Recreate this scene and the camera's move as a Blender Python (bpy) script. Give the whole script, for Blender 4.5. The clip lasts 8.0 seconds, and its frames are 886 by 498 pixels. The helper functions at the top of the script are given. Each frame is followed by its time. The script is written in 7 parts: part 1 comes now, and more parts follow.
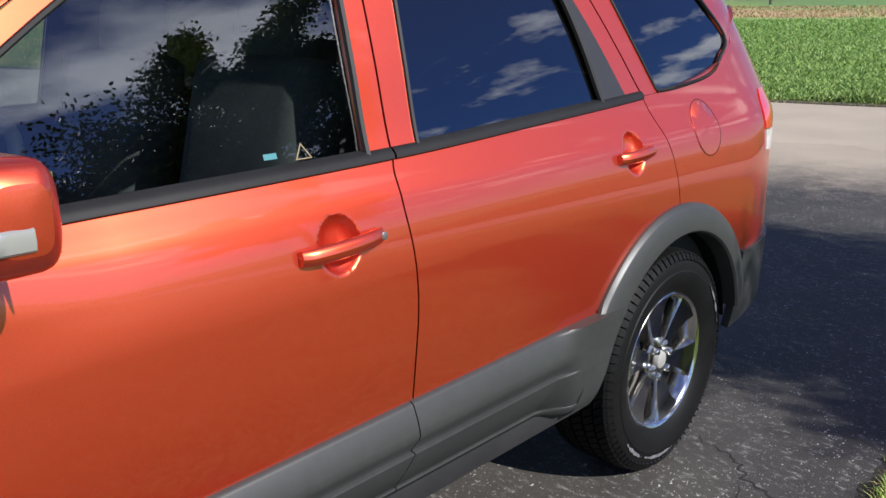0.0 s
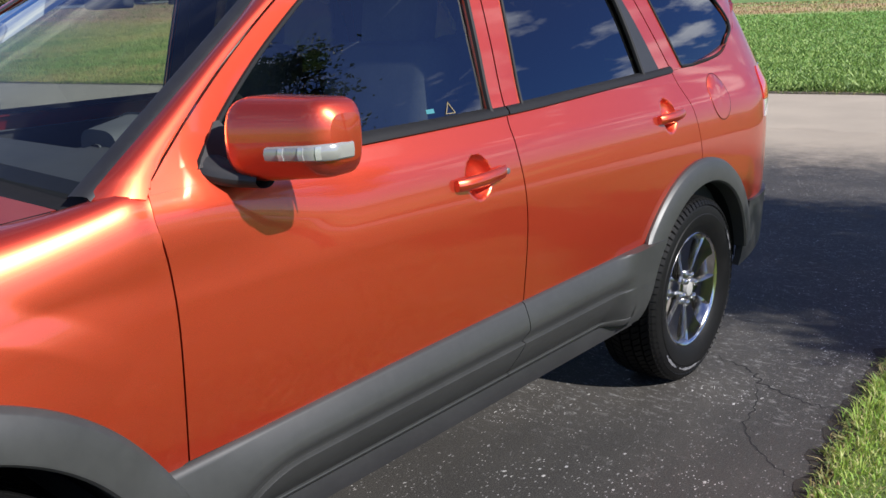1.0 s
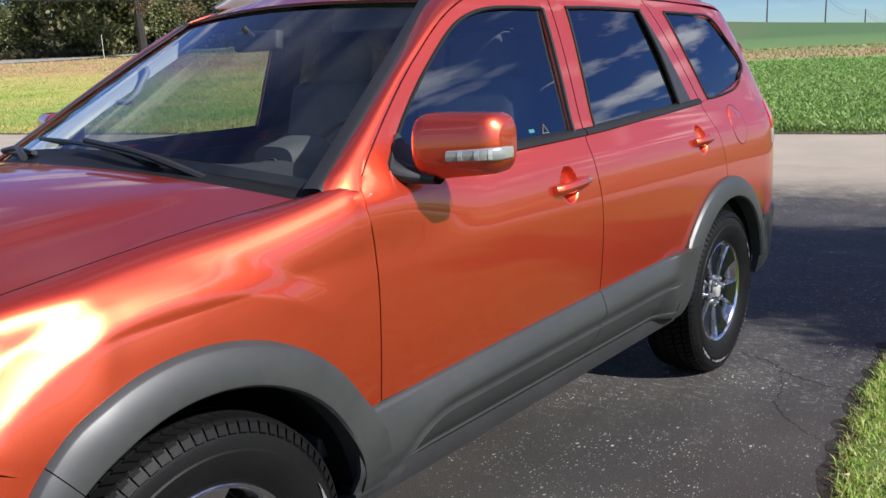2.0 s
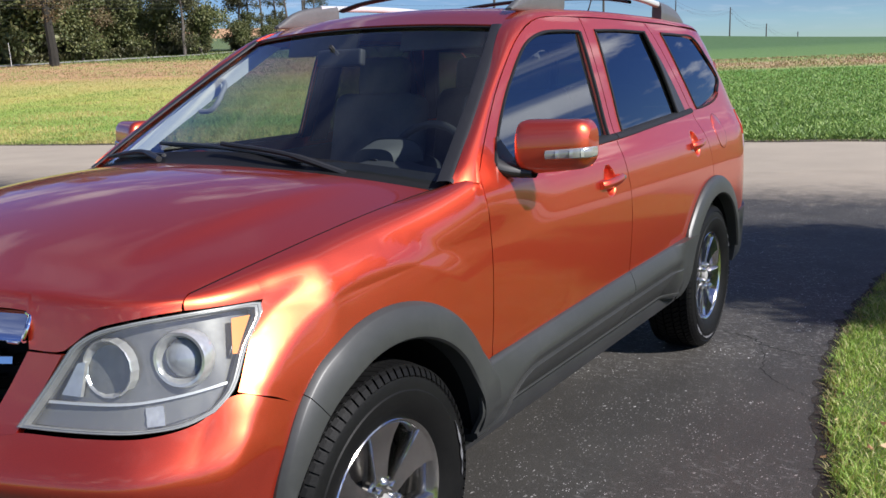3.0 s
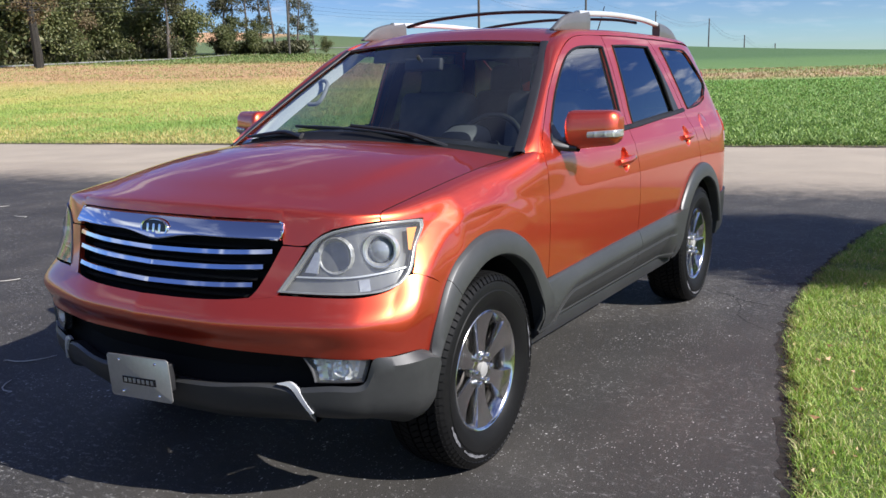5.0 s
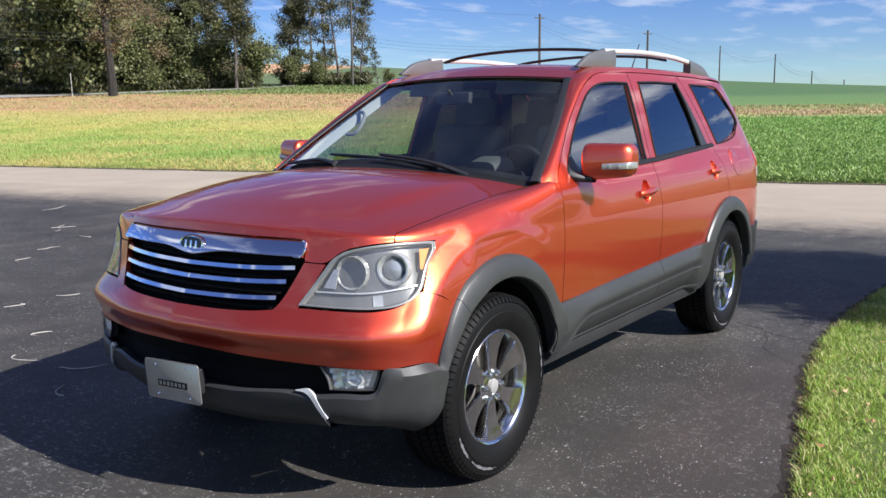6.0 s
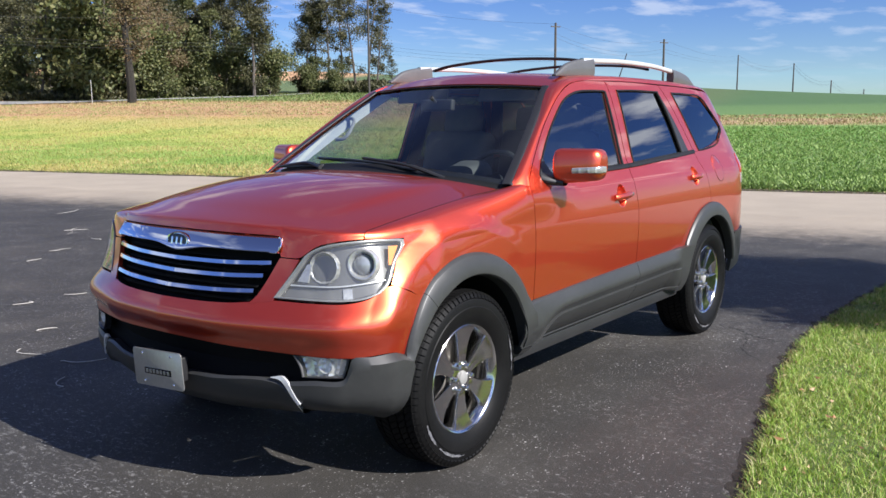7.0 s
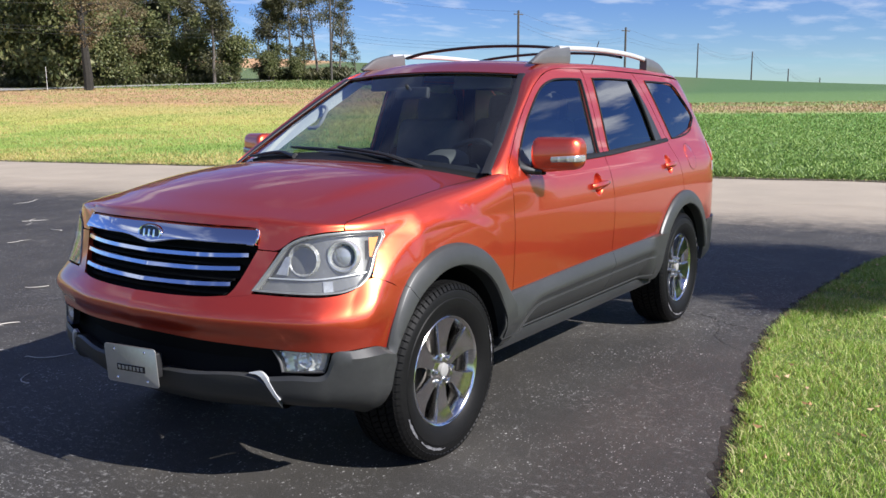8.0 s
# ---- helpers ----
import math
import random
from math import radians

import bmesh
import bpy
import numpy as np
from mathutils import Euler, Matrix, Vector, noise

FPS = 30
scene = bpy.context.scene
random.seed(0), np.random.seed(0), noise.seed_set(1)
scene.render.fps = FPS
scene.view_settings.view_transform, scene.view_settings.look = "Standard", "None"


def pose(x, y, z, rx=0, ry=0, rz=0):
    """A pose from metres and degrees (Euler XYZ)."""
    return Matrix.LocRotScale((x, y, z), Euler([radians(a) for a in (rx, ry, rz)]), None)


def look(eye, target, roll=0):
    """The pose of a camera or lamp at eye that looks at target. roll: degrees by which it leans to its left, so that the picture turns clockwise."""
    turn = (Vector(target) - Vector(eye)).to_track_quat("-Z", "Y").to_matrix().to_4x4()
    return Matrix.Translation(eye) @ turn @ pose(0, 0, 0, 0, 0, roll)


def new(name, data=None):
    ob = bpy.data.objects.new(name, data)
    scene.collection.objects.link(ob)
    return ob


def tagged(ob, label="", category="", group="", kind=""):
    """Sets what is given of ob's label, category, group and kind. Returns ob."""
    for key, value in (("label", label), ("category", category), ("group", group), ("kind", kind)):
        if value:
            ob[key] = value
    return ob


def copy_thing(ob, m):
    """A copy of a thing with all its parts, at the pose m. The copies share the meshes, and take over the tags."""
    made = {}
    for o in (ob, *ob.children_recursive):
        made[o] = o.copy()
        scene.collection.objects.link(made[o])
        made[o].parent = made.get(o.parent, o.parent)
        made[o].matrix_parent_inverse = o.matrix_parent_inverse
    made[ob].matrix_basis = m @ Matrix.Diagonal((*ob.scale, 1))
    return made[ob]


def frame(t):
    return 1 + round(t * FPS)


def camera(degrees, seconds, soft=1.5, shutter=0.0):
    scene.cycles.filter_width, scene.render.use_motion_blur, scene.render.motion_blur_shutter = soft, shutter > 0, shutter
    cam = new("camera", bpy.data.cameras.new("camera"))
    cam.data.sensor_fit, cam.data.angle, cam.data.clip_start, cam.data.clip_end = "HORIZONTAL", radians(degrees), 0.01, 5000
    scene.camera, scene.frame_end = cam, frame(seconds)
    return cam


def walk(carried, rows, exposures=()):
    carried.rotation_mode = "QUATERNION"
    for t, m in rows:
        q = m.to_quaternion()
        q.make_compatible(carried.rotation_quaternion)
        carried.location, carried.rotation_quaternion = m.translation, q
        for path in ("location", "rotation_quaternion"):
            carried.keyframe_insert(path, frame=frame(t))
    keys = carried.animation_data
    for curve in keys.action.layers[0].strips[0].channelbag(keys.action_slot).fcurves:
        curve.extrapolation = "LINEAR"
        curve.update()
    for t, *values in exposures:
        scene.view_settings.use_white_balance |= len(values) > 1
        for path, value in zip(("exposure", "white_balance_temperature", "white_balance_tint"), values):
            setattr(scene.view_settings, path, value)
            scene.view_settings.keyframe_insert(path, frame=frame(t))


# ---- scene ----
cam = camera(54.6, 8.0)
PATH = [
    (0, (1.025, 2.188, 1.495), (-0.383, 0.867, 0.973), -0.3),
    (0.5, (1.404, 2.315, 1.466), (0.005, 0.98, 0.955), -1.5),
    (1, (1.746, 2.317, 1.463), (0.286, 1.05, 0.95), -1.7),
    (1.5, (2.039, 2.244, 1.48), (0.508, 1.052, 0.995), -0.7),
    (2, (2.403, 2.318, 1.438), (0.876, 1.093, 1.03), -2.2),
    (2.2, (2.543, 2.328, 1.448), (1.01, 1.103, 1.063), -2.6),
    (3.3, (3.305, 2.132, 1.47), (1.646, 1.087, 1.076), -1.8),
    (3.5, (3.442, 2.194, 1.46), (1.791, 1.131, 1.078), -2.2),
    (4, (3.735, 2.309, 1.471), (2.073, 1.248, 1.136), -3.1),
    (4.5, (4.028, 2.327, 1.456), (2.326, 1.34, 1.098), -2.3),
    (5, (4.223, 2.429, 1.458), (2.555, 1.392, 1.08), -1.3),
    (5.2, (4.295, 2.541, 1.451), (2.669, 1.44, 1.072), -1.2),
    (6.3, (4.329, 2.753, 1.459), (2.726, 1.594, 1.165), -0.5),
    (6.5, (4.362, 2.839, 1.456), (2.763, 1.673, 1.168), -0.4),
    (7, (4.365, 2.953, 1.446), (2.78, 1.767, 1.16), -0.3),
    (7.5, (4.37, 2.909, 1.448), (2.766, 1.749, 1.163), 0.0),
    (8, (4.358, 2.863, 1.449), (2.727, 1.748, 1.135), -0.3),
]
walk(cam, [(t, look(eye, target, roll)) for t, eye, target, roll in PATH], exposures=[(0.0, 0.80, 6050, 13), (2.2, 0.88, 6050, 13), (3.4, 0.71, 6050, 13), (5.0, 0.94, 6050, 13), (6.5, 0.99, 6050, 13), (8.0, 0.97, 6050, 13)])

# ---- world, sun ----
SUN_EL, SUN_AZ = 36.0, 94.0          # degrees above the ground; azimuth counted from +x towards +y
world = bpy.data.worlds.new("sky")
scene.world = world
world.use_nodes = True
wn, wl = world.node_tree.nodes, world.node_tree.links
wn.clear()
w_out = wn.new("ShaderNodeOutputWorld")
w_bg = wn.new("ShaderNodeBackground")
w_sky = wn.new("ShaderNodeTexSky")
w_sky.sky_type, w_sky.sun_disc = "NISHITA", False
w_sky.sun_elevation, w_sky.sun_rotation = radians(SUN_EL), radians(90 - SUN_AZ)
w_sky.air_density, w_sky.dust_density, w_sky.ozone_density = 1.0, 0.0, 3.5
w_bg.inputs["Strength"].default_value = 0.052
# fair-weather clouds on a flat layer over the whole sky
w_tc = wn.new("ShaderNodeTexCoord")
w_sep = wn.new("ShaderNodeSeparateXYZ")
w_up = wn.new("ShaderNodeMath"); w_up.operation = "MAXIMUM"; w_up.inputs[1].default_value = 0.0
w_add = wn.new("ShaderNodeMath"); w_add.operation = "ADD"; w_add.inputs[1].default_value = 0.06
w_div = wn.new("ShaderNodeVectorMath"); w_div.operation = "DIVIDE"
w_cmb = wn.new("ShaderNodeCombineXYZ")
w_map = wn.new("ShaderNodeMapping")
w_map.inputs["Location"].default_value = (3.1, 1.7, 0.4)
w_map.inputs["Scale"].default_value = (0.75, 1.15, 0.0)
w_noise = wn.new("ShaderNodeTexNoise")
w_noise.inputs["Scale"].default_value = 2.3
w_noise.inputs["Detail"].default_value = 9.0
w_noise.inputs["Roughness"].default_value = 0.56
w_ramp = wn.new("ShaderNodeValToRGB")
w_ramp.color_ramp.elements[0].position, w_ramp.color_ramp.elements[1].position = 0.515, 0.66
w_fade = wn.new("ShaderNodeMapRange")
w_fade.inputs["From Min"].default_value, w_fade.inputs["From Max"].default_value = 0.03, 0.24
w_mul = wn.new("ShaderNodeMath"); w_mul.operation = "MULTIPLY"
w_mix = wn.new("ShaderNodeMix"); w_mix.data_type = "RGBA"
# clouds glow more towards the sun
w_dot = wn.new("ShaderNodeVectorMath"); w_dot.operation = "DOT_PRODUCT"
w_dot.inputs[1].default_value = (math.cos(radians(SUN_AZ)) * math.cos(radians(SUN_EL)), math.sin(radians(SUN_AZ)) * math.cos(radians(SUN_EL)), math.sin(radians(SUN_EL)))
w_glow = wn.new("ShaderNodeMapRange")
for _k, _v in (("From Min", 0.1), ("From Max", 1.0), ("To Min", 9.0), ("To Max", 24.0)):
    w_glow.inputs[_k].default_value = _v
w_white = wn.new("ShaderNodeVectorMath"); w_white.operation = "SCALE"
w_white.inputs[0].default_value = (0.97, 1.0, 1.05)
wl.new(w_tc.outputs["Generated"], w_dot.inputs[0])
wl.new(w_dot.outputs["Value"], w_glow.inputs["Value"])
wl.new(w_glow.outputs[0], w_white.inputs["Scale"])
wl.new(w_white.outputs[0], w_mix.inputs["B"])
wl.new(w_tc.outputs["Generated"], w_sep.inputs[0])
wl.new(w_sep.outputs["Z"], w_up.inputs[0])
wl.new(w_up.outputs[0], w_add.inputs[0])
for k in "XYZ":
    wl.new(w_add.outputs[0], w_cmb.inputs[k])
wl.new(w_tc.outputs["Generated"], w_div.inputs[0])
wl.new(w_cmb.outputs[0], w_div.inputs[1])
wl.new(w_div.outputs[0], w_map.inputs["Vector"])
wl.new(w_map.outputs[0], w_noise.inputs["Vector"])
wl.new(w_noise.outputs["Fac"], w_ramp.inputs[0])
wl.new(w_sep.outputs["Z"], w_fade.inputs["Value"])
wl.new(w_ramp.outputs["Color"], w_mul.inputs[0])
w_top = wn.new("ShaderNodeMapRange")
for _k, _v in (("From Min", 0.45), ("From Max", 0.62), ("To Min", 1.0), ("To Max", 0.25)):
    w_top.inputs[_k].default_value = _v
w_both = wn.new("ShaderNodeMath"); w_both.operation = "MULTIPLY"
wl.new(w_sep.outputs["Z"], w_top.inputs["Value"])
wl.new(w_fade.outputs[0], w_both.inputs[0])
wl.new(w_top.outputs[0], w_both.inputs[1])
wl.new(w_both.outputs[0], w_mul.inputs[1])
wl.new(w_mul.outputs[0], w_mix.inputs["Factor"])
w_sat = wn.new("ShaderNodeHueSaturation")
w_pale = wn.new("ShaderNodeMapRange")
for _k, _v in (("From Min", 0.22), ("From Max", 0.55), ("To Min", 1.25), ("To Max", 0.9)):
    w_pale.inputs[_k].default_value = _v
wl.new(w_sep.outputs["Z"], w_pale.inputs["Value"])
wl.new(w_pale.outputs[0], w_sat.inputs["Saturation"])
w_sat.inputs["Hue"].default_value = 0.525
wl.new(w_sky.outputs[0], w_sat.inputs["Color"])
w_tone = wn.new("ShaderNodeVectorMath"); w_tone.operation = "MULTIPLY"
w_tone.inputs[1].default_value = (0.88, 0.99, 1.12)
wl.new(w_sat.outputs[0], w_tone.inputs[0])
wl.new(w_tone.outputs[0], w_mix.inputs["A"])
wl.new(w_mix.outputs["Result"], w_bg.inputs["Color"])
wl.new(w_bg.outputs[0], w_out.inputs[0])

sun = new("sun", bpy.data.lights.new("sun", "SUN"))
sun.data.energy, sun.data.angle, sun.data.color = 5.0, radians(0.53), (1.0, 0.94, 0.85)
sd = Vector((math.cos(radians(SUN_AZ)) * math.cos(radians(SUN_EL)), math.sin(radians(SUN_AZ)) * math.cos(radians(SUN_EL)), math.sin(radians(SUN_EL))))
sun.matrix_world = look(tuple(sd * 40), (0, 0, 0))


# ---- materials ----
def material(name, color=(0.5, 0.5, 0.5), rough=0.5, metal=0.0, **more):
    m = bpy.data.materials.new(name)
    m.use_nodes = True
    b = m.node_tree.nodes["Principled BSDF"]
    b.inputs["Base Color"].default_value = (*color, 1)
    b.inputs["Roughness"].default_value = rough
    b.inputs["Metallic"].default_value = metal
    for key, value in more.items():
        b.inputs[key.replace("_", " ")].default_value = value
    return m


def nodes(m):
    t = m.node_tree
    return t.nodes, t.links, t.nodes["Principled BSDF"]


def noise_tex(m, scale, detail=4.0, rough=0.6, coord="Object", stretch=(1, 1, 1)):
    n, l, b = nodes(m)
    tc, mp, tx = n.new("ShaderNodeTexCoord"), n.new("ShaderNodeMapping"), n.new("ShaderNodeTexNoise")
    mp.inputs["Scale"].default_value = stretch
    tx.inputs["Scale"].default_value, tx.inputs["Detail"].default_value, tx.inputs["Roughness"].default_value = scale, detail, rough
    l.new(tc.outputs[coord], mp.inputs[0])
    l.new(mp.outputs[0], tx.inputs["Vector"])
    return tx


def ramp(m, source, stops):
    n, l, b = nodes(m)
    r = n.new("ShaderNodeValToRGB")
    while len(r.color_ramp.elements) < len(stops):
        r.color_ramp.elements.new(0.5)
    for e, (p, c) in zip(r.color_ramp.elements, stops):
        e.position, e.color = p, (*c, 1) if len(c) == 3 else c
    l.new(source, r.inputs[0])
    return r


def mixed(m, fac, a, c, mode="MIX"):
    n, l, b = nodes(m)
    x = n.new("ShaderNodeMix")
    x.data_type, x.blend_type = "RGBA", mode
    for key, v in (("Factor", fac), ("A", a), ("B", c)):
        if hasattr(v, "links"):
            l.new(v, x.inputs[key])
        elif isinstance(v, tuple):
            x.inputs[key].default_value = (*v, 1)
        else:
            x.inputs[key].default_value = v
    return x.outputs["Result"]


def bump(m, height, strength=0.3, distance=0.01):
    n, l, b = nodes(m)
    x = n.new("ShaderNodeBump")
    x.inputs["Strength"].default_value, x.inputs["Distance"].default_value = strength, distance
    l.new(height, x.inputs["Height"])
    l.new(x.outputs[0], b.inputs["Normal"])


def varied(name, dark, light, scale, rough=0.6, metal=0.0, bumps=0.0, fine=0.0, dist=0.004, **more):
    """A surface whose colour wanders between two tones at two scales, with a little relief."""
    m = material(name, light, rough, metal, **more)
    n, l, b = nodes(m)
    big, small = noise_tex(m, scale), noise_tex(m, scale * 14, 5.0, 0.7)
    c = ramp(m, big.outputs["Fac"], [(0.32, dark), (0.68, light)])
    out = mixed(m, 0.45, c.outputs["Color"], ramp(m, small.outputs["Fac"], [(0.3, dark), (0.7, light)]).outputs["Color"])
    l.new(out, b.inputs["Base Color"])
    if bumps:
        bump(m, small.outputs["Fac"], bumps, dist)
    return m


def glass(name, tint, gloss_rough=0.0, f0=0.085):
    """A thin pane: what is behind it shows through tinted, and it mirrors by Fresnel."""
    m = bpy.data.materials.new(name)
    m.use_nodes = True
    n, l = m.node_tree.nodes, m.node_tree.links
    n.clear()
    out, mix = n.new("ShaderNodeOutputMaterial"), n.new("ShaderNodeMixShader")
    tr, gl, lw = n.new("ShaderNodeBsdfTransparent"), n.new("ShaderNodeBsdfGlossy"), n.new("ShaderNodeLayerWeight")
    tr.inputs["Color"].default_value = (*tint, 1)
    gl.inputs["Roughness"].default_value = gloss_rough
    lw.inputs["Blend"].default_value = 0.5
    pw, ma = n.new("ShaderNodeMath"), n.new("ShaderNodeMath")
    pw.operation, ma.operation = "POWER", "MULTIPLY_ADD"
    pw.inputs[1].default_value, ma.inputs[1].default_value, ma.inputs[2].default_value = 4.0, 1 - f0, f0
    l.new(lw.outputs["Facing"], pw.inputs[0])
    l.new(pw.outputs[0], ma.inputs[0])
    l.new(ma.outputs[0], mix.inputs[0])
    l.new(tr.outputs[0], mix.inputs[1])
    l.new(gl.outputs[0], mix.inputs[2])
    l.new(mix.outputs[0], out.inputs[0])
    return m


PAINT = material("orange_pearl_paint", (0.62, 0.055, 0.012), 0.42, 0.84, Coat_Weight=1.0, Coat_Roughness=0.04, Coat_IOR=1.72)
_flake = noise_tex(PAINT, 900, 2.0, 0.5)
_n, _l, _b = nodes(PAINT)
_l.new(ramp(PAINT, _flake.outputs["Fac"], [(0.35, (0.52, 0.020, 0.012)), (0.65, (0.66, 0.032, 0.018))]).outputs["Color"], _b.inputs["Base Color"])
# gold mica flakes in the pearl coat
_gold, _mx = _n.new("ShaderNodeBsdfGlossy"), _n.new("ShaderNodeMixShader")
_gold.inputs["Color"].default_value, _gold.inputs["Roughness"].default_value = (0.95, 0.66, 0.22, 1), 0.34
_mx.inputs[0].default_value = 0.108
_l.new(_b.outputs[0], _mx.inputs[1])
_l.new(_gold.outputs[0], _mx.inputs[2])
_l.new(_mx.outputs[0], _n["Material Output"].inputs["Surface"])
CLAD = varied("grey_cladding_plastic", (0.023, 0.024, 0.0235), (0.036, 0.037, 0.036), 3.0, 0.44, 0.0, 0.12, dist=0.001)
BLACK = varied("black_trim_plastic", (0.012, 0.012, 0.013), (0.022, 0.022, 0.023), 4.0, 0.45, 0.0, 0.1, dist=0.001)
GLOSS_BLACK = material("gloss_black_trim", (0.012, 0.012, 0.013), 0.12)
DARK = material("underbody_black", (0.006, 0.006, 0.006), 0.85, Specular_IOR_Level=0.12)
CHROME = material("chrome", (0.82, 0.83, 0.85), 0.06, 1.0)
ALLOY = varied("polished_alloy", (0.54, 0.53, 0.51), (0.72, 0.71, 0.68), 6.0, 0.14, 1.0)
SILVER = varied("silver_painted_plastic", (0.52, 0.53, 0.54), (0.64, 0.65, 0.66), 5.0, 0.32, 0.35)
RUBBER = varied("tyre_rubber", (0.0035, 0.0035, 0.0037), (0.0075, 0.0074, 0.0072), 7.0, 0.52, 0.0, 0.25, dist=0.002, Specular_IOR_Level=0.13)
PALE_MARK = varied("pale_marked_rubber", (0.035, 0.035, 0.037), (0.19, 0.19, 0.2), 60.0, 0.8)
GLASS = glass("windshield_glass", (0.88, 0.94, 0.92), 0.0, 0.068)
RAIL_GREY = varied("grey_rail_end", (0.08, 0.08, 0.08), (0.12, 0.12, 0.12), 5.0, 0.4, 0.2)
FOG_SILVER = material("fog_lamp_reflector", (0.88, 0.88, 0.87), 0.2, 0.55)
TINT = glass("side_glass", (0.50, 0.56, 0.54), 0.0, 0.165)
PRIVACY = glass("dark_privacy_glass", (0.035, 0.04, 0.045), 0.0, 0.18)
LENS = glass("clear_lamp_lens", (0.94, 0.95, 0.93), 0.0, 0.045)
# the lamp lenses are a little clouded by age
_n, _l = LENS.node_tree.nodes, LENS.node_tree.links
_haze, _mx = _n.new("ShaderNodeBsdfDiffuse"), _n.new("ShaderNodeMixShader")
_haze.inputs["Color"].default_value, _mx.inputs[0].default_value = (0.72, 0.71, 0.68, 1), 0.055
_l.new(_n["Mix Shader"].outputs[0], _mx.inputs[1])
_l.new(_haze.outputs[0], _mx.inputs[2])
_l.new(_mx.outputs[0], _n["Material Output"].inputs["Surface"])
BOWL = varied("lamp_bowl_silver", (0.44, 0.44, 0.435), (0.72, 0.72, 0.70), 60.0, 0.16, 0.6)
LAMP_GREY = varied("lamp_housing_silver", (0.13, 0.13, 0.125), (0.24, 0.24, 0.23), 30.0, 0.2, 0.5)
BEZEL_GREY = varied("lamp_rim_grey", (0.26, 0.26, 0.255), (0.36, 0.36, 0.35), 12.0, 0.3, 0.3)
SEAL = varied("window_rubber", (0.006, 0.006, 0.0065), (0.011, 0.011, 0.0115), 4.0, 0.55, 0.0, 0.1, dist=0.001, Specular_IOR_Level=0.25)
AMBER = material("amber_lens", (0.80, 0.30, 0.07), 0.2)
RED = material("red_tail_lens", (0.55, 0.02, 0.015), 0.12, 0.0, Coat_Weight=1.0)
INNER = varied("grey_cloth", (0.10, 0.10, 0.105), (0.16, 0.155, 0.15), 8.0, 0.9, 0.0, 0.2)
INNER_DARK = varied("dark_interior_plastic", (0.019, 0.019, 0.020), (0.032, 0.032, 0.033), 6.0, 0.65, 0.0, 0.1)
PALE_PLASTIC = varied("pale_grey_trim", (0.20, 0.20, 0.19), (0.27, 0.265, 0.25), 6.0, 0.6)
PLATE = varied("brushed_metal_plate", (0.42, 0.42, 0.41), (0.58, 0.57, 0.55), 5.0, 0.38, 0.85, 0.1, dist=0.0006)

ASPHALT = material("sealed_asphalt", (0.05, 0.05, 0.052), 0.66, Specular_IOR_Level=0.3)
_n, _l, _b = nodes(ASPHALT)
_grain, _patch, _wear, _streak = noise_tex(ASPHALT, 210, 4, 0.75), noise_tex(ASPHALT, 0.8, 5, 0.6), noise_tex(ASPHALT, 3.2, 6, 0.75), noise_tex(ASPHALT, 2.2, 4, 0.6, stretch=(0.35, 1.6, 1))
_c = ramp(ASPHALT, _patch.outputs["Fac"], [(0.32, (0.0205, 0.0193, 0.0175)), (0.52, (0.0320, 0.0300, 0.0268)), (0.70, (0.057, 0.052, 0.045))]).outputs["Color"]
_c = mixed(ASPHALT, 0.5, _c, ramp(ASPHALT, _streak.outputs["Fac"], [(0.35, (0.35, 0.35, 0.36)), (0.65, (0.66, 0.65, 0.64))]).outputs["Color"], "OVERLAY")
_c = mixed(ASPHALT, ramp(ASPHALT, _grain.outputs["Fac"], [(0.48, (0, 0, 0)), (0.66, (0.8, 0.8, 0.8))]).outputs["Color"], _c, (0.110, 0.103, 0.089))


def _flecks(scale, size, keep):
    """Pale chips of stone: the middles of some cells."""
    n, l, _ = nodes(ASPHALT)
    tc, mp, vo = n.new("ShaderNodeTexCoord"), n.new("ShaderNodeMapping"), n.new("ShaderNodeTexVoronoi")
    mp.inputs["Scale"].default_value = (1, 1.7, 1)
    mp.inputs["Rotation"].default_value = (0, 0, scale * 0.37)
    vo.inputs["Scale"].default_value = scale
    l.new(tc.outputs["Object"], mp.inputs[0])
    warp, add = n.new("ShaderNodeTexNoise"), n.new("ShaderNodeVectorMath")
    warp.inputs["Scale"].default_value = scale * 1.6
    add.operation = "MULTIPLY_ADD"
    add.inputs[1].default_value = (0.9 / scale,) * 3
    l.new(mp.outputs[0], warp.inputs["Vector"])
    l.new(warp.outputs["Color"], add.inputs[0])
    l.new(mp.outputs[0], add.inputs[2])
    l.new(add.outputs[0], vo.inputs["Vector"])
    near = ramp(ASPHALT, vo.outputs["Distance"], [(size * 0.6, (1, 1, 1)), (size, (0, 0, 0))])
    sep, m = n.new("ShaderNodeSeparateColor"), n.new("ShaderNodeMath")
    l.new(vo.outputs["Color"], sep.inputs[0])
    pick = ramp(ASPHALT, sep.outputs[0], [(1 - keep, (0, 0, 0)), (1 - keep + 0.02, (1, 1, 1))])
    m.operation = "MULTIPLY"
    l.new(near.outputs["Color"], m.inputs[0])
    l.new(pick.outputs["Color"], m.inputs[1])
    return m.outputs[0]


_mask = ramp(ASPHALT, _wear.outputs["Fac"], [(0.42, (0.08, 0.08, 0.08)), (0.60, (1, 1, 1))]).outputs["Color"]
for _sc, _sz, _kp in ((30, 0.25, 0.15), (74, 0.33, 0.22)):
    _c = mixed(ASPHALT, mixed(ASPHALT, 1.0, _flecks(_sc, _sz, _kp), _mask, "MULTIPLY"), _c, (0.50, 0.49, 0.47))
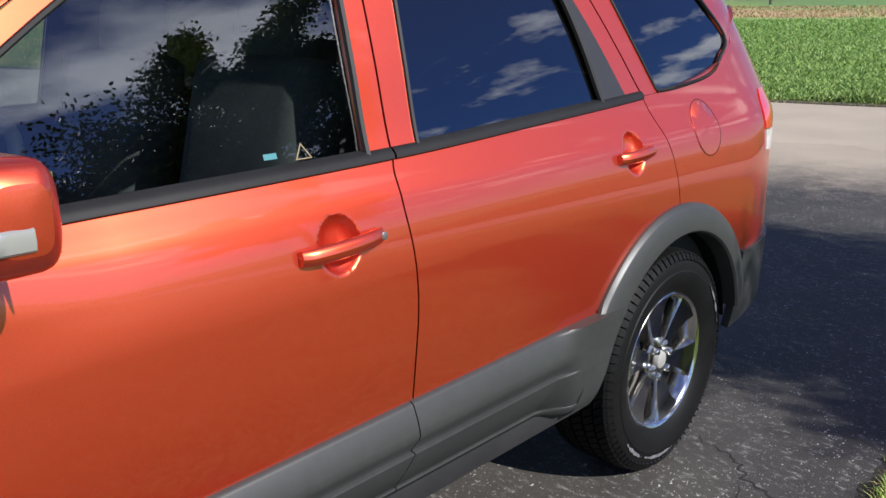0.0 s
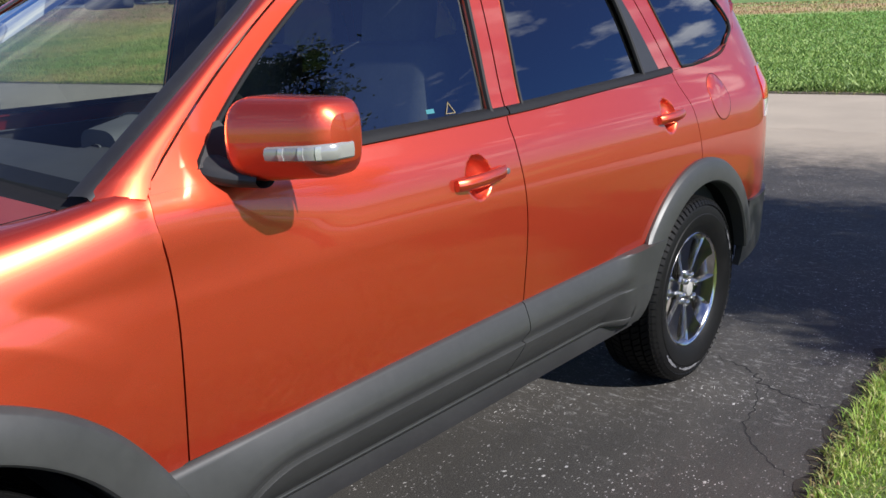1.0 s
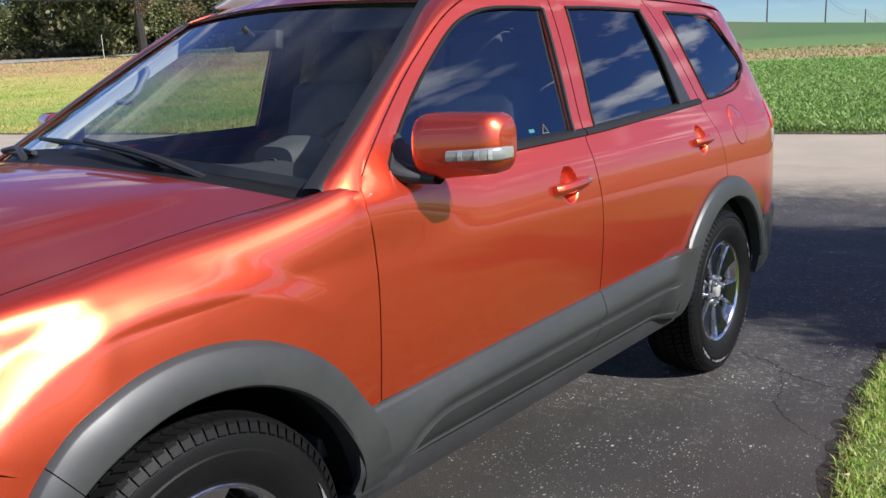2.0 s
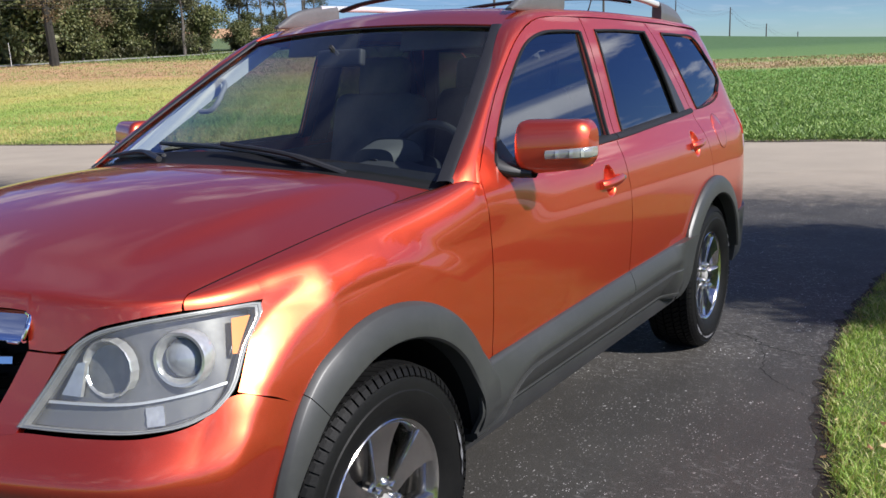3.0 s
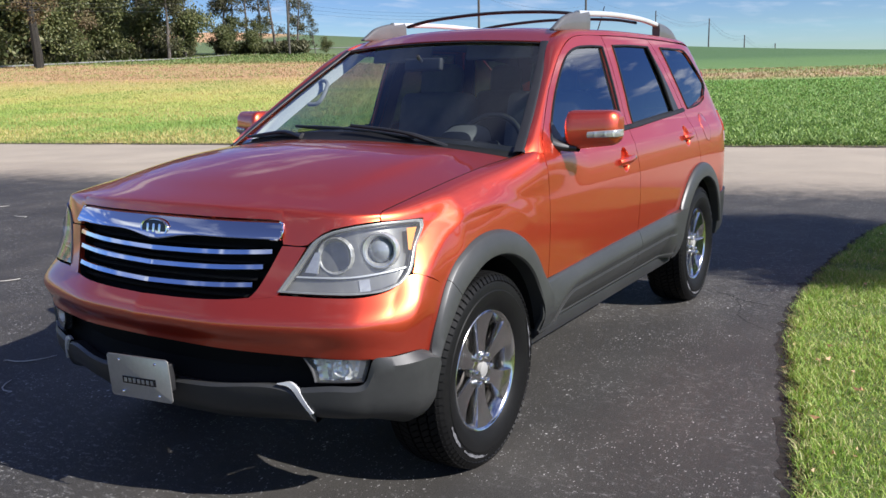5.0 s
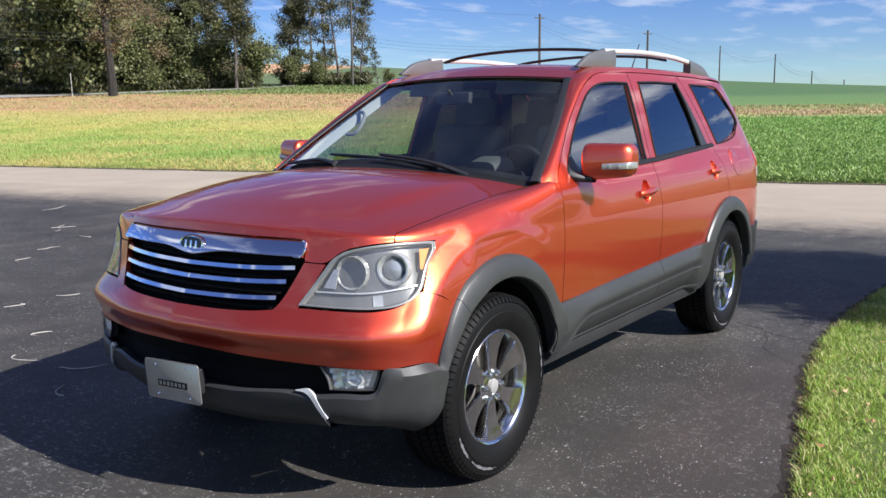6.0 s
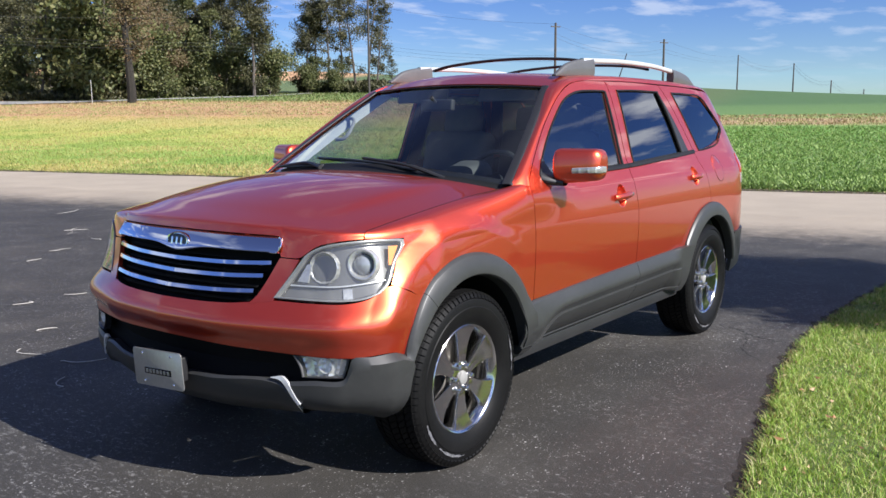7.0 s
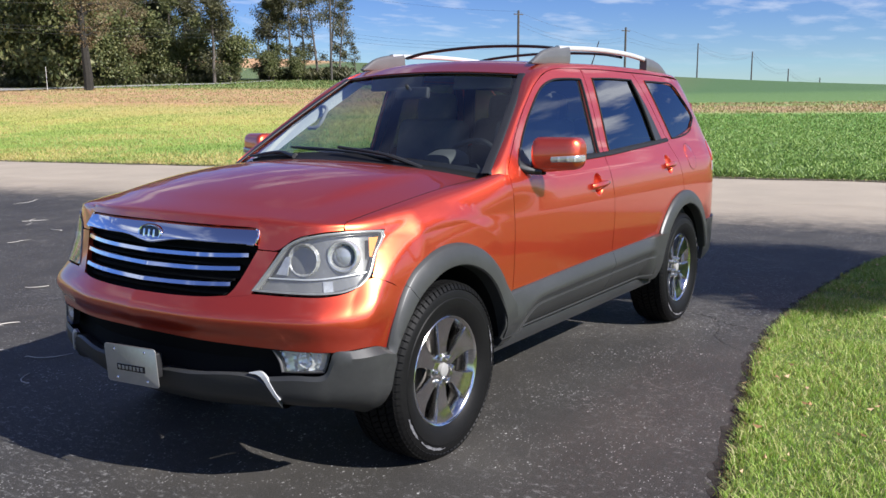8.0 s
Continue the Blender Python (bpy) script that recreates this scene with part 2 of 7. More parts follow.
# scuffs and grit in worn patches
_worn = ramp(ASPHALT, noise_tex(ASPHALT, 0.55, 5, 0.65).outputs["Fac"], [(0.45, (0, 0, 0)), (0.60, (1, 1, 1))]).outputs["Color"]
_grit = ramp(ASPHALT, noise_tex(ASPHALT, 34, 6, 0.8, stretch=(1, 0.45, 1)).outputs["Fac"], [(0.55, (0, 0, 0)), (0.63, (0.75, 0.75, 0.75))]).outputs["Color"]
_c = mixed(ASPHALT, mixed(ASPHALT, 1.0, _worn, _grit, "MULTIPLY"), _c, (0.24, 0.235, 0.225))
# paler, worn stretch where the drive meets the road
_tc, _sp = _n.new("ShaderNodeTexCoord"), _n.new("ShaderNodeVectorMath")
_sp.operation = "DOT_PRODUCT"
_sp.inputs[1].default_value = (-0.981, -0.196, 0)
_l.new(_tc.outputs["Object"], _sp.inputs[0])
_wob = _n.new("ShaderNodeMath"); _wob.operation = "MULTIPLY_ADD"; _wob.inputs[1].default_value = 2.4
_l.new(_wear.outputs["Fac"], _wob.inputs[0]); _l.new(_sp.outputs["Value"], _wob.inputs[2])
_near = _n.new("ShaderNodeMapRange"); _near.interpolation_type = "SMOOTHSTEP"
_near.inputs["From Min"].default_value, _near.inputs["From Max"].default_value, _near.inputs["To Max"].default_value = 7.3, 9.9, 1.0
_l.new(_wob.outputs[0], _near.inputs["Value"])
_pale = mixed(ASPHALT, 0.3, ramp(ASPHALT, noise_tex(ASPHALT, 0.5, 5, 0.6).outputs["Fac"], [(0.3, (0.285, 0.235, 0.165)), (0.7, (0.40, 0.33, 0.235))]).outputs["Color"],
              ramp(ASPHALT, noise_tex(ASPHALT, 90, 4, 0.7).outputs["Fac"], [(0.3, (0.17, 0.155, 0.14)), (0.7, (0.42, 0.39, 0.345))]).outputs["Color"])
_c = mixed(ASPHALT, _near.outputs[0], _c, _pale)
_l.new(_c, _b.inputs["Base Color"])
bump(ASPHALT, _grain.outputs["Fac"], 0.6, 0.006)

ROAD = material("worn_pale_asphalt", (0.24, 0.22, 0.2), 0.85)
_n, _l, _b = nodes(ROAD)
_g, _p = noise_tex(ROAD, 90, 4, 0.7), noise_tex(ROAD, 0.5, 5, 0.6)
_c = ramp(ROAD, _p.outputs["Fac"], [(0.3, (0.285, 0.235, 0.165)), (0.7, (0.40, 0.33, 0.235))]).outputs["Color"]
_c = mixed(ROAD, 0.3, _c, ramp(ROAD, _g.outputs["Fac"], [(0.3, (0.17, 0.155, 0.14)), (0.7, (0.42, 0.39, 0.345))]).outputs["Color"])
_l.new(_c, _b.inputs["Base Color"])
bump(ROAD, _g.outputs["Fac"], 0.4, 0.006)


def leafy(name, tones, trans=0.25, patch=None, scale=0.1):
    """Leaves or blades: each piece has a tone of its own and lets some light through."""
    m = material(name, tones[0], 0.6)
    n, l, b = nodes(m)
    g = n.new("ShaderNodeNewGeometry")
    stops = [(0.1 + 0.8 * i / (len(tones) - 1), c) for i, c in enumerate(tones)]
    c = ramp(m, g.outputs["Random Per Island"], stops).outputs["Color"]
    if patch:
        c = mixed(m, ramp(m, noise_tex(m, scale, 4, 0.6).outputs["Fac"], [(0.42, (0, 0, 0)), (0.60, (0.85, 0.85, 0.85))]).outputs["Color"], c, patch)
    l.new(c, b.inputs["Base Color"])
    tl, mx, out = n.new("ShaderNodeBsdfTranslucent"), n.new("ShaderNodeMixShader"), n["Material Output"]
    l.new(c, tl.inputs["Color"])
    mx.inputs[0].default_value = trans
    l.new(b.outputs[0], mx.inputs[1])
    l.new(tl.outputs[0], mx.inputs[2])
    l.new(mx.outputs[0], out.inputs["Surface"])
    return m


LAWN_BLADE = leafy("lawn_blades", [(0.17, 0.30, 0.035), (0.28, 0.42, 0.055), (0.23, 0.38, 0.045), (0.38, 0.46, 0.10), (0.52, 0.50, 0.22)])
CROP_LEAF = leafy("crop_leaves", [(0.085, 0.15, 0.028), (0.15, 0.25, 0.045), (0.28, 0.37, 0.10)])
DRY_GRASS = leafy("yellowing_grass", [(0.32, 0.27, 0.075), (0.44, 0.36, 0.11), (0.53, 0.42, 0.18)], 0.25, (0.17, 0.27, 0.045), 0.13)
SHORT_GRASS = leafy("short_green_grass", [(0.085, 0.125, 0.030), (0.13, 0.19, 0.045), (0.21, 0.20, 0.08)], 0.2)
VERGE_GRASS = leafy("dry_verge_grass", [(0.10, 0.19, 0.03), (0.20, 0.22, 0.06), (0.33, 0.27, 0.12)])
TREE_LEAF = leafy("tree_leaves", [(0.044, 0.048, 0.020), (0.078, 0.078, 0.033), (0.125, 0.116, 0.052)], 0.25)
OLD_BARK = varied("dark_ivied_bark", (0.012, 0.011, 0.008), (0.028, 0.024, 0.018), 2.0, 0.95, 0.0, 0.7, dist=0.05)
YARD_LEAF = leafy("yard_tree_leaves", [(0.035, 0.055, 0.018), (0.055, 0.080, 0.026), (0.08, 0.10, 0.035)], 0.10)
TREE_LEAF_PALE = leafy("pale_tree_leaves", [(0.072, 0.090, 0.029), (0.115, 0.132, 0.043), (0.175, 0.175, 0.068)], 0.3)
TREE_LEAF_BROWN = leafy("browning_tree_leaves", [(0.145, 0.10, 0.052), (0.21, 0.145, 0.075), (0.13, 0.125, 0.05)], 0.3)
BARK = varied("bark", (0.06, 0.05, 0.042), (0.13, 0.11, 0.095), 3.0, 0.9, 0.0, 0.6, dist=0.03)
POLE_WOOD = varied("weathered_pole", (0.05, 0.045, 0.04), (0.09, 0.08, 0.07), 2.0, 0.9)
WIRE = material("wire", (0.03, 0.03, 0.032), 0.6)
STUBBLE = leafy("brown_stubble", [(0.24, 0.15, 0.075), (0.34, 0.21, 0.105), (0.42, 0.30, 0.16)], 0.1, (0.24, 0.30, 0.08), 0.3)
DEAD_LEAF = leafy("dead_leaves", [(0.45, 0.25, 0.12), (0.60, 0.42, 0.24), (0.34, 0.20, 0.10)])
STICK = varied("bleached_stick", (0.34, 0.32, 0.28), (0.55, 0.52, 0.47), 20.0, 0.9)


# ---- mesh helpers ----
def mesh_object(name, verts, faces, mat, parent=None, smooth=True, angle=40, label=""):
    me = bpy.data.meshes.new(name)
    me.from_pydata([tuple(v) for v in verts], [], faces)
    me.materials.append(mat)
    if smooth:
        me.shade_smooth()
        me.set_sharp_from_angle(angle=radians(angle))
    ob = new(name, me)
    ob.parent = parent
    if label:
        tagged(ob, label)
    return ob


def part(name, bm, mat, parent, label="", angle=40):
    """Links a bmesh as one mesh object under a thing or under a part."""
    bmesh.ops.recalc_face_normals(bm, faces=bm.faces)
    me = bpy.data.meshes.new(name)
    bm.to_mesh(me)
    bm.free()
    me.materials.append(mat)
    me.shade_smooth()
    me.set_sharp_from_angle(angle=radians(angle))
    ob = new(name, me)
    ob.parent = parent
    if label:
        tagged(ob, label)
    return ob


def thing(name, label, category, m=Matrix(), group="", kind=""):
    ob = new(name)
    ob.matrix_world = m
    return tagged(ob, label, category, group, kind)


def pchip(xs, ys):
    """A smooth curve through a few numbers that never overshoots."""
    xs, ys = np.asarray(xs, float), np.asarray(ys, float)
    h = np.diff(xs)
    d = (np.diff(ys, axis=0).T / h).T
    k = np.zeros_like(ys)
    with np.errstate(all="ignore"):
        w1, w2 = 2 * h[1:] + h[:-1], h[1:] + 2 * h[:-1]
        a, b = d[:-1], d[1:]
        inner = ((w1 + w2) / (w1 / a.T + w2 / b.T)).T
        k[1:-1] = np.where(a * b > 0, inner, 0)
    k[0], k[-1] = d[0], d[-1]

    def f(x):
        x = min(max(x, xs[0]), xs[-1])
        i = min(int(np.searchsorted(xs, x, "right")) - 1, len(h) - 1)
        t = (x - xs[i]) / h[i]
        return ((1 + 2 * t) * (1 - t) ** 2 * ys[i] + t * (1 - t) ** 2 * h[i] * k[i]
                + t * t * (3 - 2 * t) * ys[i + 1] + t * t * (t - 1) * h[i] * k[i + 1])
    return f


def curve(points, n):
    """n points, evenly spaced, on a smooth line through a few control points of any dimension."""
    p = [np.asarray(q, float) for q in points]
    if len(p) == 2:
        return [p[0] + (p[1] - p[0]) * i / (n - 1) for i in range(n)]
    q = [2 * p[0] - p[1], *p, 2 * p[-1] - p[-2]]
    fine = []
    for i in range(1, len(q) - 2):
        for j in range(16):
            t = j / 16
            t0, t1, t2, t3 = 0, *np.cumsum([max(np.linalg.norm(q[i + k] - q[i + k - 1]), 1e-6) ** 0.5 for k in (0, 1, 2)])
            u = t1 + (t2 - t1) * t
            a1 = (t1 - u) / t1 * q[i - 1] + u / t1 * q[i]
            a2 = (t2 - u) / (t2 - t1) * q[i] + (u - t1) / (t2 - t1) * q[i + 1]
            a3 = (t3 - u) / (t3 - t2) * q[i + 1] + (u - t2) / (t3 - t2) * q[i + 2]
            b1 = (t2 - u) / t2 * a1 + u / t2 * a2
            b2 = (t3 - u) / (t3 - t1) * a2 + (u - t1) / (t3 - t1) * a3
            fine.append((t2 - u) / (t2 - t1) * b1 + (u - t1) / (t2 - t1) * b2)
    fine.append(p[-1])
    fine = np.array(fine)
    s = np.r_[0, np.cumsum(np.linalg.norm(np.diff(fine, axis=0), axis=1))]
    at = np.linspace(0, s[-1], n)
    return list(np.stack([np.interp(at, s, fine[:, k]) for k in range(fine.shape[1])], -1))


def coons(bottom, top, left, right, nu, nv):
    """A grid between four lines; bottom and top run left to right, left and right run bottom to top."""
    b, t, l, r = curve(bottom, nu), curve(top, nu), curve(left, nv), curve(right, nv)
    grid = []
    for j in range(nv):
        v = j / (nv - 1)
        row = []
        for i in range(nu):
            u = i / (nu - 1)
            row.append((1 - v) * b[i] + v * t[i] + (1 - u) * l[j] + u * r[j]
                       - ((1 - u) * (1 - v) * b[0] + u * (1 - v) * b[-1] + (1 - u) * v * t[0] + u * v * t[-1]))
        grid.append(row)
    return grid


def sheet(grid, fn=None, out=0.0, rim=0.012, flip=False, roll=0.0):
    """Verts and faces of a panel: the grid laid on a surface, lifted by out, with its rim turned in."""
    pts = np.array([[fn(*p) if fn else p for p in row] for row in grid], float)
    du, dv = np.gradient(pts, axis=1), np.gradient(pts, axis=0)
    nrm = np.cross(du, dv)
    nrm /= np.linalg.norm(nrm, axis=-1, keepdims=True) + 1e-12
    if flip:
        nrm = -nrm
    pts = pts + nrm * out
    nv, nu = pts.shape[:2]
    verts = [p for row in pts for p in row]
    faces = [(j * nu + i, j * nu + i + 1, (j + 1) * nu + i + 1, (j + 1) * nu + i) for j in range(nv - 1) for i in range(nu - 1)]
    if rim:
        loop = [(0, i) for i in range(nu)] + [(j, nu - 1) for j in range(1, nv)] + [(nv - 1, i) for i in range(nu - 2, -1, -1)] + [(j, 0) for j in range(nv - 2, 0, -1)]
        first, m = len(verts), len(loop)
        verts += [pts[a] - nrm[a] * rim for a in loop]
        for k in range(m):
            a, b = loop[k], loop[(k + 1) % m]
            faces.append((a[0] * nu + a[1], first + k, first + (k + 1) % m, b[0] * nu + b[1]))
    if flip:
        faces = [f[::-1] for f in faces]
    return verts, faces


def mirrored(verts, faces):
    return [(v[0], -v[1], v[2]) for v in verts], [f[::-1] for f in faces]


def joined(*pieces):
    verts, faces = [], []
    for v, f in pieces:
        n = len(verts)
        verts += list(v)
        faces += [tuple(i + n for i in q) for q in f]
    return verts, faces


def tube(path, radius, n=8, cap=True):
    """A round bar along a line of points; radius may be a number or one for each point."""
    p = [Vector(q) for q in path]
    rad = radius if isinstance(radius, (list, tuple)) else [radius] * len(p)
    verts, faces, side = [], [], None
    for i, q in enumerate(p):
        d = (p[min(i + 1, len(p) - 1)] - p[max(i - 1, 0)]).normalized()
        side = (side - d * side.dot(d)).normalized() if side else d.orthogonal().normalized()
        up = d.cross(side)
        verts += [q + (side * math.cos(a) + up * math.sin(a)) * rad[i] for a in (2 * math.pi * k / n for k in range(n))]
    for i in range(len(p) - 1):
        for k in range(n):
            faces.append((i * n + k, i * n + (k + 1) % n, (i + 1) * n + (k + 1) % n, (i + 1) * n + k))
    if cap:
        faces += [tuple(range(n))[::-1], tuple((len(p) - 1) * n + k for k in range(n))]
    return verts, faces


def lathe(profile, n=48, closed=False):
    """Turned about the y axis: profile of (radius, y)."""
    verts, faces, m = [], [], len(profile)
    for k in range(n):
        a = 2 * math.pi * k / n
        verts += [(r * math.cos(a), y, r * math.sin(a)) for r, y in profile]
    for k in range(n):
        for j in range(m - (0 if closed else 1)):
            a, b, c, d = k * m + j, k * m + (j + 1) % m, (k + 1) % n * m + (j + 1) % m, (k + 1) % n * m + j
            faces.append((a, b, c, d))
    return verts, faces


def box(size, at=(0, 0, 0), turn=(0, 0, 0), bevel=0.0, taper=1.0):
    bm = bmesh.new()
    bmesh.ops.create_cube(bm, size=1)
    for v in bm.verts:
        k = taper if v.co.z > 0 else 1
        v.co = Vector((v.co.x * size[0] * k, v.co.y * size[1] * k, v.co.z * size[2]))
    if bevel:
        bmesh.ops.bevel(bm, geom=bm.edges, offset=bevel, segments=3, profile=0.6, affect="EDGES")
    bm.transform(pose(*at, *turn))
    return bm


def moved(piece, m):
    v, f = piece
    return [m @ Vector(q) for q in v], f


# ---- the ground ----
EDGE = Vector((-0.981, -0.196))
ROAD_X = -15.1
MOUTH = Vector((3.5, 2.4))
CREST_AT, CREST = [-190, -175, -160, -143, -134, -110], [0.022, 0.0245, 0.0395, 0.056, 0.062, 0.066]


def past(x, y):
    """Metres beyond the far edge of the road."""
    return (x - ROAD_X) * EDGE.x + y * EDGE.y


def rise(x, y):
    """Height of the land: level by the drive, rising over the fields to a crest, and steeper towards the wood."""
    d = past(x, y)
    if d <= 0.5:
        return 0.0
    dx, dy = x - MOUTH.x, y - MOUTH.y
    az = math.degrees(math.atan2(dy, dx))
    az = az - 360 if az > 0 else az
    far = math.hypot(dx, dy)
    k = min(max((az + 158) / 20, 0), 1)
    k = k * k * (3 - 2 * k)
    reach = min(far, far * (260 - past(*MOUTH)) / (d - past(*MOUTH)))
    slope = float(np.interp(d, (47, 66, 85, 110, 180, 260),
                            (-0.002 + 0.014 * k, 0.008 + 0.018 * k, 0.0115 + 0.021 * k, 0.0155 + 0.0225 * k, 0.024 + 0.022 * k, float(np.interp(az, CREST_AT, CREST)))))
    if d < 47:
        at47 = 1.45 + slope * far * (47 - past(*MOUTH)) / (d - past(*MOUTH))
        return at47 * (d / 47) ** 1.9
    return 1.45 + slope * reach - 0.012 * max(d - 260, 0)


def bearing(az, d):
    """The place in a direction from the drive's mouth, in degrees, d metres past the road."""
    a = radians(az)
    u = Vector((math.cos(a), math.sin(a)))
    return MOUTH + u * ((d - past(*MOUTH)) / u.dot(EDGE))


LAWN_EDGE = pchip([-9.0, -7.9, -6.8, -5.2, -3.8, -2.2, -1.2, -0.6, 0.1, 1.0, 2.0, 4.0, 9.0], [6.5, 4.0, 2.45, 1.80, 1.62, 1.54, 1.59, 1.67, 1.81, 1.98, 2.22, 2.7, 4.0])

GROUND = material("meadow_soil", (0.15, 0.2, 0.05), 0.95)
_n, _l, _b = nodes(GROUND)
_tc, _sep = _n.new("ShaderNodeTexCoord"), _n.new("ShaderNodeSeparateXYZ")
_l.new(_tc.outputs["Object"], _sep.inputs[0])


def _linear(a, b, c):
    n, l, _ = nodes(GROUND)
    x, y, s = n.new("ShaderNodeMath"), n.new("ShaderNodeMath"), n.new("ShaderNodeMath")
    x.operation, y.operation, s.operation = "MULTIPLY", "MULTIPLY_ADD", "ADD"
    l.new(_sep.outputs["X"], x.inputs[0]); x.inputs[1].default_value = a
    l.new(_sep.outputs["Y"], y.inputs[0]); y.inputs[1].default_value = b
    l.new(x.outputs[0], y.inputs[2])
    l.new(y.outputs[0], s.inputs[0]); s.inputs[1].default_value = c
    return s.outputs[0]


def _scaled(v, lo, hi):
    n, l, _ = nodes(GROUND)
    r = n.new("ShaderNodeMapRange")
    r.inputs["From Min"].default_value, r.inputs["From Max"].default_value = lo, hi
    l.new(v, r.inputs["Value"])
    return r.outputs[0]


_w1, _w2, _w3 = noise_tex(GROUND, 0.06, 4), noise_tex(GROUND, 0.7, 5, 0.65), noise_tex(GROUND, 9, 4, 0.7)
_d = _linear(EDGE.x, EDGE.y, -ROAD_X * EDGE.x)
_dw = _n.new("ShaderNodeMath"); _dw.operation = "MULTIPLY_ADD"
_l.new(_w2.outputs["Fac"], _dw.inputs[0]); _dw.inputs[1].default_value = 5.0; _l.new(_d, _dw.inputs[2])
_dn = _scaled(_dw.outputs[0], 0, 300)
_right = ramp(GROUND, _dn, [(0.0, (0.14, 0.25, 0.045)), (0.16, (0.13, 0.29, 0.05)), (0.18, (0.38, 0.26, 0.14)), (0.205, (0.36, 0.26, 0.14)), (0.228, (0.16, 0.25, 0.07)), (0.26, (0.105, 0.19, 0.05)), (0.45, (0.085, 0.165, 0.046)), (0.54, (0.055, 0.12, 0.036)), (1.0, (0.05, 0.105, 0.034))]).outputs["Color"]
_left = ramp(GROUND, _dn, [(0.0, (0.22, 0.32, 0.055)), (0.05, (0.22, 0.35, 0.055)), (0.10, (0.38, 0.40, 0.085)), (0.145, (0.42, 0.36, 0.12)), (0.165, (0.43, 0.26, 0.13)), (0.246, (0.40, 0.26, 0.13)), (0.268, (0.17, 0.25, 0.06)), (0.36, (0.10, 0.14, 0.05)), (1.0, (0.06, 0.10, 0.035))]).outputs["Color"]
_side = _n.new("ShaderNodeMath"); _side.operation = "MULTIPLY_ADD"
_l.new(_w2.outputs["Fac"], _side.inputs[0]); _side.inputs[1].default_value = 6.0; _l.new(_linear(0.25, -1.0, 0), _side.inputs[2])
_hill = _n.new("ShaderNodeMath"); _hill.operation = "MULTIPLY"
_l.new(_scaled(_linear(0.30, -1.0, 0), 128, 140), _hill.inputs[0]); _l.new(_scaled(_d, 200, 206), _hill.inputs[1])
_left = mixed(GROUND, _hill.outputs[0], _left, (0.42, 0.25, 0.13))
_c = mixed(GROUND, _scaled(_side.outputs[0], 14, 26), _right, _left)
_c = mixed(GROUND, 0.55, _c, ramp(GROUND, _w2.outputs["Fac"], [(0.3, (0.45, 0.45, 0.45)), (0.7, (0.62, 0.62, 0.60))]).outputs["Color"], "OVERLAY")
_c = mixed(GROUND, 0.5, _c, ramp(GROUND, _w3.outputs["Fac"], [(0.3, (0.3, 0.3, 0.3)), (0.7, (0.7, 0.7, 0.68))]).outputs["Color"], "OVERLAY")
_l.new(_c, _b.inputs["Base Color"])
bump(GROUND, _w3.outputs["Fac"], 0.8, 0.12)


def build_ground():
    u = np.sign(np.linspace(-1, 1, 141)) * np.abs(np.linspace(-1, 1, 141)) ** 3.2 * 2600
    verts = [(x, y, rise(x, y) - 0.03) for y in u for x in u]
    n = len(u)
    faces = [(j * n + i, j * n + i + 1, (j + 1) * n + i + 1, (j + 1) * n + i) for j in range(n - 1) for i in range(n - 1)]
    g = mesh_object("ground", verts, faces, GROUND)
    tagged(g, "rising farm fields of green crop, yellowing grass and stubble", "ground", kind="structure")


build_ground()


def strip(name, near, far, u0, u1, mat, z, label, category, nu=120, nv=8, wobble=0.0):
    """A band along the road, from near to far metres past its edge."""
    along = Vector((-EDGE.y, EDGE.x))
    base = Vector((ROAD_X, 0))
    verts = []
    for j in range(nv):
        for i in range(nu):
            d = near + (far - near) * j / (nv - 1)
            s = u0 + (u1 - u0) * i / (nu - 1)
            if wobble and j in (0, nv - 1):
                d += (wobble if j == 0 else 0.12) * (noise.noise((s * 0.9, j, 0)) + 0.5 * noise.noise((s * 3.1, j, 3)) + 0.4 * noise.noise((s * 8.3, j, 5)))
            p = base + EDGE * d + along * s
            verts.append((p.x, p.y, z))
    faces = [(j * nu + i, j * nu + i + 1, (j + 1) * nu + i + 1, (j + 1) * nu + i) for j in range(nv - 1) for i in range(nu - 1)]
    return tagged(mesh_object(name, verts, faces, mat), label, category, kind="structure")


strip("road", -5.2, -0.05, -140, 140, ROAD, 0.001, "pale worn asphalt road between drive and field", "road", 2200, 6, 0.35)


strip("verge_strip", -0.10, 0.34, -60, 90, varied("dark_verge_brown", (0.035, 0.028, 0.018), (0.10, 0.078, 0.05), 6.0, 0.95, 0.0, 0.8, dist=0.02), 0.012, "dark brown strip along the road's far edge", "soil", 900, 4, 0.12)


def build_drive():
    """The dark sealed drive, from the road to the lawn's curved edge."""
    xs = np.linspace(-13.0, 9.0, 180)
    verts, cols = [], 26
    for x in xs:
        y1 = float(LAWN_EDGE(x)) + 0.02 * noise.noise((x * 5, 0, 0)) + 0.01 * noise.noise((x * 17, 1, 0))
        for j in range(cols):
            y = y1 + (-34 - y1) * (j / (cols - 1)) ** 1.5
            x2 = x
            if past(x, y) > -4.2:
                x2 = ROAD_X + (-4.2 - y * EDGE.y) / EDGE.x
            verts.append((x2, y, 0.0))
    faces = [(i * cols + j, (i + 1) * cols + j, (i + 1) * cols + j + 1, i * cols + j + 1) for i in range(len(xs) - 1) for j in range(cols - 1)]
    d = mesh_object("driveway", verts, [f[::-1] for f in faces], ASPHALT)
    tagged(d, "dark sealed asphalt driveway with pale flecks and cracks", "driveway", kind="structure")


build_drive()


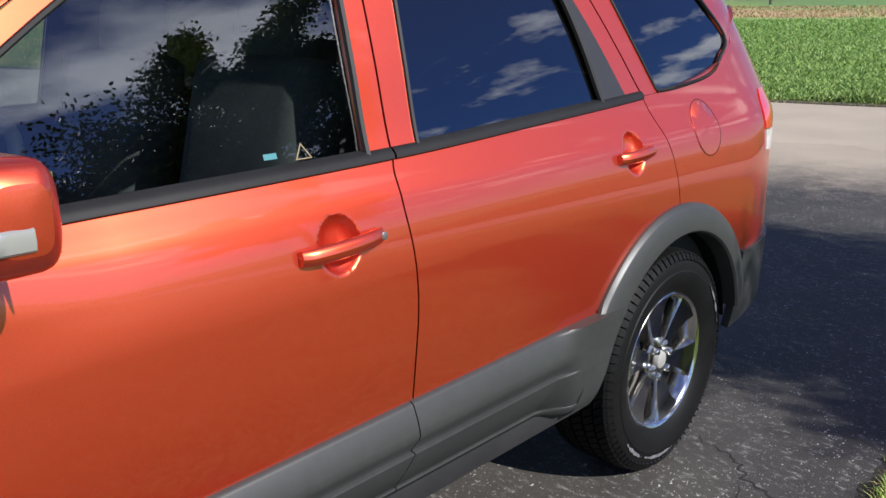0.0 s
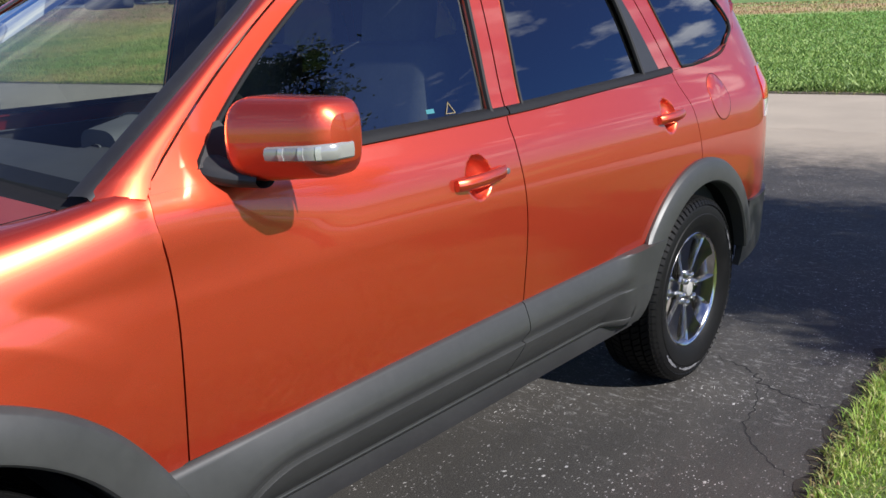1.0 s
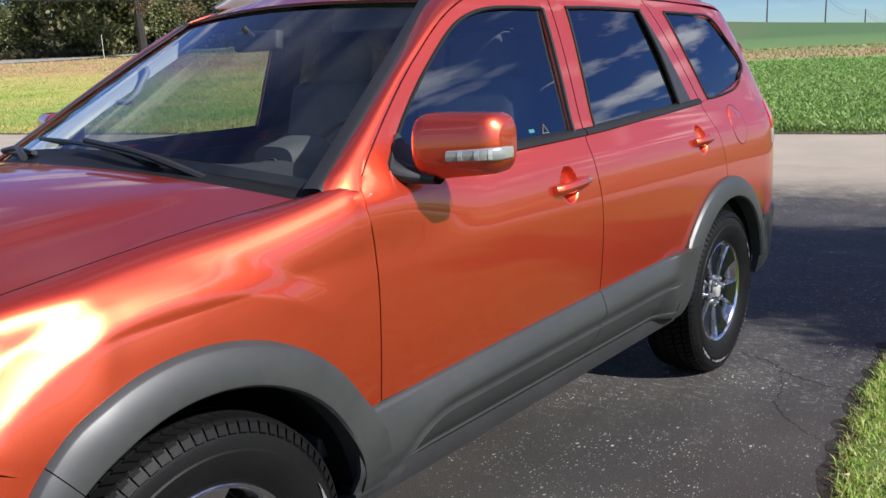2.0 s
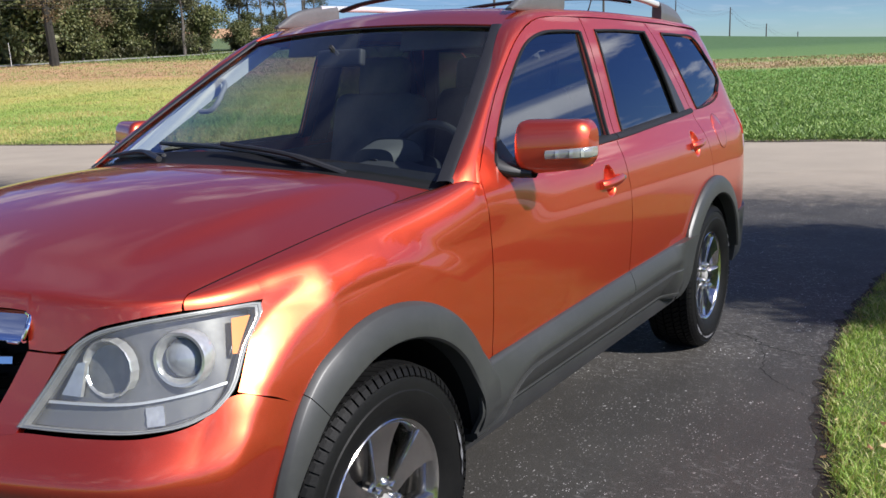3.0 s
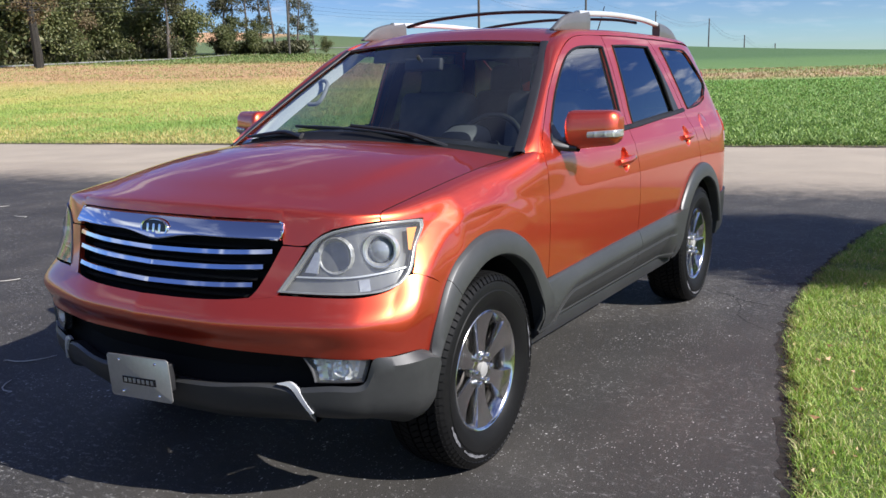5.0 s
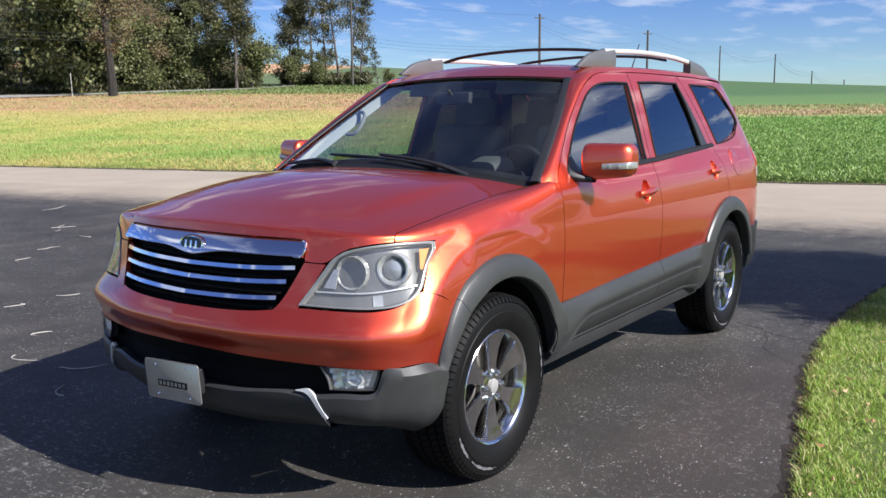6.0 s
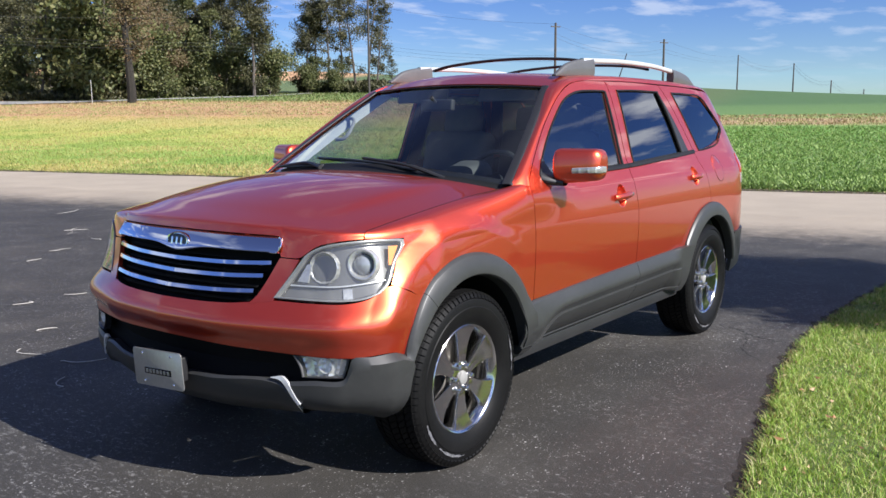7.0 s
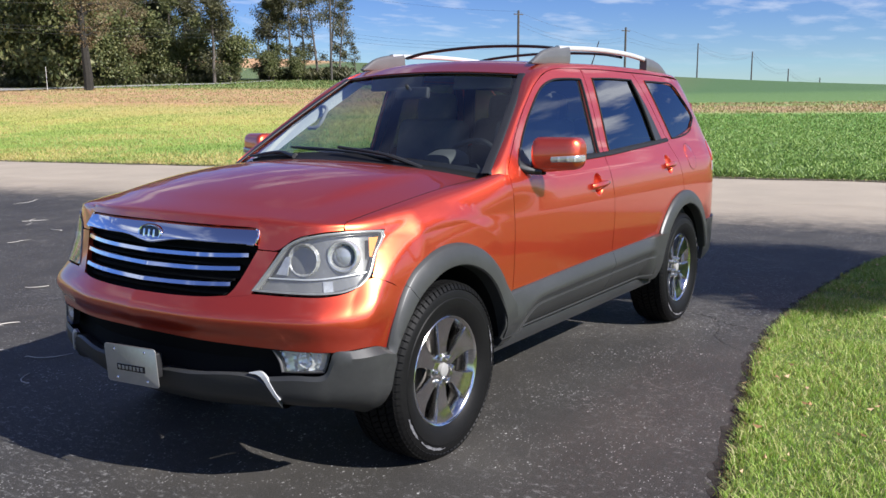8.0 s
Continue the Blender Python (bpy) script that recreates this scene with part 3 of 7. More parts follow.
def build_lawn():
    """A thick lawn, a little higher than the drive."""
    xs, cols = np.linspace(-9.0, 9.0, 160), 40
    verts = []
    for x in xs:
        y0 = float(LAWN_EDGE(x)) + 0.03 * noise.noise((x * 4, 2, 0)) + 0.02 * noise.noise((x * 13, 1, 0))
        for j in range(cols):
            v = j / (cols - 1)
            y = y0 + (26 - y0) * v ** 2.2
            verts.append((x, y, -0.03 if j == 0 else 0.012 + 0.012 * noise.noise((x * 2, y * 2, 0))))
    faces = [(i * cols + j, (i + 1) * cols + j, (i + 1) * cols + j + 1, i * cols + j + 1) for i in range(len(xs) - 1) for j in range(cols - 1)]
    m = varied("lawn_soil", (0.07, 0.115, 0.02), (0.12, 0.175, 0.034), 6.0, 0.95, 0.0, 0.8, dist=0.02)
    tagged(mesh_object("lawn", verts, faces, m), "thick green lawn with a ragged edge", "lawn", kind="structure")


build_lawn()


# ---- the car: its skin ----
# x forward, y to its left, z up; the left half is described, the right one mirrored
WB, HUB_Z, HUB_Y = 1.4475, 0.370, 0.885
WIDTH = pchip([0.28, 0.42, 0.62, 0.80, 0.95, 1.05, 1.12, 1.18, 1.22, 1.40, 1.55, 1.66, 1.72], [0.862, 0.892, 0.902, 0.908, 0.906, 0.895, 0.878, 0.848, 0.828, 0.770, 0.720, 0.676, 0.640])
NOSE_END = pchip([0.28, 0.40, 0.55, 0.66, 0.80, 0.92, 1.03, 1.06], [0.87, 0.905, 0.918, 0.922, 0.919, 0.898, 0.866, 0.854])
NOSE_Z = [0.28, 0.40, 0.48, 0.55, 0.62, 0.70, 0.80, 1.03]
NOSE_S = [0.0, 0.2, 0.4, 0.6, 0.8, 1.0]
NOSE_X = [[2.20, 2.18, 2.085, 2.008, 1.89, 1.65], [2.31, 2.29, 2.207, 2.105, 1.935, 1.65], [2.318, 2.298, 2.215, 2.112, 1.940, 1.65], [2.290, 2.270, 2.200, 2.108, 1.942, 1.65],
          [2.302, 2.282, 2.212, 2.116, 1.946, 1.65], [2.350, 2.330, 2.255, 2.140, 1.951, 1.65], [2.285, 2.265, 2.199, 2.090, 1.920, 1.65], [2.20, 2.185, 2.13, 2.05, 1.89, 1.65]]
NOSE_Y = [[0, 0.25, 0.50, 0.714, 0.835], [0, 0.27, 0.554, 0.789, 0.890], [0, 0.275, 0.564, 0.800, 0.900], [0, 0.28, 0.574, 0.809, 0.909],
          [0, 0.28, 0.574, 0.813, 0.912], [0, 0.28, 0.573, 0.817, 0.915], [0, 0.27, 0.542, 0.782, 0.898], [0, 0.26, 0.51, 0.722, 0.820]]
NX = pchip(NOSE_Z, NOSE_X)
NY = pchip(NOSE_Z, [row + [float(NOSE_END(z))] for z, row in zip(NOSE_Z, NOSE_Y)])


def side_y(x, z):
    """Half the car's width at a place along it and a height."""
    y = float(WIDTH(z))
    if x > 0.9 and z < 1.1:
        t = min((x - 0.9) / 0.75, 1)
        y += t * t * (3 - 2 * t) * (float(NOSE_END(z)) - y)
    if x > 0.4:
        s = [min(max(v, 0), 1) for v in ((x - 0.4) / 0.45, (z - 0.97) / 0.21, (z - 1.2) / 0.36)]
        s = [v * v * (3 - 2 * v) for v in s]
        y += 0.027 * s[0] * s[1] * (1 - s[2])
    back = -2.53 + 0.62 * max(z - 1.15, 0)
    t = max((back + 0.60 - x) / 0.60, 0)
    low = min(max((1.25 - z) / 0.25, 0), 1)
    return y * (1 - (0.17 + 0.09 * low) * min(t, 1.05) ** (3 - 0.6 * low))


def side(x, z):
    return (x, side_y(x, z), z)


def skin(q, z):
    """The skin from the middle of the nose (q = 0) round the corner (q = 1) and along the side (x = 2.65 - q)."""
    if q >= 1:
        return side(2.65 - q, z)
    zz = min(max(z, 0.28), 1.03)
    s, xs, ys = NOSE_S, NX(zz), NY(zz)
    x, y = float(pchip(s, xs)(q)), float(pchip(s, ys)(q))
    return (x, y, z)


def q_at(x, z):
    lo, hi = 0.0, 1.0
    if x <= 1.65:
        return 2.65 - x
    for _ in range(24):
        mid = (lo + hi) / 2
        lo, hi = (mid, hi) if skin(mid, z)[0] > x else (lo, mid)
    return (lo + hi) / 2


def arch(cx, r, a0, a1, n):
    """Points of a wheel arch in (x, z), by angles in degrees from the front."""
    return [(cx + r * math.cos(radians(a0 + (a1 - a0) * i / (n - 1))), HUB_Z + r * math.sin(radians(a0 + (a1 - a0) * i / (n - 1)))) for i in range(n)]


def to_q(points):
    return [(q_at(x, z), z) for x, z in points]


car = thing("car", "orange metallic sport utility vehicle with grey cladding on dark asphalt", "car")


CUPS = [(-0.0515, 1.053), (-1.194, 1.104)]


def door_skin(x, z):
    """The side, hollowed behind the door handles."""
    y = side_y(x, z)
    for cx, cz in CUPS:
        r = math.hypot((x - cx) / 0.054, (z - cz) / 0.060)
        if r < 1:
            y -= 0.030 * (1 - r ** 3) ** 0.8
    return (x, y, z)


def panel(name, grid, fn, mat, parent=None, out=0.0, rim=0.014, both=True, label="", flip=False):
    """A panel of the left half and its mirror image."""
    made = []
    v, f = sheet(grid, fn, out, rim, flip)
    made.append(mesh_object(name, v, f, mat, parent or car, label=label))
    if both:
        made.append(mesh_object(name, *mirrored(v, f), mat, parent or car, label=label))
    return made


G = 0.0025    # half a shut line

# hood seam, from the headlight to the windscreen's foot
HOOD_Q = 0.712
HOOD_X, HOOD_Y, _ = skin(HOOD_Q, 1.03)
SEAM_Y = pchip([0.95, 1.3, 1.7, HOOD_X - 0.03], [0.790, 0.791, 0.788, HOOD_Y - 0.006])
SEAM_Z = pchip([0.90, 1.3, 1.7, 1.98], [1.162, 1.133, 1.085, 1.043])
SHOULDER = pchip([0.80, 0.95, 1.15, 1.35, 1.6, 1.8], [1.075, 1.065, 1.03, 1.0, 0.995, 1.012])

# front fenders
DOOR_F = [(0.912, 0.625), (0.908, 0.75), (0.902, 0.92), (0.906, 1.02), (0.914, 1.07)]
hl_q = [(q_at(1.93, 0.85), 0.85), (q_at(1.87, 0.93), 0.93), (q_at(1.80, 1.012), 1.012)]
f_bottom = [hl_q[0], *to_q([(1.86, 0.822)]), *to_q(arch(WB, 0.505, 53, 152, 9)), (2.65 - 0.912 - 0.0008, 0.625)]
f_top = [hl_q[2], *[(2.65 - x, float(SHOULDER(x))) for x in (1.6, 1.4, 1.25, 1.1)], (2.65 - 0.914 - 0.0008, 1.07)]
f_right = [(2.65 - x - 0.0008, z) for x, z in DOOR_F]


def eased(rows, times):
    """Irons the lumps out of a grid of places, its rim held."""
    p = np.array(rows, float)
    for k in range(times):
        mean = (p[:-2, 1:-1] + p[2:, 1:-1] + p[1:-1, :-2] + p[1:-1, 2:]) / 4
        p[1:-1, 1:-1] += (mean - p[1:-1, 1:-1]) * (-0.68 if k % 2 else 0.65)
    return p


def crest(x, y, z):
    """The bulge round the front wheel: flat within a crisp arched crest, falling away beyond it."""
    r = math.hypot(x - WB, z - HUB_Z)
    a = math.degrees(math.atan2(z - HUB_Z, x - WB))
    k = min(max((0.700 - r) / 0.062, 0), 1)
    k = k * (1 + 0.25 * (1 - k)) * (1 - 0.65 * min(max((0.64 - r) / 0.11, 0), 1))
    end = min(max((a - 22) / 16, 0), 1) * min(max((132 - a) / 40, 0), 1)
    return (x, y + 0.019 * k * end, z)


def roll(p0):
    """The fender's section from its side over to the hood's seam."""
    xs = min(p0.x, HOOD_X - 0.030)
    p2 = Vector((xs, float(SEAM_Y(xs)) + G, float(SEAM_Z(xs))))
    w = min(max((1.45 - p0.x) / 0.5, 0), 1)
    p1 = Vector((p0.x, p0.y - 0.006, p0.z + (p2.z - p0.z) * 0.84 + 0.080 * w * w))
    return [tuple(p0 * (1 - t) ** 2 + p1 * 2 * t * (1 - t) + p2 * t * t) for t in (j / 10 for j in range(11))]


def build_fenders():
    low = [[skin(*p) for p in row] for row in coons(f_bottom, f_top, hl_q, f_right, 84, 40)]
    over = [roll(Vector(p)) for p in low[-1]]
    grid = eased(low + [[c[j] for c in over] for j in range(1, 11)], 260)
    body = sheet([[crest(*p) for p in row] for row in grid], None, 0, 0.014, False)
    front = []
    for i in range(12):
        x = HOOD_X - 0.004 + (1.80 - HOOD_X + 0.004) * i / 11
        z = 1.021 - 0.009 * i / 11
        front.append(roll(Vector(skin(q_at(x, z), z)) if i < 11 else Vector(low[-1][0])))
    tip = sheet([list(r) for r in zip(*front)], None, 0, 0.012, False)
    for flip in (False, True):
        v, f = joined(body, tip)
        if flip:
            v, f = mirrored(v, f)
        mesh_object("fender", v, f, PAINT, car, angle=50)


build_fenders()


# hood
def hood():
    cols, n = [], 36
    qs = [0.0, 0.06, 0.12, 0.18, 0.24, 0.30, 0.36, 0.396, 0.404, 0.43, 0.455, 0.47, 0.485, 0.51, 0.54, 0.58, 0.62, 0.65, 0.68, 0.70, HOOD_Q]
    low = pchip([0.0, 0.36, 0.397, 0.404, 0.462, 0.48, 0.51, 0.54, 0.60, 0.66, 0.712], [1.036, 1.032, 1.028, 0.953, 0.950, 0.962, 0.988, 1.003, 1.014, 1.020, 1.022])
    edge_q = skin(HOOD_Q, 1.03)
    for q in qs:
        fx, fy, _ = skin(q, 1.03)
        k = fy / edge_q[1]
        rx = 1.235 - 0.185 * k ** 2
        col = []
        for j in range(n):
            t = j / (n - 1)
            ex = 1.05 + (edge_q[0] - 0.030 - 1.05) * t
            x, y = rx + (fx - 0.030 - rx) * t, k * (float(SEAM_Y(ex)) - 2 * G)
            crown = 0.074 - 0.004 * t - 0.040 * t ** 4
            bulge = 0.5 + 0.5 * math.tanh((0.80 - 0.06 * t - k) / 0.035)
            dip = 0.014 * math.sin(math.pi * min(t * 1.12, 1)) ** 0.8
            z = float(SEAM_Z(ex)) + crown * (1 - k ** 2.3) + dip * (bulge - 0.5 * k ** 4 * (1 - k ** 16))
            col.append((x, y, z))
        zl = float(low(q))
        a = col[-1]
        zl = min(zl, a[2] - 0.014)
        k = min((a[2] - zl) / 0.036, 1)
        lip = curve([a, (fx - 0.008, fy, a[2] - 0.010 * k), skin(q, min(a[2] - 0.030 * k, 1.03))[:2] + (a[2] - 0.030 * k,), skin(q, min(zl, 1.02))[:2] + (zl,)], 10)
        cols.append(col + [tuple(p) for p in lip[1:]])
    full = [[(x, -y, z) for x, y, z in c] for c in cols[:0:-1]] + cols
    return sheet(full, None, 0, 0.014)


hood_panel = mesh_object("hood", *hood(), PAINT, car, angle=60)
# black strip laid in each hood seam for the shade of the open gap
for sgn in (1, -1):
    line = [(x, sgn * (float(SEAM_Y(x)) - 0.5 * G), float(SEAM_Z(x)) - 0.0035) for x in np.linspace(1.06, HOOD_X - 0.035, 30)]
    mesh_object("hood_gap", *tube(line, 0.0042, 6), DARK, hood_panel)

# front bumper: painted band with a tongue between grille and lamps
BUMP_TOP = [(0.0, 0.768), (0.14, 0.769), (0.26, 0.775), (0.32, 0.783), (0.39, 0.793), (0.50, 0.790), (0.62, 0.79), (0.70, 0.805), (hl_q[0][0] - 0.005, 0.845), (q_at(1.86, 0.817), 0.817), to_q(arch(WB, 0.500, 52.3, 53, 2))[0]]
BUMP_LOW = [(0.0, 0.612), (0.2, 0.606), (0.42, 0.596), (0.6, 0.590), (0.8, 0.594), to_q(arch(WB, 0.462, 25, 26, 2))[0]]
bump_end = to_q([arch(WB, 0.462, 25, 26, 2)[0], arch(WB, 0.472, 34, 35, 2)[0], arch(WB, 0.487, 43, 44, 2)[0], arch(WB, 0.500, 52.3, 53, 2)[0]])


def half_and_mirror(v, f):
    return joined((v, f), mirrored(v, f))


def whole(grid):
    """A half grid on the nose, made whole across the middle."""
    pts = [[crest(*skin(*p)) for p in row] for row in grid]
    return [[(x, -y, z) for x, y, z in row[:0:-1]] + row for row in pts]


tv, tf = sheet(coons([(0.318, 0.778), (0.392, 0.791)], [(0.402, 0.948), (0.466, 0.945)], [(0.318, 0.778), (0.336, 0.800), (0.402, 0.948)], [(0.392, 0.791), (0.466, 0.945)], 8, 12), skin, 0.001, 0.02, False)
mesh_object("front_bumper", *joined(sheet(whole(coons(BUMP_LOW, BUMP_TOP, [BUMP_LOW[0], BUMP_TOP[0]], bump_end, 90, 20)), None, 0, 0.03, False), half_and_mirror(tv, tf)), PAINT, car, angle=50)

# doors and rear quarter, below the windows
BELT = pchip([-2.15, -2.05, -1.85, -1.5, -1.2, -0.8, -0.3, 0.3, 0.75, 0.93], [1.50, 1.42, 1.33, 1.268, 1.248, 1.228, 1.205, 1.192, 1.185, 1.175])
SEAM_B = [(-0.240, 0.640), (-0.248, 0.74), (-0.260, 0.88), (-0.254, 1.00), (-0.242, 1.10), (-0.245, 1.17), (-0.257, float(BELT(-0.257)))]
SEAM_C = [(-1.45, 0.90), (-1.437, 0.97), (-1.402, 1.10), (-1.357, 1.20), (-1.335, float(BELT(-1.335)))]
fd_front = [*[(x - 0.0035, z) for x, z in DOOR_F], (0.921, 1.12), (0.918, 1.176)]
door_fl = panel("front_door", coons([(SEAM_B[0][0] + G, 0.64), fd_front[0]], [(SEAM_B[-1][0] + G, SEAM_B[-1][1]), *[(x, float(BELT(x))) for x in (0.1, 0.5)], fd_front[-1]],
                                    [(x + G, z) for x, z in SEAM_B], fd_front, 230, 124), door_skin, PAINT, flip=True)
rear_arch = arch(-WB, 0.53, 90, 34, 7)
rd_right = [(x - G, z) for x, z in SEAM_B]
door_rl = panel("rear_door", coons([(-0.985, 0.662), (SEAM_B[0][0] - G, 0.642)], [(-1.335, float(BELT(-1.335))), (-0.8, float(BELT(-0.8))), (SEAM_B[-1][0] - G, SEAM_B[-1][1])],
                                   [*[(-0.985, 0.662), *rear_arch[::-1][1:6], (-1.44, 0.90)], *[(x + G, z) for x, z in SEAM_C[1:]]], rd_right, 210, 140), door_skin, PAINT, flip=True)
quarter_low = panel("rear_quarter_panel", coons([(-2.52, 0.66), (-2.2, 0.66), (-1.93, 0.665), *arch(-WB, 0.53, 144, 92, 6), (-1.45 - G, 0.90)], [(-2.295, 1.53), (-2.09, 1.47), (-2.02, 1.40), (-1.85, 1.33), (-1.5, 1.268), (-1.335 - G, float(BELT(-1.335)))],
                                               [(-2.52, 0.66), (-2.55, 0.85), (-2.535, 1.1), (-2.47, 1.25), (-2.295, 1.53)], [(x - G, z) for x, z in SEAM_C], 34, 26), side, PAINT, flip=True)


def pair(name, piece, mat, parents=None, label="", angle=40, out=None):
    """One piece on the left and its mirror image on the right, each under its own parent."""
    p = parents or (car, car)
    a = mesh_object(name, *piece, mat, p[0], angle=angle, label=label)
    b = mesh_object(name, *mirrored(*piece), mat, p[1], angle=angle, label=label)
    return a, b


def ring(segments, nu, nv, fn, out=0.0, rim=0.012, flip=True):
    """Strips between an outer and an inner line, side by side round an opening."""
    return joined(*[sheet([list(np.array(a) + (np.array(b) - np.array(a)) * j / (nv - 1)) for j in range(nv)], fn, out, rim, f)
                    for a, b, f in ((curve(o, nu), curve(i, nu), flip) for o, i in segments)])


# ---- the greenhouse ----
A_OUT = [(0.916, 1.178), (0.77, 1.30), (0.55, 1.462), (0.33, 1.60), (0.14, 1.668), (-0.05, 1.688)]
A_IN = [(0.80, 1.195), (0.70, 1.29), (0.50, 1.445), (0.30, 1.572), (0.14, 1.618), (0.02, 1.63)]
BTOP = 1.692
front_frame = ring([
    (A_OUT, A_IN),
    ([A_OUT[-1], (-0.12, 1.690), (-0.285, BTOP)], [A_IN[-1], (-0.10, 1.635), (-0.215, 1.638)]),
    ([(-0.285, BTOP), (-0.272, 1.45), (-0.254, 1.207)], [(-0.215, 1.638), (-0.198, 1.42), (-0.180, 1.203)]),
], 16, 5, side)
pair("window_frame", front_frame, PAINT, door_fl)
pair("frame_trim", ring([([(-0.285, 1.68), (-0.272, 1.45), (-0.254, 1.207)], [(-0.222, 1.638), (-0.205, 1.42), (-0.187, 1.203)]), ([(0.85, 1.20), (0.74, 1.30), (0.53, 1.46), (0.32, 1.59), (0.14, 1.65)], [(0.806, 1.197), (0.706, 1.288), (0.506, 1.442), (0.305, 1.568), (0.14, 1.612)])], 14, 3, side, -0.020, 0.0), INNER_DARK, door_fl)
rear_frame = ring([
    ([(-0.260, 1.207), (-0.278, 1.45), (-0.291, BTOP)], [(-0.334, 1.209), (-0.362, 1.45), (-0.385, 1.640)]),
    ([(-0.291, BTOP), (-0.6, 1.698), (-1.06, 1.696)], [(-0.385, 1.640), (-0.65, 1.648), (-1.0, 1.648)]),
    ([(-1.06, 1.696), (-1.20, 1.48), (-1.332, 1.257)], [(-1.0, 1.648), (-1.13, 1.46), (-1.245, 1.252)]),
], 16, 5, side)
pair("window_frame", rear_frame, PAINT, door_rl)
quarter_frame = ring([
    ([(-1.340, 1.258), (-1.208, 1.48), (-1.067, 1.696)], [(-1.425, 1.268), (-1.32, 1.46), (-1.225, 1.648)]),
    ([(-1.067, 1.696), (-1.5, 1.692), (-2.00, 1.672)], [(-1.225, 1.648), (-1.5, 1.645), (-1.745, 1.630)]),
    ([(-2.00, 1.672), (-2.16, 1.60), (-2.295, 1.53)], [(-1.745, 1.630), (-1.87, 1.53), (-1.985, 1.415)]),
    ([(-2.295, 1.53), (-2.09, 1.47), (-2.02, 1.40), (-1.85, 1.33), (-1.5, 1.268), (-1.340, 1.258)], [(-1.985, 1.415), (-1.965, 1.39), (-1.92, 1.365), (-1.83, 1.31), (-1.55, 1.272), (-1.425, 1.268)]),
], 16, 5, side)
pair("pillar_panel", quarter_frame, PAINT, quarter_low)
QF = [
    ([(-1.340, 1.258), (-1.208, 1.48), (-1.067, 1.696)], [(-1.440, 1.268), (-1.335, 1.46), (-1.245, 1.630)]),
    ([(-1.067, 1.696), (-1.5, 1.692), (-2.00, 1.672)], [(-1.245, 1.630), (-1.5, 1.627), (-1.735, 1.612)]),
    ([(-2.00, 1.672), (-2.16, 1.60), (-2.295, 1.53)], [(-1.735, 1.612), (-1.855, 1.515), (-1.97, 1.410)]),
]
pair("inner_trim", ring(QF, 16, 3, side, -0.030, 0.0), INNER_DARK, quarter_low)

pair("frame_corner", sheet(coons([(0.765, 1.172), (0.915, 1.166)], [(0.79, 1.212), (0.905, 1.190)], [(0.765, 1.172), (0.79, 1.212)], [(0.915, 1.166), (0.905, 1.190)], 8, 5), side, 0.0006, 0.012, True), PAINT, door_fl)

# panes, with black rubber round them
fg = coons([(-0.180, 1.20), (0.80, 1.19)], [(-0.215, 1.638), (-0.10, 1.635), (0.02, 1.63)], [(-0.180, 1.20), (-0.198, 1.42), (-0.215, 1.638)], [(0.80, 1.19), (0.70, 1.29), (0.50, 1.445), (0.30, 1.572), (0.14, 1.618), (0.02, 1.63)], 18, 18)
rg = coons([(-1.115, 1.246), (-0.7, 1.224), (-0.334, 1.207)], [(-0.985, 1.648), (-0.65, 1.648), (-0.385, 1.640)], [(-1.115, 1.246), (-1.06, 1.46), (-0.985, 1.648)], [(-0.334, 1.207), (-0.362, 1.45), (-0.385, 1.640)], 16, 16)
qg = coons([(-1.985, 1.415), (-1.92, 1.365), (-1.83, 1.31), (-1.55, 1.272), (-1.425, 1.268)], [(-1.745, 1.630), (-1.5, 1.645), (-1.225, 1.648)], [(-1.985, 1.415), (-1.87, 1.53), (-1.745, 1.630)], [(-1.425, 1.268), (-1.32, 1.46), (-1.225, 1.648)], 16, 16)
def blown(grid):
    """A pane as one even curve close to the body's side."""
    p = np.array([[side(*q) for q in row] for row in grid])
    x, y, z = p[..., 0].ravel(), p[..., 1].ravel(), p[..., 2].ravel()
    a = np.stack([np.ones_like(x), x, z, x * x, z * z, x * z], -1)
    k = np.linalg.lstsq(a, y, rcond=None)[0]
    p[..., 1] = (a @ k).reshape(p.shape[:2])
    return p


panes = [pair("window_glass", sheet(blown(fg), None, -0.010, 0.004, True), TINT, door_fl), pair("window_glass", sheet(blown(rg), None, -0.010, 0.004, True), PRIVACY, door_rl),
         pair("window_glass", sheet(blown(qg), None, -0.006, 0.004, True), PRIVACY, quarter_low)]


def bead(points, r, fn=side, lift=0.0, n=40):
    return tube([Vector(fn(*p)) + Vector((0, lift, 0)) for p in curve(points, n)], r, 6)


pair("window_seal", joined(bead([(-0.187, 1.205), (-0.205, 1.42), (-0.222, 1.632)], 0.009), bead([(-0.215, 1.634), (-0.05, 1.632), *A_IN[::-1][1:], (0.79, 1.20)], 0.0065)), SEAL, door_fl)
pair("window_seal", joined(bead([(-0.340, 1.21), (-0.366, 1.45), (-0.388, 1.634)], 0.007), bead([(-0.385, 1.642), (-0.65, 1.650), (-1.0, 1.650)], 0.006), bead([(-1.112, 1.248), (-1.057, 1.46), (-0.985, 1.646)], 0.009)), SEAL, door_rl)
pair("window_seal", joined(bead([(-1.425, 1.272), (-1.32, 1.46), (-1.225, 1.645)], 0.006), bead([(-1.225, 1.648), (-1.5, 1.647), (-1.745, 1.632), (-1.87, 1.533), (-1.982, 1.42), (-1.965, 1.388), (-1.92, 1.363), (-1.83, 1.309), (-1.55, 1.271), (-1.425, 1.267)], 0.007, n=60)), SEAL, quarter_low)
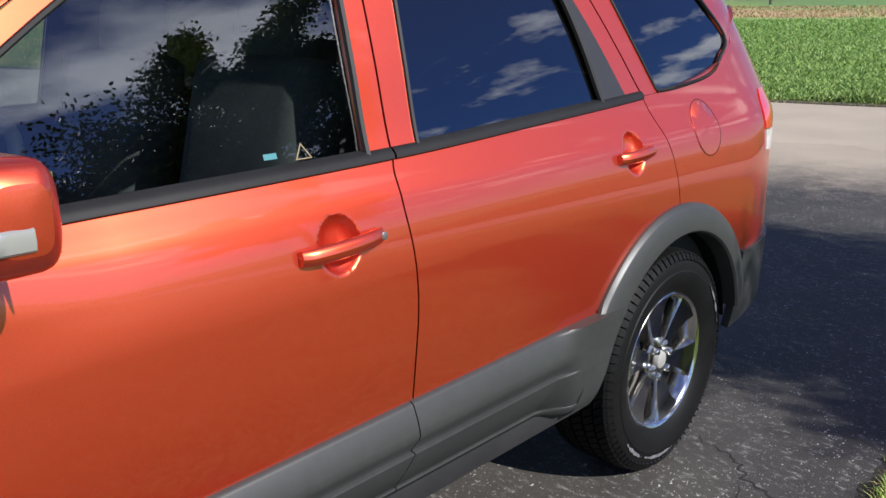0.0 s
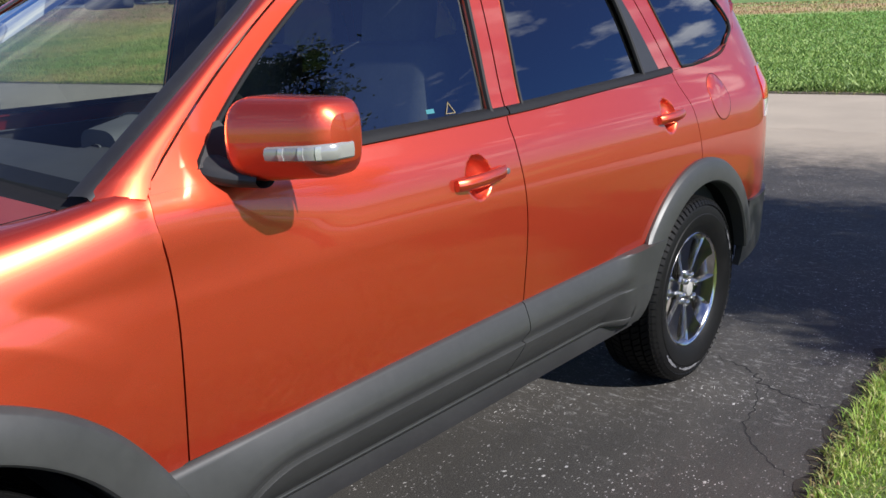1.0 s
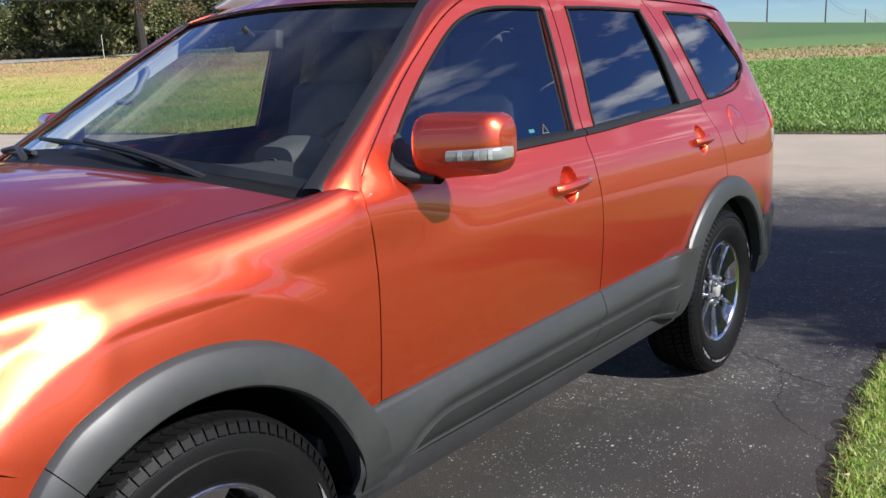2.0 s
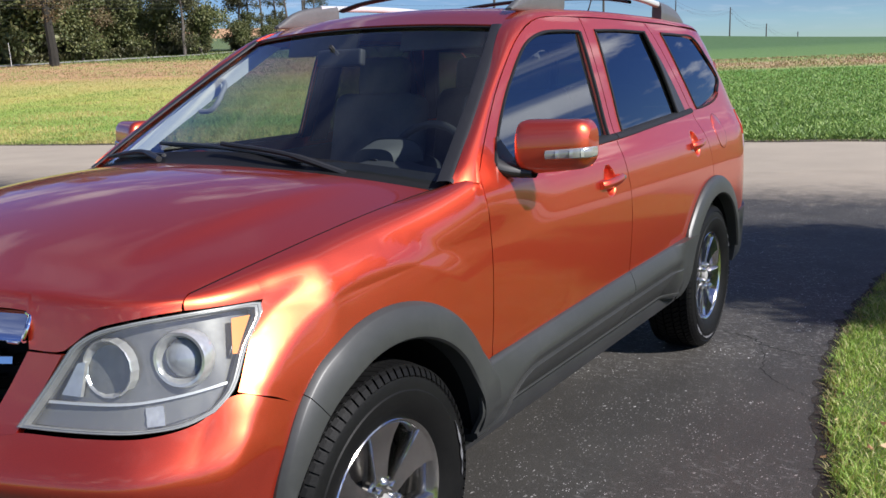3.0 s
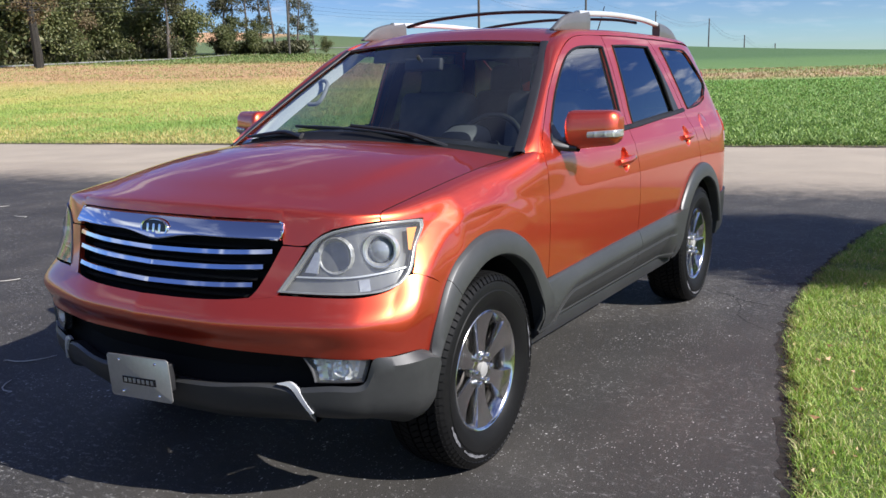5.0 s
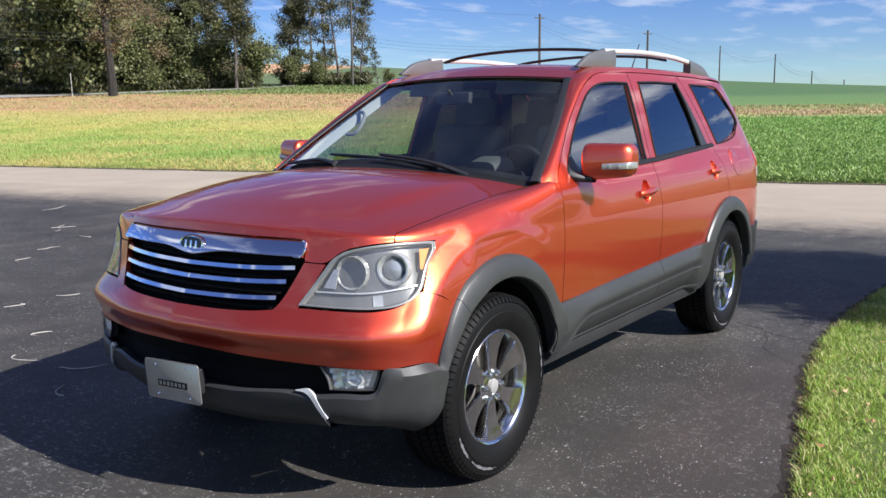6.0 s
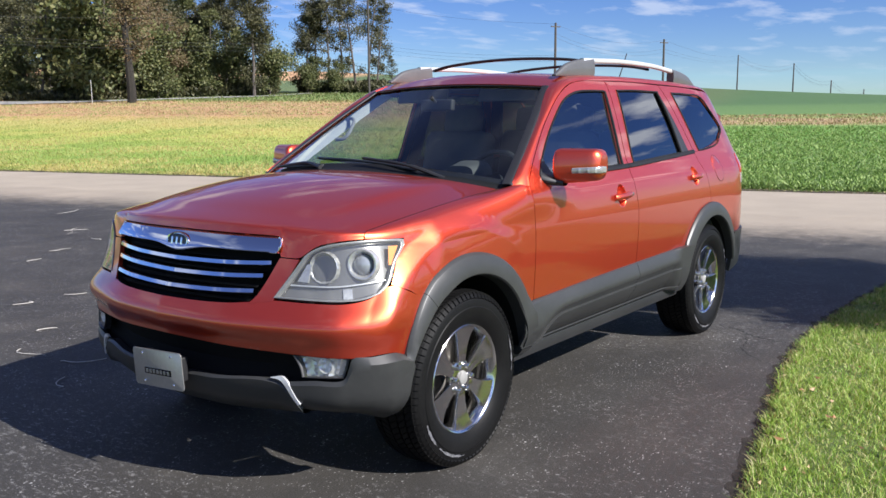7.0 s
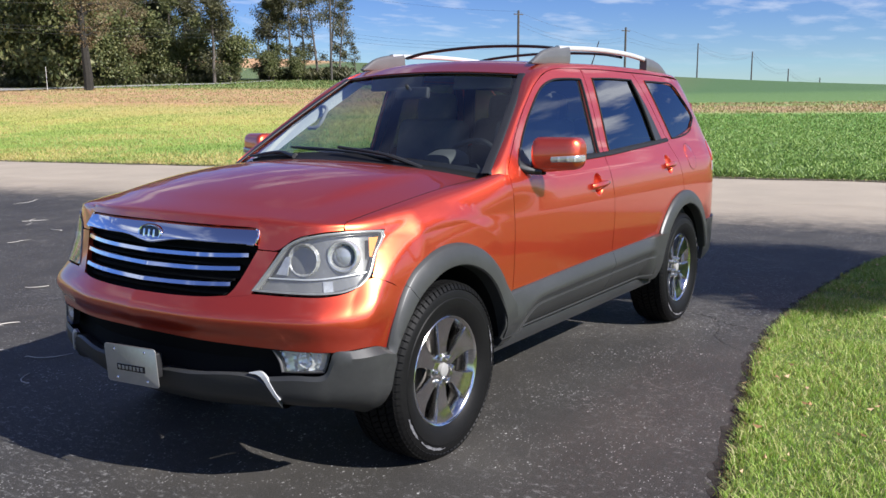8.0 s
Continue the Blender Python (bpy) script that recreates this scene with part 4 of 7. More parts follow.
pair("pillar_applique", sheet(coons([(-1.248, 1.254), (-1.115, 1.248)], [(-1.003, 1.646), (-0.985, 1.646)], [(-1.248, 1.254), (-1.13, 1.46), (-1.003, 1.646)], [(-1.115, 1.248), (-1.06, 1.46), (-0.985, 1.646)], 5, 12), side, 0.001, 0.01, True), BLACK, door_rl)


def belt_strip(x0, x1):
    rows = []
    for dz, out in ((-0.008, 0.002), (-0.004, 0.010), (0.006, 0.012), (0.017, 0.006), (0.020, -0.010)):
        rows.append([(x, side_y(x, float(BELT(x)) + dz) + out, float(BELT(x)) + dz) for x in np.linspace(x0, x1, 30)])
    return sheet(rows, None, 0, 0, True)


pair("belt_moulding", belt_strip(0.775, -0.254), SEAL, door_fl)
pair("belt_moulding", belt_strip(-0.260, -1.330), SEAL, door_rl)

# roof side rails with the front pillars
def lines3(outer, inner, nu, nv, bulge):
    o = [Vector(side(*p)) for p in curve(outer, nu)]
    i = [Vector(tuple(p)) for p in curve(inner, nu)]
    rows = []
    for j in range(nv):
        t = j / (nv - 1)
        rows.append([tuple(a.lerp(b, t) + Vector((0, 0.55, 0.8)) * bulge * 4 * t * (1 - t)) for a, b in zip(o, i)])
    return rows


RAIL_OUT = [(0.919, 1.175), (0.774, 1.303), (0.554, 1.465), (0.332, 1.604), (0.142, 1.671), (-0.30, 1.697), (-1.0, 1.704), (-1.5, 1.699), (-2.00, 1.679), (-2.17, 1.61)]
RAIL_IN = [(1.015, 0.838, 1.171), (0.80, 0.780, 1.318), (0.56, 0.708, 1.478), (0.30, 0.620, 1.648), (0.10, 0.600, 1.706), (-0.30, 0.600, 1.728), (-1.0, 0.600, 1.735), (-1.5, 0.598, 1.728), (-2.00, 0.575, 1.700), (-2.18, 0.55, 1.655)]
pair("roof_side", sheet(lines3([(0.926, 1.160)] + RAIL_OUT, [(1.024, 0.834, 1.155)] + RAIL_IN, 76, 8, 0.012), None, 0, 0.012, False), PAINT)


def roof_grid():
    rows = []
    inner = curve(RAIL_IN[3:], 60)
    for k, p in enumerate(inner):
        e = Vector(tuple(p))
        row = []
        for j in range(31):
            v = -1 + 2 * j / 30
            bow = 0.075 * (1 - v * v) if k < 6 else 0.075 * (1 - v * v) * max(1 - (k - 6) / 20, 0)
            crown = (0.028 if k > 3 else 0.024 + 0.001 * k) * (1 - abs(v) ** 2.2)
            row.append((e.x + bow * (1 if k < 30 else 0), e.y * v, e.z + crown))
        rows.append(row)
    return rows


mesh_object("roof", *sheet(roof_grid(), None, 0, 0.01, False), PAINT, car)

# windscreen
def windscreen(out, inset):
    rows, n = [], 24
    left = curve(RAIL_IN[:4], n)
    for k in range(n):
        t = inset + (1 - 2 * inset) * k / (n - 1)
        p = left[min(int(t * (n - 1)), n - 2)] * (1 - (t * (n - 1)) % 1) + left[min(int(t * (n - 1)) + 1, n - 1)] * ((t * (n - 1)) % 1)
        row = []
        for j in range(25):
            v = (-1 + 2 * j / 24) * (1 - inset)
            bow = (0.152 * (1 - t) + 0.075 * t) * (1 - v * v)
            row.append((p[0] - 0.012 + bow, (p[1] - 0.012) * v, p[2] - 0.004 + 0.024 * (1 - v * v) * t + 0.070 * (1 - v * v) * (1 - t)))
        rows.append(row)
    return sheet(rows, None, out, 0.005)


ws = mesh_object("windscreen", *windscreen(0.0, 0.0), GLASS, car)
edge = [Vector(tuple(p)) for p in curve(RAIL_IN[:4], 40)]
pair("windscreen_moulding", sheet([[tuple(p + Vector(((0.50 - 0.25 * i / 39) * w, -w, h))) for i, p in enumerate(edge)] for w, h in ((-0.006, -0.004), (0.0, 0.003), (0.010, 0.005), (0.030, 0.005), (0.037, 0.003), (0.040, -0.003))], None, 0, 0, True), BLACK, (ws, ws))
top_edge = [(0.30 + 0.075 * (1 - v * v) - 0.004, 0.612 * v, 1.648 + 0.024 * (1 - v * v) - 0.002) for v in np.linspace(-1, 1, 31)]
mesh_object("windscreen_frit", *sheet([[(x + w * 0.8, y, z - w * 0.52 + 0.001) for x, y, z in top_edge] for w in (0.0, 0.01, 0.02)], None, 0, 0.004, False), GLOSS_BLACK, ws)
# cowl between hood and windscreen
rows = []
for w in (0.0, 0.25, 0.5, 0.75, 1.0):
    row = []
    for v in np.linspace(-1, 1, 41):
        a = Vector((1.228 - 0.185 * v * v, 0.783 * v, 1.222 - 0.072 * v * v))
        b = Vector((0.973 + 0.152 * (1 - v * v), 0.822 * v, 1.184 + 0.072 * (1 - v * v)))
        p = a.lerp(b, w)
        row.append((p.x, p.y, p.z - 0.010 * math.sin(math.pi * w)))
    rows.append(row)
mesh_object("cowl", *sheet(rows, None, 0, 0.01, False), SEAL, car)

# ---- cladding ----
def on_nose(q, z, out=0.0):
    """A place on the nose, and the way out of it."""
    p, a, b = Vector(skin(q, z)), Vector(skin(q + 0.01, z)), Vector(skin(q, z + 0.01))
    n = (b - p).cross(a - p).normalized()
    n = n if n.x > 0 else -n
    return p + n * out, n


def y_at(x, z):
    return skin(q_at(x, z), z)[1] if x > 1.65 else side_y(x, z)


def flare(cx, a0, a1, n=60, outer=0.546, inner=0.450):
    """A wheel-arch flare: a rolled lip standing proud of the body."""
    rows = []
    prof = [(1.0, 0.0, -0.006), (1.0, -0.001, 0.010), (1.0, -0.010, 0.021), (1.0, -0.014, 0.0235), (0.5, 0.0, 0.030), (0.0, 0.012, 0.036), (0.0, 0.006, 0.0355), (0.0, 0.0, 0.028), (0.0, -0.004, -0.06)]
    for share, dr, o_full in prof:
        row = []
        for i in range(n):
            deg = a0 + (a1 - a0) * i / (n - 1)
            a = radians(deg)
            o, rim_r = o_full, outer
            if cx > 0 and deg < 62:
                rim_r = outer - 0.058 * min((62 - deg) / 38, 1) ** 1.3
            if cx > 0 and deg < 26 and o > -0.03:
                k = min((26 - deg) / 8, 1)
                o = o * (1 - k) + 0.0355 * k
            if cx < 0 and deg < 36 and o > -0.03:
                k = min((36 - deg) / 12, 1)
                o = o * (1 - k) + 0.037 * k
            if cx > 0 and deg > 146 and o > -0.03:
                k = min((deg - 146) / 12, 1)
                o = o * (1 - k) + 0.042 * k
            low = max((18 - deg) / 18 if cx < 0 else (deg - 160) / 20, 0)
            if o > -0.03:
                o -= (0.034 if cx < 0 else 0.052) * low * low
            r = inner + (rim_r - inner) * share + dr
            x, z = cx + r * math.cos(a), HUB_Z + r * math.sin(a)
            x2, z2 = cx + (inner + 0.05) * math.cos(a), HUB_Z + (inner + 0.05) * math.sin(a)
            w = min(max((r - inner) / 0.08, 0), 1)
            y = y_at(x, max(z, 0.3)) * w + y_at(x2, max(z2, 0.3)) * (1 - w)
            k = min(max((x - 1.66) / 0.16, 0), 1)
            way = Vector((0, 1, 0)).lerp(on_nose(q_at(x, max(z, 0.3)), max(z, 0.3))[1], k * k * (3 - 2 * k)) if k else Vector((0, 1, 0))
            row.append(tuple(Vector((x, y, z)) + way * o))
        rows.append(row)
    return sheet(rows, None, 0, 0, False)


pair("wheel_arch_flare", flare(WB, 52.75, 180), CLAD, angle=28)
pair("wheel_arch_flare", flare(WB, 14, 52.5, 36), CLAD, angle=28)
pair("wheel_arch_flare", flare(-WB, 0, 168), CLAD, angle=28)


def cladding(x0, x1, top, swoop=None):
    """A length of side cladding: an upper band that faces the sky over a stepped lower panel."""
    rows = []
    prof = [(0.0, -0.006), (0.015, 0.004), (0.05, 0.012), (0.09, 0.015), (0.30, 0.027), (0.50, 0.035), (0.62, 0.037), (0.72, 0.033), (0.85, 0.020), (0.96, 0.010), (1.0, 0.009), (1.012, 0.018), (1.03, 0.0215), (1.06, 0.0205), (1.40, -0.006), (1.80, -0.042), (1.815, -0.046), (1.825, -0.039), (1.85, -0.038), (1.93, -0.046), (2.0, -0.066)]
    for v, o in prof:
        row = []
        for x in np.linspace(x0, x1, 72):
            zt, zb = top(x), 0.385
            ledge = zt - (zt - zb) * 0.47
            if swoop and x > swoop[0]:
                t = min((x - swoop[0]) / (swoop[1] - swoop[0]), 1)
                ledge -= (ledge - 0.41) * t ** 2.2
            z = zt + (ledge - zt) * v if v <= 1 else ledge + (zb - ledge) * (v - 1)
            if x < -0.80:
                end = -WB + 0.4515 * math.cos(math.asin(min(max(z - HUB_Z, 0) / 0.4515, 1)))
                x += (end - x1) * ((-0.80 - x) / (-0.80 - x1)) ** 1.5
            k = min(max((-0.77 - x) / 0.12, 0), 1) if v > 0.01 else 0
            k = k * k * (3 - 2 * k)
            flush = 0.0382 + 0.25 * min(o + 0.025, 0) - 0.034 * min(max((18 - math.degrees(math.asin(min(max(z - HUB_Z, 0) / 0.546, 1)))) / 18, 0), 1) ** 2
            row.append((x, side_y(x, max(z, 0.42)) + o * (1 - k) + flush * k, z))
        rows.append(row)
    return sheet(rows, None, 0, 0.012, True)


CLAD_TOP = pchip([-1.03, -0.28, 0.4, 0.95], [0.668, 0.655, 0.640, 0.622])
pair("door_cladding", cladding(1.03, -0.2283, lambda x: float(CLAD_TOP(min(x, 0.95))), (0.62, 0.86)), CLAD, door_fl)
pair("door_cladding", cladding(-0.2317, -1.02, lambda x: float(CLAD_TOP(x))), CLAD, door_rl)
rows = [[(x, side_y(x, 0.42) + o, z) for x in np.linspace(1.02, -1.03, 30)] for z, o in ((0.390, -0.050), (0.36, -0.045), (0.33, -0.050), (0.315, -0.09), (0.32, -0.25))]
pair("sill", sheet(rows, None, 0, 0, True), BLACK)

# ---- wheels ----
def build_wheel():
    w = new("wheel")
    w.parent = car
    half = 0.1225
    prof = [(0.222, 0.085), (0.234, 0.100), (0.250, 0.112), (0.280, 0.1240), (0.306, 0.1275), (0.312, 0.1275), (0.316, 0.1245), (0.338, 0.1225), (0.354, 0.1165), (0.364, 0.1085), (0.371, 0.1045), (0.373, 0.097)]
    prof += [(0.3735, 0.03), (0.3735, -0.03)] + [(r, -y) for r, y in prof[::-1]]
    mesh_object("tyre", *lathe(prof, 72), RUBBER, w, angle=30)
    # tread: shoulder lugs and inner blocks
    v, f = [], []
    rowsb = [(0.088, 0.034, 0.0), (0.046, 0.036, 0.5), (0.0, 0.040, 0.0), (-0.046, 0.036, 0.5), (-0.088, 0.034, 0.0)]
    n = 80
    for y0, wd, ph in rowsb:
        for k in range(n):
            a = 2 * math.pi * (k + ph) / n
            da = 2 * math.pi / n * 0.41
            base = len(v)
            drop = 0.006 if abs(y0) > 0.08 else 0.0
            for s, e in ((-1, -1), (1, -1), (1, 1), (-1, 1)):
                y = y0 + s * wd / 2
                aa = a + e * da + 0.03 * s * (1 if y0 >= 0 else -1)
                for r in (0.370, 0.3840 - (drop if s * y0 > 0 else 0)):
                    v.append((r * math.cos(aa), y, r * math.sin(aa)))
            f += [tuple(base + i for i in q) for q in ((1, 3, 5, 7), (0, 2, 3, 1), (2, 4, 5, 3), (4, 6, 7, 5), (6, 0, 1, 7))]
    # side lugs that run down the outer shoulder
    for sgn in (1, -1):
        for k in range(n):
            a, da = 2 * math.pi * k / n, 2 * math.pi / n * 0.36
            base = len(v)
            for e in (-1, 1):
                for r, y in ((0.379, 0.101), (0.369, 0.1140), (0.352, 0.1235), (0.347, 0.119)):
                    v.append((r * math.cos(a + e * da), sgn * y, r * math.sin(a + e * da)))
            f += [(base + i, base + i + 1, base + i + 5, base + i + 4) for i in range(3)]
    tagged(mesh_object("tread", v, f, RUBBER, w, smooth=False), kind="stuff")
    # pale raised marks on the sidewall
    for a0, a1 in ((138, 170), (300, 322), (262, 296)):
        thin = [0.10 + 0.75 * math.sin(math.pi * i / 20) ** 0.7 * (0.75 + 0.25 * math.sin(i * 1.1 + a0)) for i in range(21)]
        pts = [[((0.327 + (r - 0.328) * thin[i] + 0.0012 * math.sin(i * 0.9) * e) * math.cos(radians(a0 + (a1 - a0) * i / 20)), y, (0.327 + (r - 0.328) * thin[i] + 0.0012 * math.sin(i * 0.9) * e) * math.sin(radians(a0 + (a1 - a0) * i / 20))) for i in range(21)]
               for r, y, e in ((0.319, 0.1290, 1.6), (0.328, 0.1280, 0.3), (0.337, 0.1268, -0.6))]
        mesh_object("sidewall_mark", *sheet(pts, None, 0.0012, 0.001, True), PALE_MARK, w, label="pale marks on the tyre sidewall")
    # rim: barrel, lip, six broad split spokes, cap, nuts
    rim = mesh_object("rim", *lathe([(0.236, 0.098), (0.2375, 0.103), (0.2345, 0.1055), (0.229, 0.103), (0.220, 0.092), (0.208, 0.06), (0.200, -0.02), (0.205, -0.09), (0.236, -0.105)], 64), ALLOY, w, angle=50)
    for k in range(6):
        a = 2 * math.pi * k / 6 + 0.26
        rows = []
        for r, hw, y, cr in ((0.045, 0.024, 0.076, 0.0), (0.075, 0.027, 0.082, 0.002), (0.11, 0.032, 0.082, 0.005), (0.15, 0.041, 0.085, 0.008), (0.185, 0.053, 0.091, 0.009), (0.212, 0.069, 0.098, 0.006), (0.228, 0.082, 0.100, 0.003)):
            row = []
            for s, dy in ((-1.0, -0.045), (-1.0, -0.012), (-0.90, -0.001), (-0.35, -0.002), (0.0, -cr * 0.25), (0.35, -0.002), (0.90, -0.001), (1.0, -0.012), (1.0, -0.045)):
                c = Vector((r, 0, 0)) + Vector((0, 0, 1)) * hw * s
                ca, sa = math.cos(a), math.sin(a)
                row.append((c.x * ca - c.z * sa, y + dy, c.x * sa + c.z * ca))
            rows.append(row)
        mesh_object("spoke", *sheet(rows, None, 0, 0, False), ALLOY, rim, angle=25)
    mesh_object("hub", *lathe([(0.0, 0.05), (0.074, 0.05), (0.076, 0.070), (0.070, 0.078), (0.046, 0.082), (0.0, 0.080)], 32), ALLOY, rim)
    mesh_object("centre_cap", *lathe([(0.0, 0.096), (0.020, 0.0955), (0.028, 0.092), (0.032, 0.082), (0.032, 0.06)], 28), PALE_PLASTIC, rim, label="pale round centre cap")
    for k in range(6):
        a = 2 * math.pi * k / 6 + 0.26 + math.pi / 6
        nut = lathe([(0.0, 0.102), (0.009, 0.101), (0.0135, 0.096), (0.014, 0.076), (0.020, 0.074)], 10)
        mesh_object("wheel_nut", *moved(nut, Matrix.Translation((0.057 * math.cos(a), 0, 0.057 * math.sin(a)))), ALLOY, rim)
    # added black disc, standing in for the shade behind the spokes
    mesh_object("dark_backing", *lathe([(0.04, -0.004), (0.199, -0.004), (0.2, -0.012), (0.04, -0.014)], 40), DARK, w)
    mesh_object("brake_disc", *lathe([(0.05, 0.005), (0.150, 0.005), (0.152, 0.0), (0.152, -0.02), (0.05, -0.02)], 40), varied("brake_disc_steel", (0.09, 0.085, 0.08), (0.16, 0.15, 0.14), 20, 0.45, 0.8), w)
    return w


wheel = build_wheel()
wheel.matrix_local = pose(WB, HUB_Y - 0.098, HUB_Z - 0.003, 0, -17, 0)
for m in (pose(-WB, HUB_Y - 0.098, HUB_Z + 0.003, 0, 0, 0), pose(WB, -(HUB_Y - 0.098), HUB_Z - 0.003, 0, 50, 180), pose(-WB, -(HUB_Y - 0.098), HUB_Z + 0.003, 0, 20, 180)):
    copy_thing(wheel, m)

# dark wheel housings and floor pan
for cx in (WB, -WB):
    rows = []
    for y in (0.40, 0.62, 0.88):
        rows.append([(cx + 0.446 * math.cos(radians(a)), y, HUB_Z + 0.446 * math.sin(radians(a))) for a in range(6, 177, 6)])
    pair("wheel_housing", joined(sheet(rows, None, 0, 0), sheet([rows[0], [(cx, 0.40, HUB_Z)] * len(rows[0])], None, 0, 0)), DARK)
part("floor_pan", box((3.9, 0.86, 0.06), (0.0, 0, 0.40), bevel=0.02), DARK, car)
part("floor_pan", box((1.95, 1.66, 0.08), (0.0, 0, 0.37), bevel=0.02), DARK, car)


# ---- the front: grille, lamps, lower bumper ----
def nose_rows(qs, prof, fn):
    """Rows across the whole nose; prof gives (height, out) at each place."""
    rows = []
    for k in range(len(prof(0.0))):
        half = [tuple(on_nose(q, *prof(q)[k])[0]) for q in qs]
        rows.append([(x, -y, z) for x, y, z in half[:0:-1]] + half)
    return rows


grille = new("grille"); grille.parent = car
qs = list(np.linspace(0, 0.408, 26))
g_lo = pchip([0.0, 0.28, 0.315, 0.34, 0.41], [0.768, 0.777, 0.785, 0.81, 0.965])
mesh_object("grille_backing", *sheet(nose_rows(qs, lambda q: [(float(g_lo(q)), -0.004), (float(g_lo(q)) + 0.006, -0.05), (0.90, -0.055), (1.02, -0.03)], None), None, 0, 0, False), DARK, grille)
dip = lambda q: 0.022 * math.exp(-(q / 0.085) ** 2)
mesh_object("chrome_surround", *sheet(nose_rows(list(np.linspace(0, 0.400, 30)), lambda q: [(0.972 - dip(q) - 0.01 * q, -0.02), (0.968 - dip(q) - 0.01 * q, 0.012), (0.972 - dip(q) - 0.01 * q, 0.018), (0.980 - 0.7 * dip(q) - 0.01 * q, 0.017), (1.002 - 0.3 * dip(q) - 0.01 * q, 0.009), (1.024 - 0.01 * q, -0.001), (1.030 - 0.01 * q, -0.006), (1.030 - 0.01 * q, -0.02)], None), None, 0, 0.004, False), CHROME, grille, angle=55)
for sgn in (1, -1):
    end = [on_nose(q, z, o)[0] for q, z, o in ((0.372, 0.966, 0.014), (0.392, 0.965, 0.014), (0.400, 0.975, 0.012), (0.404, 0.998, 0.006), (0.403, 1.018, -0.001), (0.392, 1.024, -0.003))]
    mesh_object("surround_end", *tube([(p.x, sgn * p.y, p.z) for p in end], 0.0045, 8), CHROME, grille)
for zc, q1 in ((0.918, 0.375), (0.869, 0.352), (0.818, 0.328)):
    def slat(q, zc=zc, q1=q1):
        c = zc + 0.012 * (q / q1) ** 2 - (0.006 if zc < 0.83 else 0)
        return [(c - 0.010, -0.035), (c - 0.012, -0.004), (c - 0.008, 0.004), (c + 0.006, 0.004), (c + 0.013, -0.006), (c + 0.014, -0.035)]
    mesh_object("grille_bar", *sheet(nose_rows(list(np.linspace(0, q1, 26)), slat, None), None, 0, 0.003, False), CHROME, grille, angle=50)
for zc in (0.944, 0.894, 0.844, 0.795):
    mesh_object("grille_slat", *sheet(nose_rows(list(np.linspace(0, 0.33, 14)), lambda q, zc=zc: [(zc - 0.006, -0.05), (zc - 0.004, -0.025), (zc + 0.004, -0.025), (zc + 0.006, -0.05)], None), None, 0, 0, False), DARK, grille)


def oval(rx, rz, profile, n=40):
    """An oval boss facing +x."""
    v, f = [], []
    for s, x in profile:
        v += [(x, s * rx * math.cos(2 * math.pi * k / n), s * rz * math.sin(2 * math.pi * k / n)) for k in range(n)]
    for j in range(len(profile) - 1):
        f += [(j * n + k, j * n + (k + 1) % n, (j + 1) * n + (k + 1) % n, (j + 1) * n + k) for k in range(n)]
    f.append(tuple((len(profile) - 1) * n + k for k in range(n)))
    return v, f


badge_at = pose(2.226, 0.0, 0.984, 0, -11, 0)
badge = mesh_object("badge", *moved(oval(0.072, 0.037, [(1.0, -0.01), (1.0, 0.004), (0.95, 0.008), (0.86, 0.007), (0.84, 0.003), (0.4, 0.004)]), badge_at), CHROME, grille, label="oval chrome emblem with dark field")
mesh_object("badge_field", *moved(oval(0.060, 0.029, [(1.0, 0.0), (1.0, 0.0058), (0.5, 0.0062)]), badge_at), GLOSS_BLACK, badge)
for y in (-0.030, 0.0, 0.030):
    bm = box((0.003, 0.010, 0.030), (0.0075, y, 0.0), bevel=0.0008)
    bm.transform(badge_at)
    part("badge_bar", bm, CHROME, badge)

# headlights
HL_BOTTOM = [(0.394, 0.803), (0.50, 0.799), (0.60, 0.797), (0.68, 0.803), (0.735, 0.82)]
HL_RIGHT = [(0.735, 0.82), (hl_q[0][0] - 0.004, 0.853), (hl_q[1][0] - 0.004, 0.93), (hl_q[2][0] - 0.008, 0.990), (hl_q[2][0] - 0.007, 1.007)]
HL_TOP = [(0.474, 0.944), (0.488, 0.964), (0.53, 0.992), (0.60, 1.008), (0.70, 1.015), (0.80, 1.014), (hl_q[2][0] - 0.022, 1.0105), (hl_q[2][0] - 0.007, 1.007)]
HL_LEFT = [(0.394, 0.803), (0.474, 0.944)]
hl_grid = coons(HL_BOTTOM, HL_TOP, HL_LEFT, HL_RIGHT, 26, 14)
lamps = []
for sgn in (1, -1):
    lamp = new("headlight"); lamp.parent = car
    lamps.append(lamp)


def sided(name, piece, mat, label="", angle=40, parents=None):
    return pair(name, piece, mat, parents or lamps, label, angle)


def loop_of(grid):
    return grid[0] + [r[-1] for r in grid[1:]] + grid[-1][-2::-1] + [r[0] for r in grid[-2:0:-1]]


def collar(grid, outs):
    """A band that follows the rim of a grid on the nose, stepping in depth and inwards."""
    c = np.mean([np.array(p) for row in grid for p in row], axis=0)
    rows = []
    for shrink, o in outs:
        ring_ = [tuple(on_nose(*(np.array(p) + (c - np.array(p)) * shrink), o)[0]) for p in loop_of(grid)]
        rows.append(ring_ + ring_[:1])
    return sheet(rows, None, 0, 0, False)


